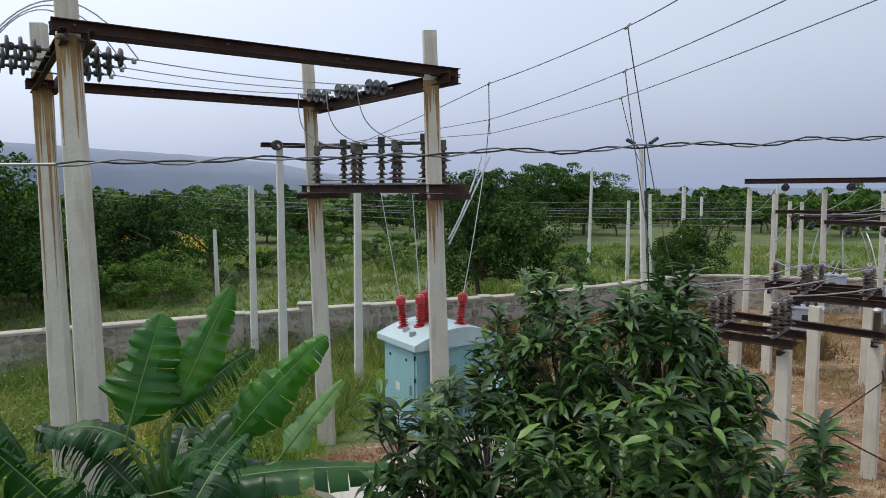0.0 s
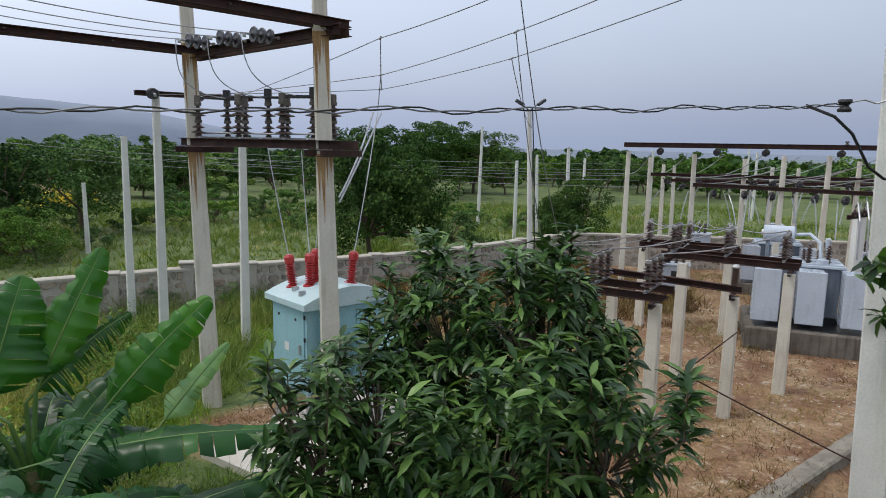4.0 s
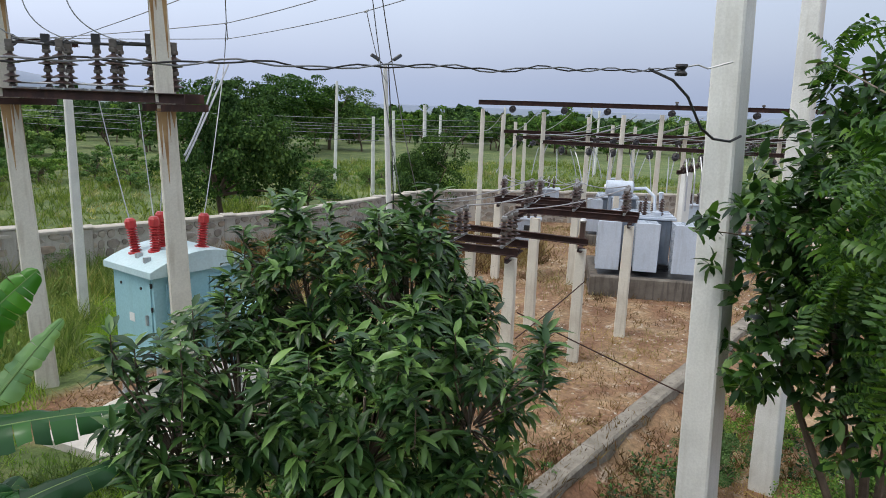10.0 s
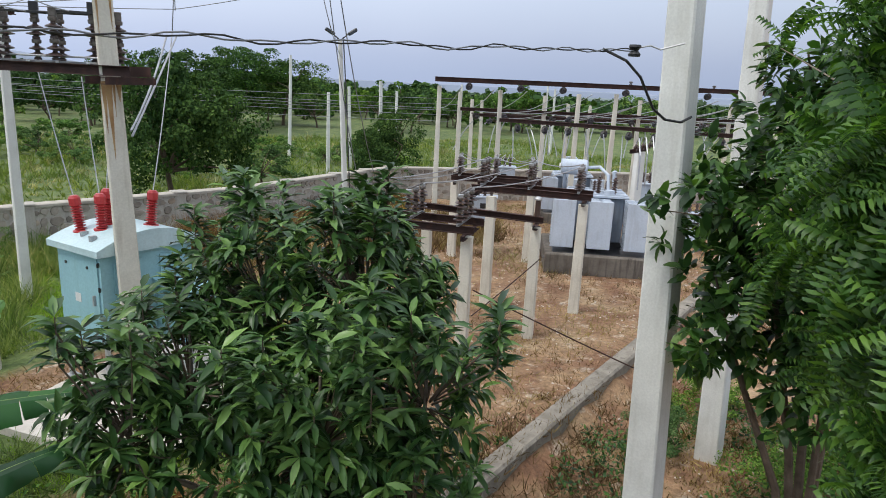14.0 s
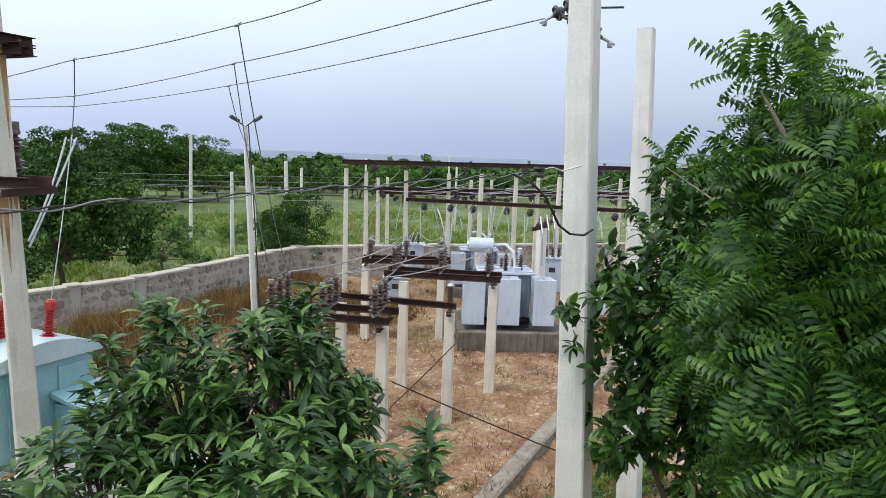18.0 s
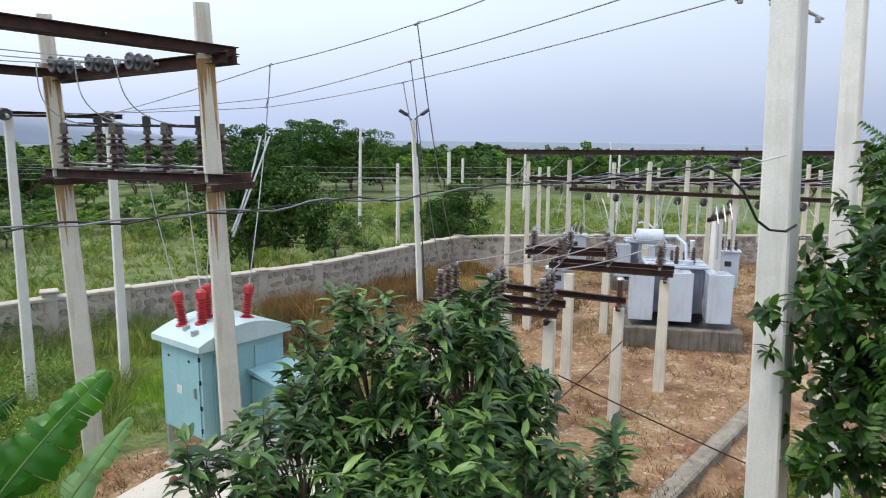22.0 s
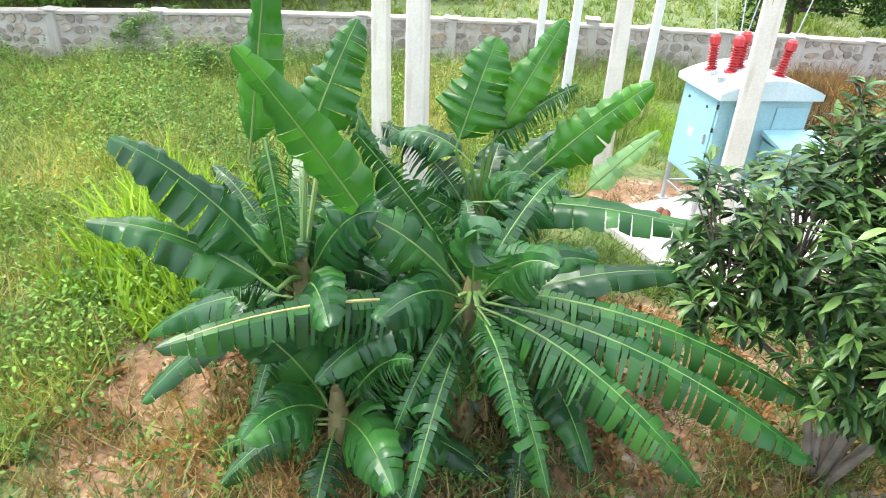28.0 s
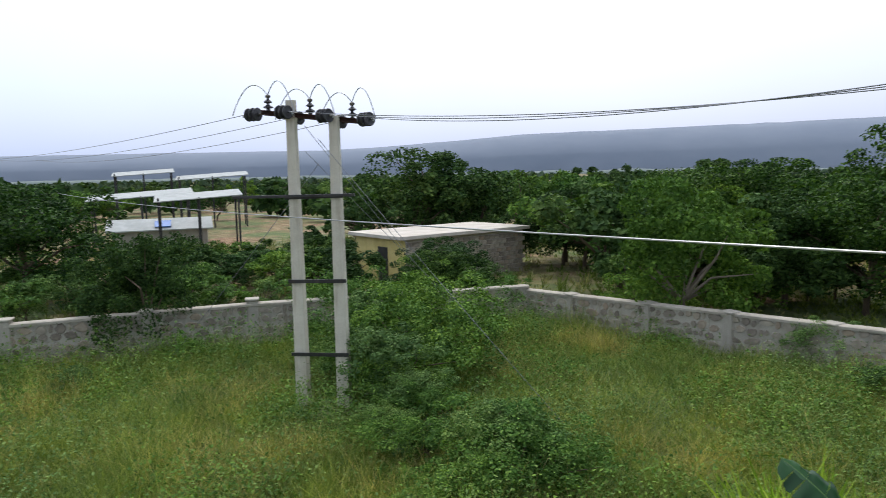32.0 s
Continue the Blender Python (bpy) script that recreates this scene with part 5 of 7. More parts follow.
# ---- tall poles by the kerb ----
pole(4.95, 4.95, 8.2, (0.46, 0.34), (0.31, 0.24), CONCRETE_PALE, "tall thick pale concrete pole beside the kerb", 30, (-0.026, 0.029), (), "tall kerb poles", -0.28)
pole(7.8, 6.6, 7.7, (0.44, 0.34), (0.28, 0.22), CONCRETE_PALE, "tall pale concrete pole behind the leafy tree", 30, (-0.026, 0.026), (), "tall kerb poles", -0.28)
cab2 = thing("service_cable", "black twisted insulated service cable slung across the yard", "cable", (0, 0, 0))
INS = Vector((4.13, 5.0, 5.41))
CAB_W = Vector((-2.04, 3.55, 5.14))
rope = [p + Vector((0, 0, 0.014 * math.sin(i * 0.55) * math.exp(-((i - 26) / 14.0) ** 2) + 0.008 * math.sin(i * 0.9))) for i, p in enumerate(sag(INS, CAB_W, 0.02, 60))]
tw = [p + Vector((0, math.cos(i * 1.3) * 0.008, math.sin(i * 1.3) * 0.012)) for i, p in enumerate(rope)]
part("strand", Mesh().tube(tw, 0.0055, 6), BLACK, cab2)
tw = [p - Vector((0, math.cos(i * 1.3) * 0.008, math.sin(i * 1.3) * 0.012)) for i, p in enumerate(rope)]
part("strand", Mesh().tube(tw, 0.0055, 6), WIRE, cab2, "bare messenger wire")
part("strand", Mesh().tube(sag(CAB_W, (-31.0, -8.2, 5.15), 0.15, 30), 0.0085, 6), ALU, cab2)
LOOP = [INS + Vector((-0.4, -0.06, -0.01)), (3.9, 4.82, 5.31), (4.04, 4.78, 5.18), (4.22, 4.78, 4.92), (4.37, 4.78, 4.83), (4.56, 4.78, 4.81), (4.7, 4.8, 4.86)]
part("hanging_loop", Mesh().tube(LOOP, 0.012, 6), BLACK, cab2, "black cable looped round the pole")
so = thing("shackle_insulator", "dark bobbin insulator holding the service cable", "insulator", INS)
part("bobbin", Mesh().lathe((0, 0, -0.05), (0, 0, 1), [(0.05, 0), (0.055, 0.02), (0.03, 0.05), (0.055, 0.08), (0.05, 0.1)], 12), BLACK, so, "", True)
part("tie_wire", Mesh().tube([(0, 0, 0.02), (0.12, -0.06, 0.05), (0.2, -0.1, 0.02), (0.36, -0.22, 0.08)], 0.008, 5), GALV, so)

# ---- overhead conductors ----
oh = thing("overhead_conductor", "three aluminium line conductors rising to the tall poles", "wire", (0, 0, 0))
OH = []
SPANS = (((2.95, 6.6, 7.22), (2.38, 8.78, 7.06), (0.75, 11.0, 6.68), (-2.25, 16.4, 6.0)),
         ((4.0, 6.0, 7.1), (2.8, 10.42, 6.78), (0.88, 12.74, 6.28), (-3.05, 15.95, 5.98)),
         ((4.91, 5.83, 7.07), (3.2, 12.14, 6.6), (1.08, 15.38, 6.23), (-3.9, 15.5, 5.97)))
for k, knots in enumerate(SPANS):
    knots = [Vector(q) for q in knots]
    pts = []
    for q0, q1 in zip(knots, knots[1:]):
        pts += sag(q0, q1, 0.03, 12)[:-1]
    pts.append(knots[-1])
    OH.append(knots)
    part("conductor", Mesh().tube(pts, 0.0085, 5), WIRE, oh)
    if k < 2:
        part("conductor", Mesh().tube([knots[0], knots[0] + (knots[0] - knots[1]) * 3.0], 0.0085, 5), WIRE, oh)
end = Vector((4.91, 5.83, 7.07))
tip = disc_string(end + Vector((0.42, -0.2, 0.28)), end, "dark strain insulator ending the line by the tall pole", 3, "tall pole insulators", 0.09)
disc_string(end + Vector((0.06, -0.08, 0.02)), end + Vector((0.6, -0.5, -0.32)), "dark strain insulator ending the line by the tall pole", 3, "tall pole insulators", 0.09)
part("jumper_loop", Mesh().tube([end, end + Vector((0.2, -0.1, 0.03)), end + Vector((0.38, -0.2, 0.12)), end + Vector((0.7, -0.4, 0.14))], 0.012, 5), BLACK, oh, "short dark jumper")
ISO_A, ISO_B = BLADES[0][0], BLADES[0][1]
for p, tgt, bow in ((OH[0][2], OH[1][2], 0.0), (OH[1][2], KJ, 0.0), (OH[2][2], OH[1][2], 0.0), (OH[0][1], ISO_B, 0.3), (OH[1][1], ISO_A, 0.25), (OH[2][1], (6.4, 21.15, 5.6), 0.3)):
    part("dropper", Mesh().tube(sag(p, tgt, bow, 12), 0.0085, 5), WIRE, oh, "thin dropper wire")
    part("tap_clamp", Mesh().cyl(p - Vector((0, 0.12, 0)), p + Vector((0, 0.12, 0)), 0.018, None, 6), GALV, oh)

# ---- guy wires in the yard ----
gy = thing("guy_wire", "rusty stay wires running to the ground in the yard", "wire", (0, 0, 0))
part("stay", Mesh().tube(sag((5.6, 10.4, 1.4), (8.35, 8.55, 0.1), 0.02, 6), 0.014, 5), RUST, gy)
part("stay", Mesh().tube(sag((5.6, 10.4, 0.9), (7.4, 11.0, 1.7), 0.02, 6), 0.012, 5), RUST, gy)
part("stay", Mesh().tube(sag((7.4, 11.0, 1.9), (10.4, 15.2, 0.5), 0.1, 6), 0.012, 5), BLACK, gy)

# ---- far poles in the fields ----
FARPOLES = [(-10.6, 31.0, 3.1, 0.5), (9.6, 34.5, 4.3, 0.0), (11.6, 37.0, 4.6, 1.5), (10.9, 30.0, 5.0, 1.0), (15.5, 40.0, 4.4, 0.0), (9.0, 41.0, 6.2, -1.0), (24, 48, 5.0, 0), (30, 44, 5.0, 0), (40, 60, 5.5, 0)]
for x, y, h, ln in FARPOLES:
    pole(x, y, h, (0.2, 0.16), (0.14, 0.11), CONCRETE_PALE, "distant slim pale line pole in the field", 0, (-0.02 * ln, 0), (), "field poles")

# ---- two-pole structure in the west field ----
DL, DR = Vector((-17.1, 0.45, 0)), Vector((-16.65, 1.4, 0))
dpz = [7.4, 7.0]
for q, h in zip((DL, DR), dpz):
    pole(q.x, q.y, h, (0.33, 0.24), (0.22, 0.17), CONCRETE, "grey concrete pole of the two-pole line structure", 62, (0, 0), (), "two-pole structure")
dx = (DR - DL).normalized()
P0, P1 = Vector((-17.36, -0.15, 7.13)), Vector((-16.67, 2.02, 6.88))
beam_pair("crossarm", P0, P1, 0.16, "dark steel crossarm on the two-pole structure", 0.1, 0.05)
nrm = Vector((dx.y, -dx.x, 0))
lw = thing("line_conductor", "thin line conductors meeting at the two-pole structure", "wire", (0, 0, 0))
for k in range(3):
    q = P0.lerp(P1, 0.04 + 0.44 * k)
    tgt = EB[2 - k]
    away = (q - tgt).normalized()
    away.z = 0.0
    e0 = disc_string(q - away * 0.2, tgt, "dark strain insulator on the two-pole crossarm", 3, "two-pole insulators", 0.165)
    e1 = disc_string(q + away * 0.2, q + away * 4 - dx * 1.2, "dark strain insulator on the two-pole crossarm", 3, "two-pole insulators", 0.165)
    pi = thing("pin_insulator", "dark pin insulator on the two-pole crossarm", "insulator", q + Vector((0, 0, 0.06)), "two-pole insulators")
    tz = post_insulator(pi, (0, 0, 0), 1, 0.32, 0.12, GREY_PORC)
    top = q + Vector((0, 0, 0.06 + tz))
    part("jumper_loop", Mesh().tube(arc(e0, top, 0.5) , 0.012, 5), ALU, lw)
    part("jumper_loop", Mesh().tube(arc(top, e1 - dx * 0.25, 0.45), 0.012, 5), ALU, lw)
    part("conductor", Mesh().tube(sag(e0, tgt, 0.3, 24), 0.0085, 5), WIRE, lw)
    part("conductor", Mesh().tube(sag(e1, e1 + Vector((-38, -21 + k * 2, 0.3)), 0.45, 20), 0.0085, 5), WIRE, lw)
br = thing("pole_brace", "dark steel flat braces tying the two poles", "brace", (0, 0, 0))
for zz in (5.12, 3.1, 1.3):
    part("flat", Mesh().bar(at_z(DL, zz) - dx * 0.2 + nrm * 0.16, at_z(DR, zz + 0.02) + dx * 0.2 + nrm * 0.15, 0.02, 0.09), OILY, br)
part("flat", Mesh().bar(at_z(DL, 5.14) - dx * 1.5 + nrm * 0.2, at_z(DR, 5.16) + dx * 0.5 + nrm * 0.2, 0.06, 0.07), OILY, br)
gy2 = thing("guy_wire", "pale stay wires from the two-pole structure to the ground", "wire", (0, 0, 0))
for k, (ex, ey) in enumerate(((-21.7, 6.6), (-12.9, 5.8), (-22.2, 7.1), (-21.5, -3.4))):
    part("stay", Mesh().tube(sag(at_z(DL.lerp(DR, 0.3 + 0.3 * (k % 2)), 6.8 - 0.3 * k), (ex, ey, 0.0), 0.05, 8), 0.007, 5), WIRE, gy2)

# ---- hut and sheds outside the wall ----
hut = thing("small_hut", "small flat-roofed hut with yellow wall and stone side", "hut", (-35.4, 9.2, 0))


def hbox(m, x0, x1, y0, y1, z0, z1):
    return m.box(((x0 + x1) / 2, (y0 + y1) / 2, (z0 + z1) / 2), (x1 - x0, y1 - y0, z1 - z0), None, 0.02)


HUT_STONE = Mesh().box((0, 0, 0), (0.34, 0.06, 0.22), None, 0.03).data("stone", STONE)
hut.matrix_basis = pose(-32.4, 6.2, 0, 0, 0, 113)
part("wall", hbox(Mesh(), 0.3, 0.5, 0.3, 4.7, -0.3, 2.4), YELLOW_WALL, hut, "yellow limewashed end wall")
part("wall", hbox(Mesh(), 0.5, 8.7, 0.3, 0.5, -0.3, 2.4), PLASTER, hut, "rough grey stone side wall")
part("wall", hbox(Mesh(), 0.5, 8.7, 4.5, 4.7, -0.3, 2.4), PLASTER, hut)
part("wall", hbox(Mesh(), 8.5, 8.7, 0.5, 4.5, -0.3, 2.4), PLASTER, hut)
for r in range(9):
    for k in range(22):
        sb = part("stone", HUT_STONE, None, hut)
        sb.matrix_basis = pose(0.72 + k * 0.37 + 0.18 * (r % 2), 0.29, 0.12 + r * 0.25)
part("roof", hbox(Mesh(), 0, 9.0, 0, 5.0, 2.41, 2.6), SLAB, hut, "pale flat concrete roof slab")
part("door", hbox(Mesh(), 0.275, 0.297, 1.6, 2.5, 0, 1.95), OILY, hut, "dark doorway")
for i, (sx, sy, sz, w2, dd, rz) in enumerate(((-68, -10.8, 4.3, 9.0, 4.0, 98), (-58, -5.0, 4.3, 6.6, 4.0, 96), (-85, -13.0, 6.5, 6.6, 4.5, 98), (-84, -5.4, 6.0, 8.0, 4.5, 94))):
    sh = thing("open_shed", "open steel-post shed with a pale sheet roof", "shed", (sx, sy, 0), "open sheds", "", rz)
    part("roof", Mesh().box((0, 0, sz), (w2, dd, 0.08), Matrix.Rotation(0.1, 3, "X") @ Matrix.Rotation(-0.06, 3, "Y"), 0.01), SHEET, sh, "pale sheet-metal roof")
    part("fascia", Mesh().bar((-w2 / 2, dd / 2, sz - 0.1), (w2 / 2, dd / 2, sz + 0.1), 0.1, 0.22), OILY, sh)
    for px in (-0.45, 0.0, 0.45):
        for py in (-0.42, 0.42):
            part("post", Mesh().bar((px * w2, py * dd, -0.2), (px * w2, py * dd, sz - 0.1), 0.16, 0.16, (1, 0, 0)), OILY, sh)
hv = thing("low_hovel", "low hut with patched sheet roof and blue tarpaulin", "hut", (-63, -8.6, 0), "", "", 96)
part("wall", Mesh().box((0, 0, 0.6), (7.5, 3, 1.8), None, 0.05), PLASTER, hv)
part("roof", Mesh().extrude([(-2.0, 1.4), (0, 2.2), (2.0, 1.35), (2.0, 1.45), (0, 2.3), (-2.0, 1.5)], (-4.2, 0, 0), (4.2, 0, 0)), SHEET, hv)
part("tarpaulin", Mesh().box((0.2, -1.2, 1.9), (1.3, 1.2, 0.06), Matrix.Rotation(0.38, 3, "X"), 0.01), BLUE_TARP, hv, "blue plastic tarpaulin")

# ---- trees ----
RNG = np.random.default_rng(7)


def crown_cloud(rng, blobs, n, size, tv, tf, mats, name="crown", droop=0.25, shell=0.55):
    """Leaves in and around many small clumps that fill a set of rounded blobs."""
    blobs = np.asarray(blobs, float)
    vol = blobs[:, 3] * blobs[:, 4] * blobs[:, 5]
    pick = rng.choice(len(blobs), max(n // 170, 30), p=vol / vol.sum())
    d = rng.normal(size=(len(pick), 3))
    d /= np.linalg.norm(d, axis=1, keepdims=True)
    r = shell + (1 - shell) * rng.random(len(pick)) ** 0.6
    cen = blobs[pick, :3] + d * r[:, None] * blobs[pick, 3:6]
    k = rng.integers(0, len(pick), n)
    clump = blobs[pick, 3:6].mean(1) * rng.uniform(0.26, 0.56, len(pick))
    away = rng.normal(size=(n, 3)) + d[k] * 0.5 + np.array([0, 0, 0.35])
    away /= np.linalg.norm(away, axis=1, keepdims=True)
    pos = cen[k] + away * (clump[k] * (0.5 + 0.6 * rng.random(n) ** 0.5))[:, None] * np.array([1, 1, 0.74])
    up = away + rng.normal(size=(n, 3)) * 0.75 + np.array([0, 0, 0.3])
    up /= np.linalg.norm(up, axis=1, keepdims=True)
    out = np.cross(up, rng.normal(size=(n, 3)))
    out /= np.linalg.norm(out, axis=1, keepdims=True)
    out = out - np.array([0, 0, droop])
    out /= np.linalg.norm(out, axis=1, keepdims=True)
    side = np.cross(out, up)
    side /= np.linalg.norm(side, axis=1, keepdims=True) + 1e-9
    turn = np.stack([side, out, np.cross(side, out)], 2) * (size * rng.uniform(0.6, 1.35, n))[:, None, None]
    return cloud_mesh(name, tv, tf, turn, pos, mats), cen


def limbs(h, r, targets, rng, fork=0.35):
    """A tapered trunk with limbs that reach towards the clumps."""
    m = Mesh()
    bend = Vector((rng.normal() * 0.05 * h, rng.normal() * 0.05 * h, 0))
    f = Vector((0, 0, h * fork)) + bend
    m.tube([(0, 0, -0.3), tuple(bend * 0.4 + Vector((0, 0, h * fork * 0.5))), tuple(f)], r, 8, r * 0.75)
    for t in targets:
        t = Vector(t)
        mid = f.lerp(t, 0.5) + Vector((rng.normal(), rng.normal(), abs(rng.normal()))) * 0.06 * h
        m.tube([tuple(f - Vector((0, 0, r * 0.5))), tuple(mid), tuple(t)], r * 0.55, 6, r * 0.1)
    return m


def tree_proto(seed, shape, n, leaf, mat, bark=None):
    """A tree one metre tall, with trunk and crown."""
    rng = np.random.default_rng(seed)
    w, low, lobes = shape
    blobs = []
    for i in range(lobes):
        a = rng.uniform(0, 2 * math.pi)
        rr = w * 0.5 * math.sqrt(rng.random()) * 0.75
        zc = rng.uniform(low + 0.18, 0.8)
        s = rng.uniform(0.16, 0.26)
        blobs.append((math.cos(a) * rr, math.sin(a) * rr, zc, s * w * 1.05, s * w * 1.05, s * 0.85))
    blobs.append((0, 0, 0.78, 0.2 * w, 0.2 * w, 0.2))
    t = thing("tree", "leafy green tree of the scrub woodland behind the wall", "tree", (0, 0, -500))
    me, cen = crown_cloud(rng, blobs, n, leaf, CARD_V, CARD_F, [mat])
    part("trunk", limbs(1.0, 0.022, cen[:: max(len(cen) // 9, 1)], rng, 0.25), bark or BARK, t)
    part("crown", me, mat, t)
    return t


# The first two carry the leaf colour paled for haze.
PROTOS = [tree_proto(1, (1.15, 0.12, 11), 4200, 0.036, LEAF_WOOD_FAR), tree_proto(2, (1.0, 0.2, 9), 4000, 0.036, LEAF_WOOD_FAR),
          tree_proto(3, (1.35, 0.1, 12), 3800, 0.036, LEAF_SHRUB), tree_proto(4, (1.1, 0.15, 10), 4000, 0.035, LEAF_WOOD_LIGHT),
          tree_proto(5, (1.5, 0.05, 12), 3800, 0.036, LEAF_GREYISH), tree_proto(6, (0.95, 0.22, 9), 4000, 0.036, LEAF_WOOD_DEEP)]
NEAR = [tree_proto(11, (1.05, 0.1, 16), 20000, 0.019, LEAF_WOOD), tree_proto(12, (0.9, 0.16, 14), 16000, 0.02, LEAF_WOOD_LIGHT, BARK_PALE),
        tree_proto(13, (1.1, 0.16, 18), 24000, 0.018, LEAF_WOOD_DEEP), tree_proto(14, (1.3, 0.06, 14), 12000, 0.022, LEAF_GREYISH),
        tree_proto(15, (1.5, 0.02, 14), 12000, 0.022, LEAF_SHRUB)]


def plant(proto, x, y, h, label="", group="", wide=1.0, z=None, name="", category=""):
    c = copy_thing(proto, pose(x, y, (ground_z(x, y) if z is None else z), 0, 0, (x * 37 + y * 91) % 360))
    c.matrix_basis = c.matrix_basis @ Matrix.Diagonal((h * wide, h * wide, h, 1))
    if name:
        c.name = name
    tagged(c, label, category, group)
    return c


NAMED = [(0, 1.5, 26.6, 6.0, 0.84, "large dark green tree close behind the boundary wall"), (2, 9.5, 66.0, 7.6, 1.15, "broad dark green tree in the field edge"),
         (0, 15.5, 74.0, 7.4, 1.25, "broad green tree further along the field edge"), (1, -19.5, 13.0, 5.6, 0.9, "light green feathery tree at the wall"),
         (2, -19.3, 25.0, 7.3, 1.0, "tall round dark green tree beyond the wall"), (0, -48.7, 12.35, 8.0, 1.3, "dark tree behind the flat-roofed hut"),
         (2, -35.98, -11.25, 5.7, 1.35, "wide dark bushy tree beyond the stone wall"), (0, -23.43, -4.15, 4.2, 0.85, "small dark acacia growing at the stone wall"),
         (0, 10.9, 28.8, 4.0, 0.8, "small tree leaning over the boundary wall"), (3, -13.2, 38.01, 5.4, 1.1, "spreading pale tree in the meadow"),
         (1, -28.2, 20.99, 5.0, 1.0, "light green tree in the scrub"), (2, -31.7, 26.05, 6.0, 1.0, "dark tree in the scrub woodland"), (0, -14.2, 31.11, 5.0, 1.1, "bushy tree in the meadow"),
         (0, -23.7, 32.49, 6.4, 1.1, "dark bushy tree in the scrub woodland"), (2, -27.6, 6.9, 2.9, 1.25, "dense dark bush standing before the hut"), (4, -26.29, 5.55, 2.6, 0.9, "leafy green bush before the yellow hut wall"), (0, -25.7, 6.85, 2.9, 1.2, "dark leafy bush beside the hut bush"), (0, 5.0, 60.0, 7.2, 1.1, "green tree beside the large one behind the wall"), (0, -22.22, 19.55, 5.0, 1.25, "dark leafy tree in the scrub behind the wall"), (2, -20.24, 21.35, 5.2, 1.2, "dark leafy tree in the scrub behind the wall"), (2, -29.08, 22.12, 6.0, 1.15, "dark leafy tree in the scrub behind the wall"), (0, -37.28, 17.12, 5.0, 1.2, "dark leafy tree in the scrub behind the wall"), (4, -11.63, 28.4, 2.4, 1.0, "dark leafy tree in the scrub behind the wall")]
for k, x, y, h, w, lab in NAMED:
    plant(NEAR[k], x, y, h, lab, "", w)
r8 = random.Random(5)


def far_tree(az, dist, h):
    if -102 < az < -83 and dist < 95 or -84 < az < -66 and dist < 47:
        return
    a = radians(az)
    x, y = math.sin(a) * dist, math.cos(a) * dist
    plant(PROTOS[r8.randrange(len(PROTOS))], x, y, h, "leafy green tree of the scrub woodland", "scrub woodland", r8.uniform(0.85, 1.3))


for i in range(64):
    far_tree(-52 + i * 0.86 + r8.uniform(-1, 1), r8.uniform(60, 84), r8.uniform(3.0, 5.0))
for i in range(60):
    far_tree(-56 + i * 1.5 + r8.uniform(-1, 1), r8.uniform(80, 118), r8.uniform(4.0, 6.0))
for i in range(34):
    far_tree(2 + i * 1.75 + r8.uniform(-1, 1), r8.uniform(70, 110), r8.uniform(3.6, 5.2))
for i in range(46):
    far_tree(-112 + i * 1.3 + r8.uniform(-2, 2), r8.uniform(44, 85), r8.uniform(2.4, 6.8) * (0.62 if i < 19 else 1.0))
for i in range(17):
    far_tree(-74 + i * 1.75 + r8.uniform(-1, 1), r8.uniform(30, 44), r8.uniform(3.4, 5.6))
for i in range(30):
    far_tree(-120 + i * 2.4, r8.uniform(90, 150), r8.uniform(4, 7))


def woods(name, label, seed, n, d0, d1, per, mat, size):
    """Many small round crowns scattered in drifts over the plain."""
    rng = np.random.default_rng(seed)
    a = np.radians(rng.uniform(-128, 80, n))
    dd = d0 + (d1 - d0) * rng.random(n) ** 0.8
    x, y = np.sin(a) * dd, np.cos(a) * dd
    keep = np.array([noise.noise((p * 0.012, q * 0.012, seed)) + 0.5 * noise.noise((p * 0.04, q * 0.04, seed)) > -0.22 for p, q in zip(x, y)])
    x, y, dd = x[keep], y[keep], dd[keep]
    h = rng.uniform(1.5, 4.3, len(x)) * (0.9 + rng.random(len(x)) ** 3 * 0.5)
    k = np.repeat(np.arange(len(x)), per)
    v = rng.normal(size=(len(k), 3))
    v /= np.linalg.norm(v, axis=1, keepdims=True)
    v[:, 2] = np.abs(v[:, 2]) * 1.0 - 0.25 * (rng.random(len(k)) < 0.4)
    wide = rng.uniform(0.5, 0.85, len(x))
    low = np.array([dip(p, q) for p, q in zip(x, y)])
    pos = np.column_stack([x[k], y[k], low[k] + h[k] * 0.45]) + v * np.column_stack([h[k] * wide[k], h[k] * wide[k], h[k] * 0.55]) * rng.uniform(0.75, 1.05, (len(k), 1))
    up = v + rng.normal(size=v.shape) * 0.3
    out = np.cross(up, rng.normal(size=v.shape))
    out /= np.linalg.norm(out, axis=1, keepdims=True)
    s = np.cross(out, up)
    s /= np.linalg.norm(s, axis=1, keepdims=True)
    turn = np.stack([s, out, np.cross(s, out)], 2) * (size * h[k] * rng.uniform(0.7, 1.3, len(k)))[:, None, None]
    tagged(new(name, cloud_mesh(name, CARD_V, CARD_F, turn, pos, [mat])), label, "woodland", "", "stuff")


woods("scrub_woods", "scattered scrub woodland on the plain", 41, 1000, 85, 240, 90, LEAF_WOOD, 0.32)
woods("far_woods", "belt of far scrub woodland, leaves tinted with distance haze", 42, 3600, 200, 640, 30, LEAF_FAR, 0.5)
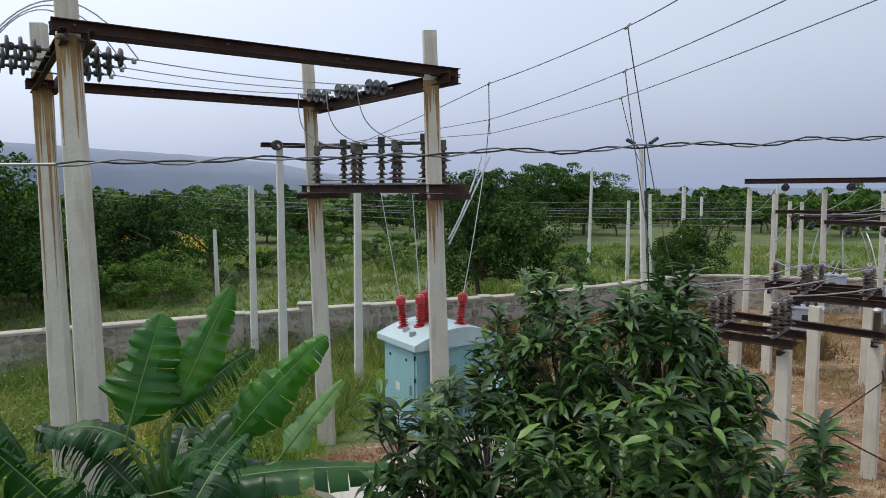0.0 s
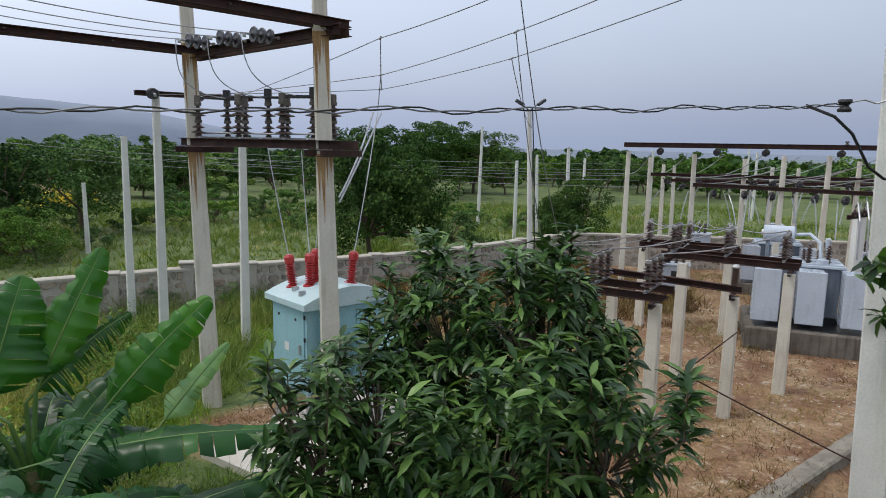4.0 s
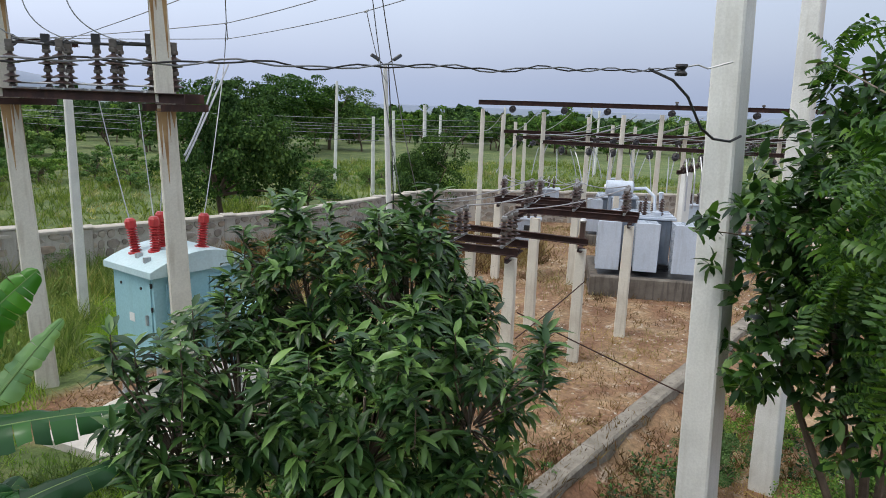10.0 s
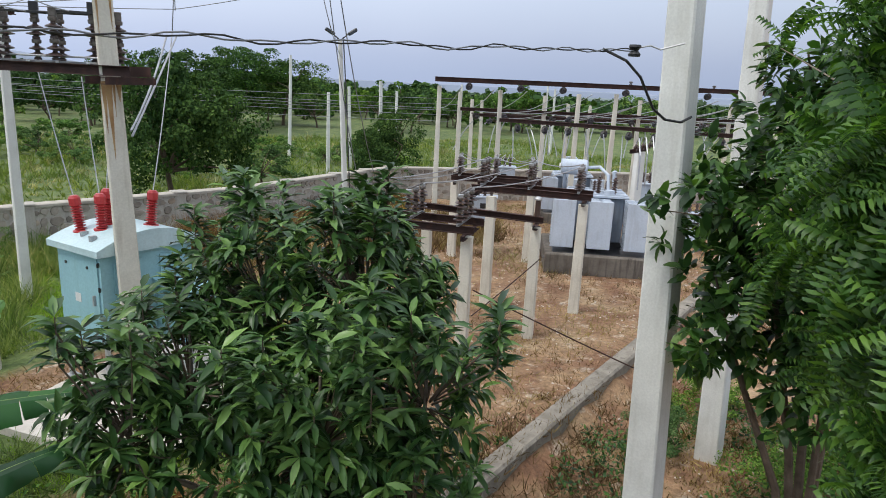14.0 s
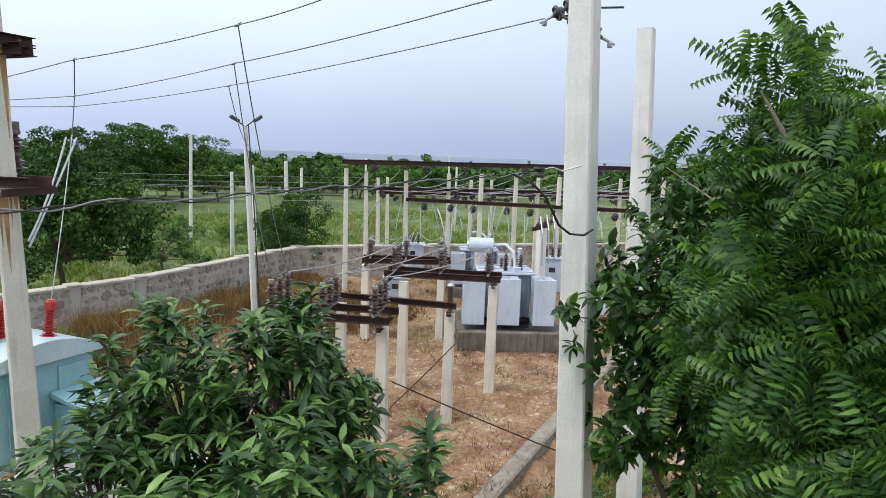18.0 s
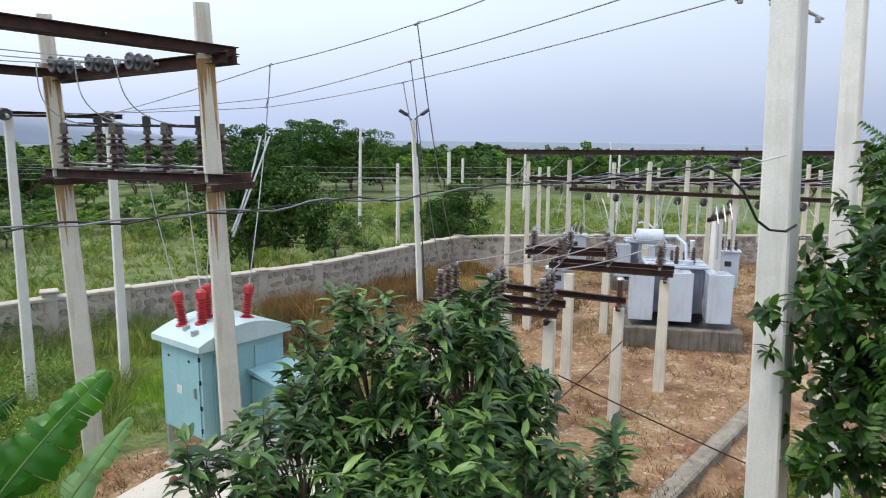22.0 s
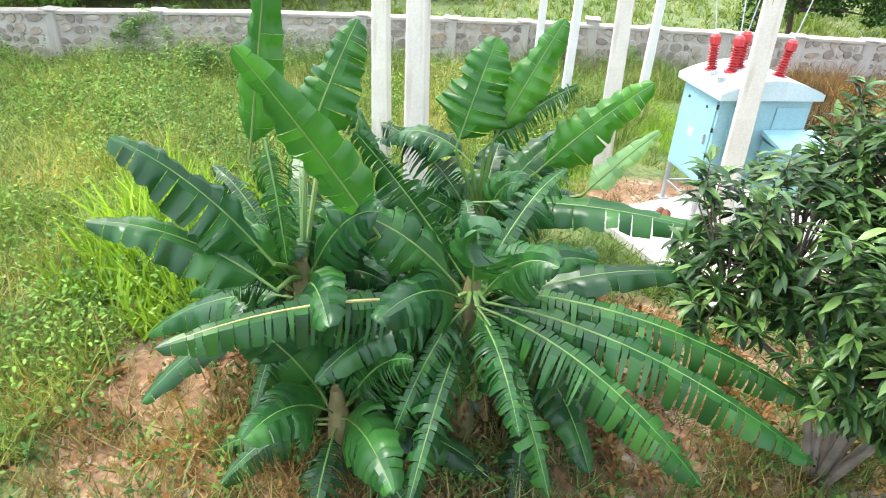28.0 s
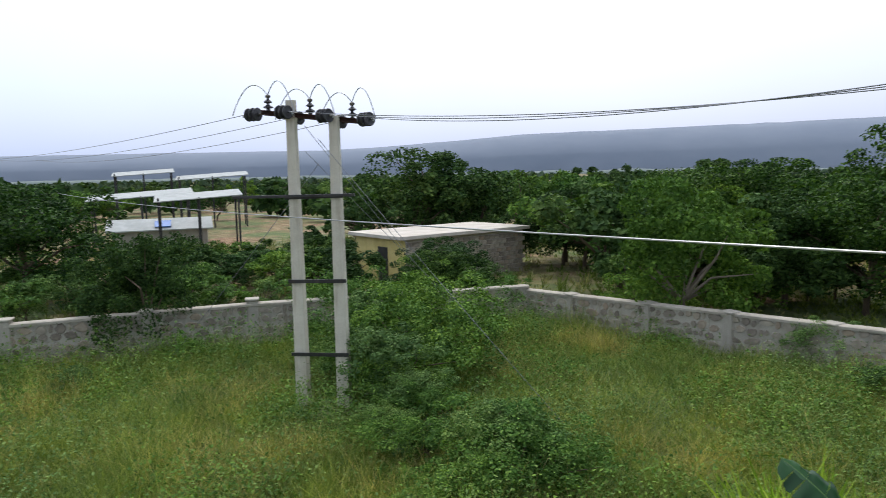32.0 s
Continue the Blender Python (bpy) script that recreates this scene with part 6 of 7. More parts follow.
# low shrubs in the meadow and along the walls
for i in range(54):
    az, dist = r8.uniform(-44, 22), r8.uniform(31, 52)
    a = radians(az)
    x, y = math.sin(a) * dist, math.cos(a) * dist
    if y > wall_y(x) + 2:
        plant(PROTOS[(2, 4)[i % 2]], x, y, r8.uniform(0.9, 2.2), "low grey-green shrub in the meadow", "meadow shrubs", 1.3, None, "shrub", "shrub")
for i in range(46):
    x, y = r8.uniform(-46, -27.5), r8.uniform(-16, 22)
    if math.hypot(x + 36.5, y - 11) > 8 and not (x > -34 and 3 < y < 16):
        plant(PROTOS[(2, 4)[i % 2]], x, y, r8.uniform(1.0, 2.4), "low grey-green shrub beyond the stone wall", "scrub shrubs", 1.3, None, "shrub", "shrub")
for i in range(70):
    az, dist = r8.uniform(-100, -42), r8.uniform(29, 44)
    x, y = math.sin(radians(az)) * dist, math.cos(radians(az)) * dist
    if math.hypot(x + 36.5, y - 11) > 7.5 and not (-36 < x < -24.5 and 4 < y < 14) and (x < -24.5 or y > wall_y(x) + 1.5):
        plant(PROTOS[(0, 5, 1, 2)[i % 4]], x, y, r8.uniform(1.2, 2.9), "dark leafy bush in the scrub beyond the wall", "scrub bushes", 1.35, None, "bush", "bush")
SHRUBS = [(-11.65, 3.25, 1.75, 4), (-11.05, 4.05, 1.3, 4), (-12.65, 2.55, 1.3, 4), (-17.8, 3.25, 2.6, 4), (-19.18, 3.45, 2.9, 4), (-17.01, 2.45, 1.7, 4), (-23.73, 2.95, 2.6, 4), (-21.75, 3.95, 2.4, 4), (-24.3, 8.05, 2.0, 4), (-14.83, 3.15, 1.2, 4), (-13.85, 1.85, 1.0, 3), (-21.3, 12.05, 2.2, 4), (-15.4, 14.45, 1.5, 3), (-19.1, 12.85, 1.5, 4), (-12.9, 13.65, 0.9, 3), (-5.2, 19.7, 1.1, 3), (-3.0, 20.2, 1.0, 4), (-23.33, -5.35, 1.3, 4), (-22.93, -7.45, 1.0, 3), (-21.35, -2.25, 1.1, 4), (-9.45, -2.05, 0.7, 4), (-19.97, -5.45, 0.8, 3), (9.0, 7.6, 0.9, 4), (8.4, 5.4, 1.3, 4), (7.2, 7.0, 0.8, 3), (-30.44, -9.55, 1.9, 3), (-33.7, -3.45, 1.8, 3), (-36.67, -1.15, 1.8, 3), (-29.26, -2.25, 1.4, 3), (-15.9, 2.3, 1.5, 4), (-16.4, 2.6, 2.1, 3), (-17.3, 2.5, 2.5, 4), (-15.2, 2.9, 1.3, 3), (-14.6, 3.4, 1.1, 4), (-12.9, 2.2, 0.8, 3), (-10.9, 2.6, 1.2, 4), (-11.3, 3.6, 1.6, 3), (-19.6, 2.2, 2.4, 3), (-18.9, 1.3, 1.2, 3)]
for x, y, h, k in SHRUBS:
    plant(NEAR[k], x, y, h, "dense leafy wild shrub in the tall grass", "wild shrubs", 1.15 if k else 0.9, None, "shrub", "shrub")
for p in PROTOS + NEAR:
    for o in (p, *p.children_recursive):
        bpy.data.objects.remove(o, do_unlink=True)
nf = 500
fx = np.column_stack([RNG.uniform(-30, -18, nf), RNG.uniform(48, 57, nf), RNG.uniform(0.1, 0.9, nf)])
me = cloud_mesh("yellow_crop", CARD_V, CARD_F, frames_from(RNG.normal(size=(len(fx), 3)), 0.6, RNG, RNG.uniform(0.3, 0.8, len(fx))), fx, [FLOWER])
tagged(new("yellow_crop", me), "patches of bright yellow blossom in the far field", "crop", "", "stuff")

# ---- grass ----


def grass_field(name, label, mats, n, sampler, height, width, seed, lean=0.45, per=6, pick=None):
    rng = np.random.default_rng(seed)
    p = sampler(rng, n)
    p = np.repeat(p, per, 0) + np.column_stack([rng.normal(0, 0.07, (len(p) * per, 2)), np.zeros(len(p) * per)])
    d = np.column_stack([rng.normal(0, lean, len(p)), rng.normal(0, lean, len(p)), np.ones(len(p))])
    lump = np.array([1 + 0.8 * noise.noise((a * 0.22, b2 * 0.22, seed + 2)) + 0.9 * noise.noise((a * 0.55, b2 * 0.55, seed)) + 0.5 * noise.noise((a * 1.7, b2 * 1.7, seed)) for a, b2 in p[::per, :2]])
    hh = height * np.repeat(np.clip(lump, 0.35, 2.0) * rng.uniform(0.6, 1.2, n), per) * rng.uniform(0.6, 1.2, len(p))
    tn = frames_from(d, 1.5, rng, np.ones(len(p)))
    tn = tn * np.stack([np.full(len(p), 1.0) * width * rng.uniform(0.6, 1.4, len(p)), hh, hh], 1)[:, None, :]
    me = cloud_mesh(name, BLADE_V, BLADE_F, tn, p, mats, None if pick is None else np.repeat(np.array([noise.noise((a * 0.4, b2 * 0.4, seed + 5)) * 1.3 + rng.normal() * 0.25 > 0.62 - pick * 1.6 for a, b2 in p[::per, :2]]).astype(int), per))
    tagged(new(name, me), label, "grass", "", "stuff")


def with_ground(x, y):
    return np.column_stack([x, y, [ground_z(a, b2) - 0.02 for a, b2 in zip(x, y)]])


def box_area(x0, x1, y0, y1, keep):
    def f(rng, n):
        out = np.zeros((0, 2))
        while len(out) < n:
            q = np.column_stack([rng.uniform(x0, x1, n), rng.uniform(y0, y1, n)])
            out = np.vstack([out, q[[keep(a, b2, rng) for a, b2 in q]]])
        return with_ground(out[:n, 0], out[:n, 1])
    return f


def west(a, b2, rng):
    if b2 > wall_y(a) - 0.3 or a > -3.2 + 0.18 * (b2 - 6) or (a > -6 and b2 < 7.5):
        return False
    if yard_value(a, b2) > 0.35:
        return False
    return noise.noise((a * 0.3, b2 * 0.3, 1)) > rng.uniform(-1.1, 0.25) - (0.5 if math.hypot(a, b2) < 16 else 0)


grass_field("tall_grass", "tall rank green and straw-coloured grass filling the west field", [GRASS, GRASS_STRAW], 21000, box_area(-23, -2, -12, 20, west), 0.46, 0.02, 21, 0.8, 8, 0.1)
grass_field("seed_grass", "pale feathery seed heads standing over the tall grass", [GRASS, GRASS_STRAW], 8000, box_area(-22.5, -5, -11, 18, west), 0.7, 0.012, 31, 0.6, 7, 0.22)


def lawn(a, b2, rng):
    return b2 < wall_y(a) - 0.3 and yard_value(a, b2) < 0.5 + 0.2 * rng.random() and not (abs(a + 0.6) < 1.7 and 10.2 < b2 < 13.4)


grass_field("lawn_grass", "short bright green grass around the kiosk and poles", [GRASS_SHORT, GRASS], 9000, box_area(-9, 5, 8.5, 23, lawn), 0.2, 0.016, 22, 0.5, 6, 0.3)


def dryland(a, b2, rng):
    return yard_value(a, b2) > 0.55 and b2 < wall_y(a) - 0.3 and noise.noise((a * 0.5, b2 * 0.5, 6)) > rng.uniform(-0.7, 0.5)


grass_field("dry_grass", "sparse dry straw and reddish weeds over the yard", [GRASS_DRY, LEAF_DRY], 13000, box_area(-3, 26, 3.2, 26, dryland), 0.17, 0.014, 23, 0.8, 6, 0.4)
grass_field("dry_weed", "reddish brown dry weeds along the wall", [LEAF_DRY, GRASS_DRY], 2600, box_area(0, 12, 16.5, 26, lambda a, b2, rng: b2 < wall_y(a) - 0.3 and noise.noise((a * 0.4, b2 * 0.4, 2)) > rng.uniform(-0.6, 0.4) and b2 > 16.5 + 0.35 * abs(a - 4)), 0.5, 0.02, 24, 0.5, 6, 0.35)
grass_field("meadow_grass", "rough meadow grass and weeds beyond the wall", [MEADOW, GRASS_STRAW], 15000, box_area(-34, 34, 16, 56, lambda a, b2, rng: b2 > wall_y(a) + 0.4 and noise.noise((a * 0.16, b2 * 0.16, 6)) > rng.uniform(-0.9, 0.4)), 0.42, 0.045, 25, 0.6, 5, 0.08)
grass_field("scrub_grass", "dry scrub grass beyond the stone wall", [MEADOW, GRASS_STRAW], 3500, box_area(-60, -26.5, -22, 24, lambda a, b2, rng: noise.noise((a * 0.16, b2 * 0.16, 9)) > rng.uniform(-0.9, 0.4)), 0.5, 0.06, 26, 0.5, 5, 0.4)

grass_field("garden_weed", "dry and green weeds round the banana clump and mango", [GRASS, GRASS_DRY], 5200, box_area(-9, 3, 1.5, 9.5, lambda a, b2, rng: math.hypot(a, b2) > 2.5 and noise.noise((a * 0.8, b2 * 0.8, 4)) > rng.uniform(-1.0, 0.3)), 0.36, 0.018, 27, 0.8, 7, 0.3)


def weeds(name, label, mat, n, sampler, height, leaf, seed, per=60):
    """Low leafy weeds: small clouds of leaves on the ground."""
    rng = np.random.default_rng(seed)
    p = sampler(rng, n)
    h = height * rng.uniform(0.5, 1.5, n)
    k = np.repeat(np.arange(n), per)
    v = rng.normal(size=(n * per, 3)) * 0.42
    v[:, 2] = rng.random(n * per) ** 0.8
    pos = p[k] + v * np.column_stack([h[k] * 0.8, h[k] * 0.8, h[k]])
    d = v * [1, 1, 0.4] + rng.normal(size=v.shape) * 0.4
    tagged(new(name, cloud_mesh(name, OVAL_V, OVAL_F, frames_from(d, 0.5, rng, leaf * rng.uniform(0.6, 1.4, len(k))), pos, [mat])), label, "weed", "", "stuff")


def weedy(z):
    return lambda a, b2, rng: west(a, b2, rng) and noise.noise((a * 0.35, b2 * 0.35, z)) > 0.12 + rng.uniform(-0.25, 0.2)


weeds("field_weed", "leafy green weeds in drifts through the tall grass", LEAF_SHRUB, 1500, box_area(-22.4, -3, -11, 19, weedy(11)), 0.8, 0.07, 61, 46)
weeds("pale_weed", "grey-green weeds between the grass", LEAF_GREYISH, 1700, box_area(-22.4, -3, -11, 19, weedy(17)), 0.85, 0.06, 62, 46)
weeds("garden_herb", "low green weeds round the banana clump", LEAF_SHRUB, 260, box_area(-8, 2.5, 1.8, 9, lambda a, b2, rng: math.hypot(a, b2) > 2.6), 0.34, 0.075, 63, 36)
weeds("soil_litter", "dry brown leaf litter under the banana clump and mango", LEAF_DRY, 420, box_area(-7.5, 3, 1.8, 8, lambda a, b2, rng: math.hypot(a, b2) > 2.4), 0.12, 0.1, 64, 30)
grass_field("cane_grass", "tall light green cane grass beside the banana clump", [GRASS_SHORT, GRASS], 170, box_area(-8.2, -5.6, 4.6, 7.6, lambda a, b2, rng: noise.noise((a, b2, 8)) > -0.2), 0.85, 0.05, 28, 0.5, 12, 0.1)
grass_field("wall_weed", "tall green weeds along the foot of the boundary wall", [GRASS, GRASS_STRAW], 3000, box_area(-22, 2, 9, 22, lambda a, b2, rng: 0.25 < wall_y(a) - b2 < 2.6), 0.62, 0.024, 29, 0.5, 7, 0.12)
grass_field("wall_straw", "tall reddish dry weeds along the foot of the boundary wall", [LEAF_DRY, GRASS_DRY], 2200, box_area(1.5, 11, 19, 27.5, lambda a, b2, rng: 0.25 < wall_y(a) - b2 < 2.8 and noise.noise((a * 0.5, b2 * 0.5, 3)) > rng.uniform(-0.8, 0.3)), 0.5, 0.024, 30, 0.5, 7, 0.12)
grass_field("west_wall_weed", "tall green weeds along the foot of the stone wall", [GRASS, MEADOW], 2600, box_area(-22.2, -19.0, -12, 9, lambda a, b2, rng: rng.random() < (a + 19) / -3.2), 0.8, 0.026, 33, 0.5, 8, 0.2)
weeds("wall_herb", "leafy green weeds growing against the stone wall", LEAF_SHRUB, 110, box_area(-22.2, -20.2, -12, 9, lambda a, b2, rng: noise.noise((a * 0.6, b2 * 0.6, 5)) > 0), 1.1, 0.085, 65, 60)
grass_field("kerb_grass", "reddish dry weeds and litter beside the kerb", [LEAF_DRY, GRASS_DRY], 2600, box_area(2.2, 10, 1.5, 8.5, lambda a, b2, rng: math.hypot(a, b2) > 2.4), 0.16, 0.018, 34, 0.9, 7, 0.15)
weeds("kerb_herb", "low green weeds under the trees beside the kerb", LEAF_BROAD, 240, box_area(3.4, 10, 1.8, 7.5, lambda a, b2, rng: noise.noise((a * 0.7, b2 * 0.7, 9)) > -0.1), 0.3, 0.07, 66, 44)
# litter of stones in the yard
ns = 2600
sxy = box_area(0.5, 24, 4.5, 24, lambda a, b2, rng: yard_value(a, b2) > 0.6)(RNG, ns)
tv = [(math.cos(i * 1.257) * 0.5, math.sin(i * 1.257) * 0.45, 0) for i in range(5)] + [(0, 0, 0.35)]
tf = [(i, (i + 1) % 5, 5) for i in range(5)]
sz = RNG.uniform(0.02, 0.09, ns) ** 1.1
tn = frames_from(np.column_stack([RNG.normal(size=(ns, 2)), np.zeros(ns)]), 0.2, RNG, sz)
PALE_STONE = worn("pale_gravel", (0.42, 0.37, 0.30), (0.60, 0.55, 0.47), 0.95, scale=4, amount=0.0, bump=0.0)
sxy[:, 2] += 0.02
tagged(new("gravel", cloud_mesh("gravel", tv, tf, tn, sxy, [PALE_STONE])), "scattered pale stones on the dry yard", "gravel", "", "stuff")

# ---- mango tree by the house ----


def whorls(rng, tips, outs, per, length, tv, tf, mat, name):
    """Leaves spreading in a whorl from each shoot tip."""
    n = len(tips) * per
    k = np.repeat(np.arange(len(tips)), per)
    o = outs[k]
    side = rng.normal(size=(n, 3))
    side -= o * (side * o).sum(1, keepdims=True)
    side /= np.linalg.norm(side, axis=1, keepdims=True)
    tilt = rng.uniform(-0.1, 1.1, n)[:, None]
    d = side + o * tilt
    d[:, 2] -= rng.uniform(0.0, 0.4, n)
    along = rng.uniform(-0.13, 0.02, n)[:, None] * o
    return cloud_mesh(name, tv, tf, frames_from(d, 0.25, rng, length * rng.uniform(0.65, 1.2, n)), tips[k] + along, [mat])


def shoots(rng, blobs, n, shell=0.75, up=0.6):
    blobs = np.asarray(blobs, float)
    vol = blobs[:, 3] * blobs[:, 4] * blobs[:, 5]
    pick = rng.choice(len(blobs), n, p=vol / vol.sum())
    d = rng.normal(size=(n, 3))
    d /= np.linalg.norm(d, axis=1, keepdims=True)
    r = (shell + (1.06 - shell) * rng.random(n))[:, None]
    tips = blobs[pick, :3] + d * r * blobs[pick, 3:6]
    o = d + np.array([0, 0, up])
    return tips, o / np.linalg.norm(o, axis=1, keepdims=True)


MANGO = [(1.95, 5.75, 3.05, 0.75, 0.75, 1.05), (1.15, 6.35, 3.0, 0.8, 0.75, 0.95), (0.4, 5.8, 2.5, 0.68, 0.65, 0.75), (1.35, 5.15, 2.15, 0.95, 0.8, 0.9), (2.25, 5.0, 2.45, 0.6, 0.6, 0.75), (-0.1, 5.6, 2.2, 0.6, 0.6, 0.6), (2.0, 4.6, 1.7, 0.7, 0.6, 0.6)]
mango = thing("mango_tree", "young dark green mango tree with whorled lance leaves by the house", "tree", (0, 0, 0))
rm = np.random.default_rng(31)
tips, outs = shoots(rm, MANGO, 700, 0.55)
spike = np.array([[2.17, 5.85, 4.3], [1.4, 6.75, 4.0], [1.85, 5.7, 4.1], [1.0, 6.3, 4.02]])
lead, _ = shoots(rm, MANGO, 46, 0.97, 1.0)
lead[:, 2] = np.abs(lead[:, 2] - 2.4) * 0.75 + 2.75 + rm.uniform(0, 0.35, 46)
lead = lead[lead[:, 2] < 4.2]
for k in range(3):
    tips = np.vstack([tips, lead - [0, 0, 0.13 * k], spike - [0, 0, 0.14 * k]])
    outs = np.vstack([outs, np.tile([0, 0, 1.0], (len(lead) + 4, 1))])
part("crown", whorls(rm, tips, outs, 14, 0.215, LANCE_V, LANCE_F, LEAF_MANGO, "crown"), None, mango)
tm = Mesh()
mb = Vector((1.25, 5.75, 0))
for q in MANGO:
    c = Vector(q[:3])
    tm.tube([mb + Vector((0, 0, -0.2)), mb.lerp(c, 0.3) + Vector((0, 0, 0.5)), c - Vector((0, 0, q[5] * 0.5)), c + Vector((0, 0, q[5] * 0.55))], 0.05, 7, 0.012)
part("trunk", tm, BARK_PALE, mango)
tw = Mesh()
for i in range(0, len(tips), 2):
    q = min(MANGO, key=lambda b2: (Vector(b2[:3]) - Vector(tips[i])).length)
    c = Vector(q[:3])
    tw.tube([c.lerp(Vector(tips[i]), 0.15) - Vector((0, 0, 0.15)), tuple(Vector(tips[i]) - Vector(outs[i]) * 0.12), tuple(tips[i])], 0.011, 4, 0.005)
part("twig", tw, BARK, mango, "thin brown twigs")

# ---- neem and broad-leaved trees by the tall poles ----
nv, nfc = [], []
for i in range(8):
    y0 = 0.14 + i * 0.108
    for sg in (-1, 1):
        b0 = len(nv)
        ln = 0.3 * (1 - 0.5 * abs(i - 3.2) / 5)
        yb, zb = y0, -0.22 * y0 * y0
        nv += [(0, yb, zb), (sg * ln * 0.4, yb + 0.085, zb + 0.03), (sg * ln * 0.45, yb + 0.005, zb + 0.015), (sg * ln * 0.8, yb + 0.075, zb - 0.03), (sg * ln * 0.82, yb + 0.015, zb - 0.035), (sg * ln * 1.08, yb + 0.0, zb - 0.12)]
        nfc += [(b0, b0 + 2, b0 + 1), (b0 + 1, b0 + 2, b0 + 3), (b0 + 2, b0 + 4, b0 + 3), (b0 + 3, b0 + 4, b0 + 5)]
b0 = len(nv)
nv += [(-0.007, 0, 0), (0.007, 0, 0), (0.0, 1.0, -0.22)]
nfc += [(b0, b0 + 1, b0 + 2)]
NEEM = [(3.95, 1.75, 4.5, 1.1, 1.0, 1.4), (3.4, 1.35, 3.4, 1.0, 0.7, 1.0), (4.6, 2.6, 5.0, 0.9, 0.8, 1.0), (4.9, 3.0, 4.2, 0.8, 0.8, 1.2), (2.9, 1.15, 2.9, 0.7, 0.45, 0.7), (5.35, 4.5, 5.5, 0.25, 0.25, 0.25), (4.05, 2.6, 5.8, 0.45, 0.42, 0.75), (4.75, 2.7, 5.6, 0.72, 0.62, 0.85)]
neem = thing("neem_tree", "green neem tree with feathery sickle leaflets beside the house", "tree", (0, 0, 0))
rn = np.random.default_rng(33)
tips, outs = shoots(rn, NEEM, 560, 0.3, 0.3)
part("crown", whorls(rn, tips, outs, 8, 0.34, nv, nfc, LEAF_NEEM, "crown"), None, neem)
tm = Mesh()
mb = Vector((5.2, 1.2, -0.3))
tm.tube([mb, mb + Vector((-0.05, 0.1, 1.6)), mb + Vector((-0.35, 0.3, 3.2))], 0.13, 9, 0.09)
for q in NEEM:
    c = Vector(q[:3])
    if q[5] < 0.45:
        tm.tube([(4.9, 3.0, 4.6), (5.1, 3.7, 5.2), tuple(c)], 0.014, 5, 0.004)
        continue
    tm.tube([mb + Vector((-0.3, 0.27, 2.9)), (mb + Vector((-0.35, 0.3, 3.2))).lerp(c, 0.5) + Vector((0, 0, 0.2)), c, c + Vector((-0.1, 0.1, q[5] * 0.3))], 0.035, 7, 0.006)
part("trunk", tm, BARK_PALE, neem)
BROAD = [(5.7, 4.55, 3.9, 1.0, 0.95, 1.1), (6.3, 4.7, 5.0, 0.8, 0.8, 0.9), (5.3, 4.5, 2.9, 0.95, 0.6, 0.75), (6.6, 4.2, 3.4, 1.0, 0.9, 1.3), (6.0, 3.9, 2.6, 0.9, 0.8, 0.8), (4.75, 4.95, 3.75, 0.35, 0.3, 0.3), (4.2, 4.72, 4.05, 0.3, 0.22, 0.18), (4.5, 4.3, 4.2, 0.45, 0.35, 0.4)]
broad = thing("broadleaf_tree", "broad-leaved green tree crowding the tall pole", "tree", (0, 0, 0))
rb2 = np.random.default_rng(34)
tips, outs = shoots(rb2, BROAD, 640, 0.35, 0.2)
part("crown", whorls(rb2, tips, outs, 12, 0.19, OVAL_V, OVAL_F, LEAF_BROAD, "crown"), None, broad)
tm = Mesh()
mb = Vector((6.3, 4.0, -0.5))
for q in BROAD:
    c = Vector(q[:3])
    if q[5] < 0.45:
        tm.tube([(5.4, 4.5, 3.9), tuple(c)], 0.012, 5, 0.004)
        continue
    tm.tube([mb, mb.lerp(c, 0.35) + Vector((0, 0, 0.4)), c - Vector((0, 0, 0.2)), c + Vector((-0.2, 0.1, q[5] * 0.6))], 0.06, 7, 0.01)
part("trunk", tm, BARK, broad)

# ---- banana plants ----


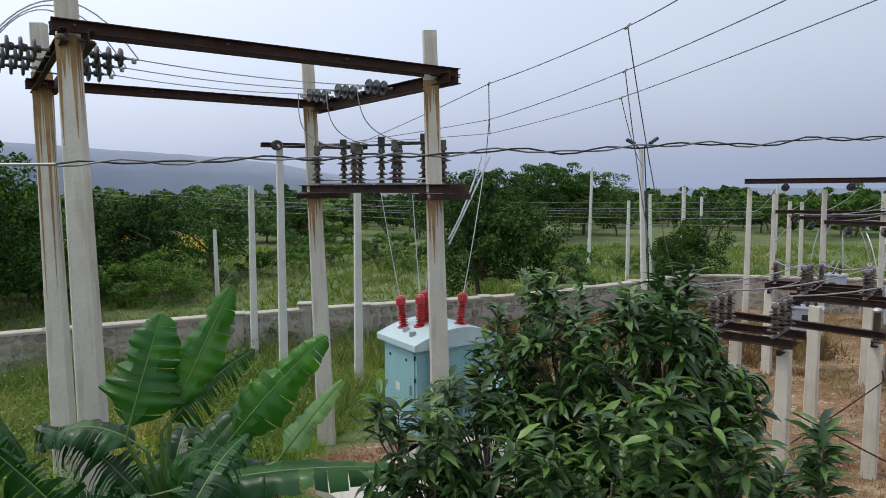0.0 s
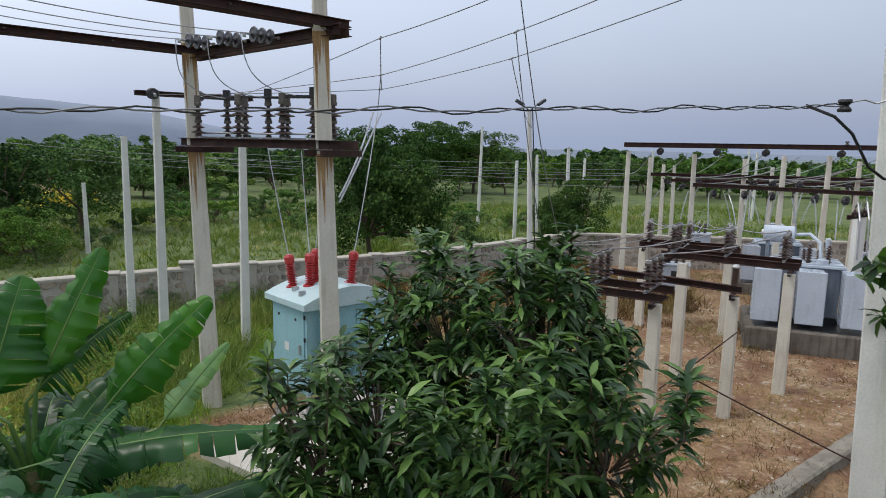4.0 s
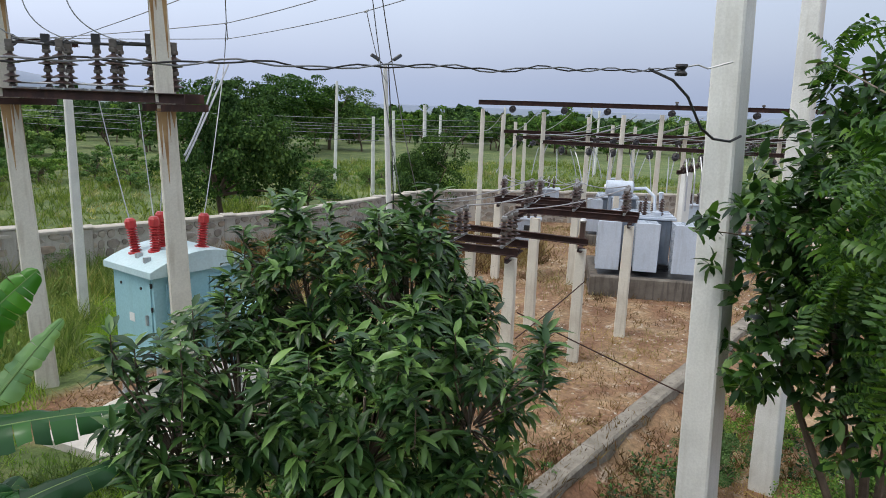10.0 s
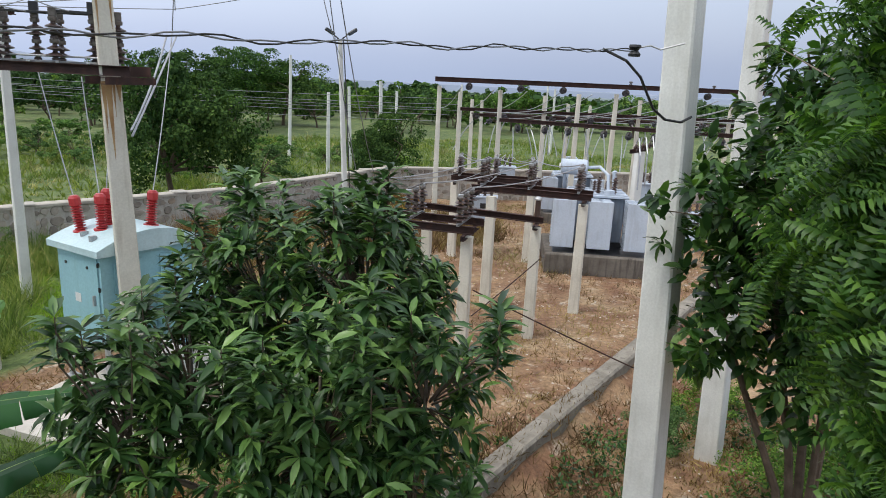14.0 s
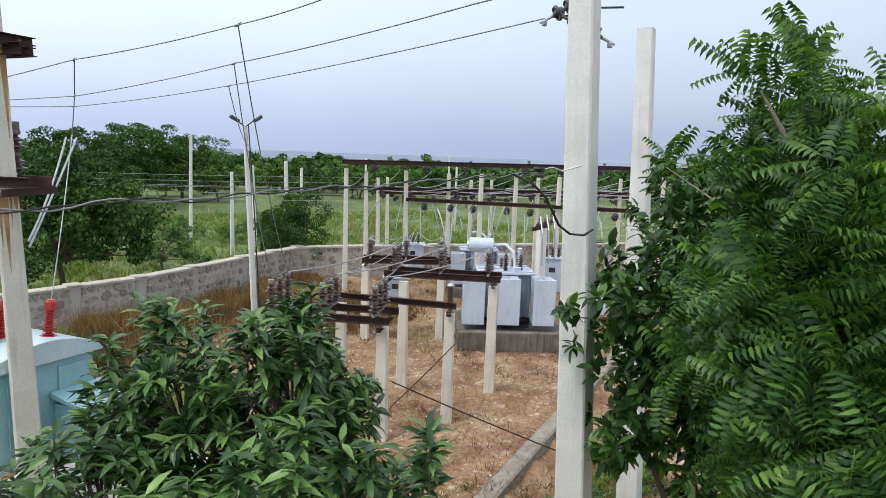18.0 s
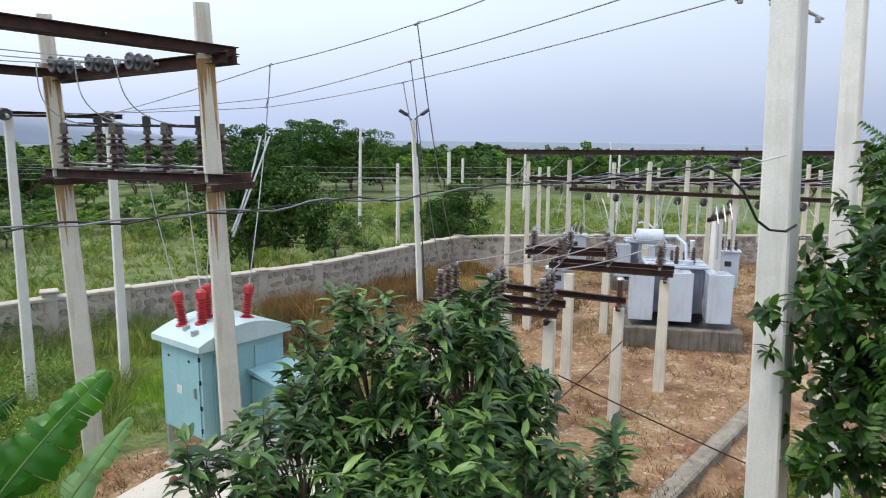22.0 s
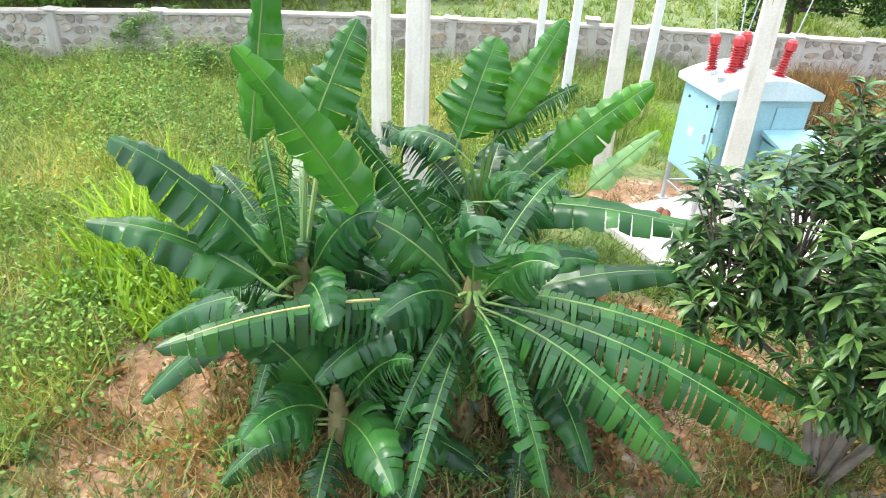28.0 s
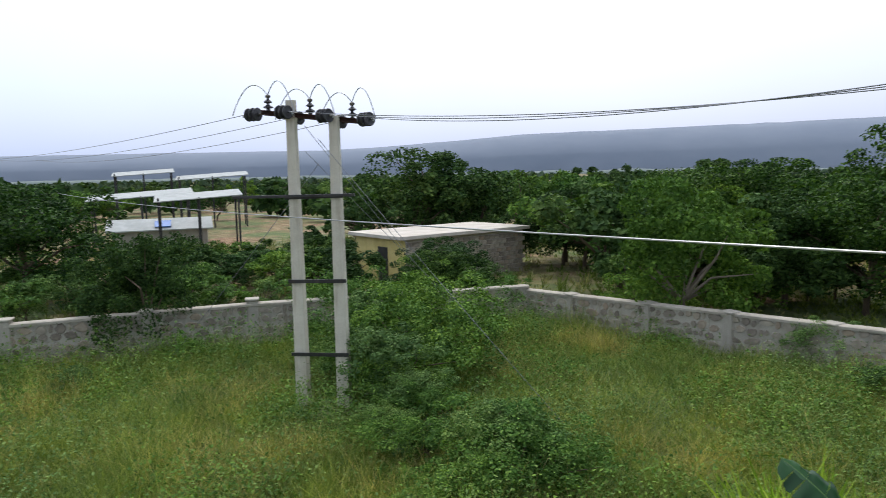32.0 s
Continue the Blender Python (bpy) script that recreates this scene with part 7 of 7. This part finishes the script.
def banana_leaf(parent, base, tip, lift, width, facing, torn, seed, mat=None, curl=0.08, rib=None):
    """An arched blade with a raised rib; a torn one is split into hanging strips."""
    rg = random.Random(seed)
    a, t = Vector(base), Vector(tip)
    mid = a.lerp(t, 0.5) + Vector((0, 0, lift))
    n = 44
    cl = [a * (1 - s) ** 2 + mid * 2 * s * (1 - s) + t * s * s for s in [i / n for i in range(n + 1)]]
    hint = Vector(facing)
    m = Mesh()
    start = 0.10
    drop = [0.0, 0.0]
    for sg in (-1, 1):
        k = 1
        pts = []
        for i in range(n + 1):
            s = i / n
            d = (cl[min(i + 1, n)] - cl[max(i - 1, 0)]).normalized()
            side = d.cross(hint).normalized()
            nrm = side.cross(d).normalized()
            u = max((s - start) / (1 - start), 0.0)
            w = width * (min(u / 0.16, 1.0) ** 0.7) * (max(1 - u, 0.0) ** 0.42) * (1 - 0.12 * u)
            wav = 1 + 0.04 * math.sin(i * 0.9 + seed) + rg.uniform(-0.03, 0.03)
            pts.append((cl[i], side * sg, nrm, d, w * wav))
        i = 0
        while i < n:
            j = min(i + (rg.choice((1, 1, 2)) if torn > 0.5 else rg.choice((2, 3, 5, 8)) if torn > 0.1 else n), n)
            hang = rg.uniform(0.2, 1.0) * torn
            gap = 0.14 * torn if torn > 0.5 else 0.22 * torn
            vs, fs = [], []
            cols = (0.0, 0.35, 0.7, 1.0)
            sub = max(j - i, 1)
            for q in range(sub + 1):
                c, sd, nr, d, w = pts[i + q]
                for cc in cols:
                    ang = 0.55 - 0.95 * cc + curl * cc * (math.sin((i + q) * 0.34 + seed) * 1.5 + math.sin((i + q) * 1.3 + seed * 2) * 0.9)
                    edge = 0.0
                    if cc > 0.3 and q == sub and j < n:
                        edge = -gap * cc * w
                    p = c + sd * w * cc * math.cos(ang) + nr * (w * cc * math.sin(ang)) + d * (edge + 0.22 * w * cc)
                    p.z -= hang * w * cc * cc * 0.95
                    if hang > 0.35:
                        p -= sd * w * cc * cc * hang * 0.4
                    vs.append(p)
            for q in range(sub):
                for c2 in range(3):
                    f = (q * 4 + c2, q * 4 + c2 + 1, (q + 1) * 4 + c2 + 1, (q + 1) * 4 + c2)
                    fs.append(f if sg > 0 else f[::-1])
            m.add(vs, fs)
            i = j
    leaf = part("leaf", m, mat or LEAF_BANANA, parent, "", True)
    part("midrib", Mesh().tube([p - Vector((0, 0, 0.004)) for p in cl[::2]], 0.026 if rib else 0.014, 6, 0.004), rib or BANANA_RIB, leaf, "pale yellow-green leaf rib")
    return leaf


def banana(name_label, stem, top, leaves, seed):
    b = thing("banana_plant", name_label, "banana plant", (0, 0, 0), "banana clump")
    s, t = Vector(stem), Vector(top)
    part("stem", Mesh().lathe(s, t - s, [(0.15, -0.2), (0.15, 0.1), (0.125, (t - s).length * 0.5), (0.095, (t - s).length), (0.05, (t - s).length + 0.25)], 14), BANANA_STEM, b, "sheathed banana stem", True)
    for i, (bx, by, bz, tx, ty, tz, lift, width, style) in enumerate(leaves):
        base = Vector((bx, by, bz))
        root = Vector((t.x, t.y, t.z + 0.05))
        part("petiole", Mesh().tube([root, root.lerp(base, 0.5) + Vector((0, 0, 0.05)), base], 0.03, 6, 0.02), BANANA_RIB, b)
        up = style % 2 == 1
        torn = 0.9 if style == 8 else 0.2 if style == 9 else (0.14, 0.9, 0.3)[style // 2 if style < 6 else 2]
        banana_leaf(b, base, (tx, ty, tz), lift, width * 1.5, (0.15, -1, 0.35) if up else (0.05, -0.25, 1), torn, seed + i, LEAF_BANANA_PALE if style == 7 else LEAF_BANANA_BACKLIT if up else None, 0.13 if up else 0.15, STRAW_RIB if style == 8 else None)
    for i in range(15):
        a = i * 2.4 + seed
        up = i < 8
        ln = (0.95 if up else 1.35) + 0.3 * math.sin(i * 1.7 + seed)
        p0 = t + Vector((math.cos(a) * 0.1, math.sin(a) * 0.1, 0.1 - 0.025 * i))
        p1 = p0 + Vector((math.cos(a) * ln, math.sin(a) * ln, 1.0 - 0.11 * i if up else 0.5 - 0.1 * i))
        banana_leaf(b, p0, p1, 0.4, 0.36 if up else 0.3, (0.1, -0.7, 0.8) if up else (0.05, -0.2, 1), (0.3, 0.9, 0.3)[i % 3] if up else (0.3, 0.9, 0.8)[i % 3], seed + 70 + i)
    for i in range(9):
        a = i * 0.7 + seed
        p0 = t - Vector((0, 0, 0.3 + 0.1 * i))
        p1 = p0 + Vector((math.cos(a) * 0.4, math.sin(a) * 0.4, -0.85))
        banana_leaf(b, p0, p1, 0.25, 0.2, (math.cos(a), math.sin(a), 0.6), 0.9, seed + 40 + i, LEAF_DRY)
    return b


# base place, tip place, arch, half width, style (odd: upright blade; 0-1 whole, 2-3 torn, 4-5 partly split)
LEAVES_S3 = [
    (-2.66, 6.3, 2.75, -2.12, 6.6, 4.02, 0.05, 0.2, 9),
    (-2.2, 6.4, 2.42, -1.18, 6.65, 3.52, 0.12, 0.21, 5),
    (-3.0, 6.1, 2.65, -2.74, 6.4, 3.8, 0.05, 0.3, 1),
    (-2.75, 6.3, 2.65, -1.9, 6.6, 3.4, 0.15, 0.18, 3),
    (-1.66, 6.4, 2.3, -1.03, 6.7, 3.04, 0.05, 0.11, 7),
    (-2.85, 6.2, 2.5, -4.0, 6.3, 2.5, 0.45, 0.2, 4),
    (-2.80, 5.94, 2.15, 0.0, 5.98, 2.38, 0.30, 0.20, 4),
]
banana("banana plant with upright young leaves at the back of the clump", (-2.75, 6.3, 0), (-2.74, 6.28, 1.75), LEAVES_S3, 51)
LEAVES_S2 = [
    (-2.98, 4.32, 2.5, -3.85, 3.75, 4.1, 0.1, 0.2, 1),
    (-4.28, 4.34, 2.93, -3.98, 4.4, 4.62, 0, 0.19, 1),
    (-4.01, 4.82, 2.93, -3.69, 5.28, 4.05, 0.1, 0.24, 5),
    (-3.70, 3.79, 2.31, -4.52, 3.14, 3.50, 0.3, 0.25, 4),
    (-3.57, 3.63, 2.18, -4.75, 2.97, 2.84, 0.35, 0.2, 4),
    (-4.06, 4.29, 3.19, -3.73, 4.02, 2.16, 0.25, 0.2, 3),
    (-4.04, 5.30, 3.26, -3.70, 5.72, 2.60, 0.35, 0.2, 4),
]
banana("banana plant with a tall broad bright green leaf", (-3.85, 4.4, 0), (-3.83, 4.38, 1.75), LEAVES_S2, 50)
LEAVES_S1 = [
    (-2.31, 4.81, 1.91, -3.39, 4.64, 3.27, 0.15, 0.24, 3),
    (-2.17, 4.75, 1.74, -0.45, 5.42, 2.25, 0.3, 0.18, 4),
    (-2.10, 4.68, 1.87, 0.79, 4.53, 1.31, 0.5, 0.24, 2),
    (-2.12, 4.57, 1.88, 0.01, 4.12, 1.09, 0.5, 0.26, 2),
    (-2.13, 4.56, 1.88, -1.11, 3.77, 0.76, 0.5, 0.22, 2),
    (-2.21, 4.53, 1.89, -2.52, 3.54, 0.82, 0.5, 0.2, 2),
    (-2.29, 4.61, 1.81, -4.04, 2.73, 2.06, 0.42, 0.24, 8),
    (-2.08, 4.79, 1.93, 0.77, 5.01, 1.49, 0.5, 0.24, 2),
    (-2.39, 4.46, 1.83, -3.14, 3.46, 1.49, 0.4, 0.22, 4),
]
banana("banana plant with arching torn leaves", (-2.27, 4.75, 0), (-2.25, 4.75, 1.85), LEAVES_S1, 49)

SUCKERS = (((-4.3, 4.9, 0), (-4.28, 4.88, 1.3), 57), ((-3.3, 5.5, 0), (-3.28, 5.48, 0.95), 52), ((-1.75, 5.45, 0), (-1.73, 5.42, 0.9), 53), ((-3.2, 3.95, 0), (-3.2, 3.9, 0.8), 54))
for stem, top, seed in SUCKERS:
    banana("low banana sucker within the clump", stem, top, [], seed)
bunch = thing("banana_bunch", "green bunch of young bananas hanging in the clump", "fruit", (-2.05, 4.45, 1.25))
part("stalk", Mesh().tube([(-0.1, 0.2, 0.55), (-0.02, 0.05, 0.5), (0, 0, 0.2), (0, 0, -0.35)], 0.025, 6), BANANA_RIB, bunch)
for r in range(5):
    for k in range(9):
        a = k * 0.7 + r
        p = Vector((math.cos(a) * 0.07, math.sin(a) * 0.07, 0.2 - r * 0.1))
        part("banana", Mesh().tube([p, p + Vector((math.cos(a) * 0.07, math.sin(a) * 0.07, -0.01)), p + Vector((math.cos(a) * 0.1, math.sin(a) * 0.1, 0.07))], 0.02, 6, 0.012), BANANA_RIB, bunch, "", True)
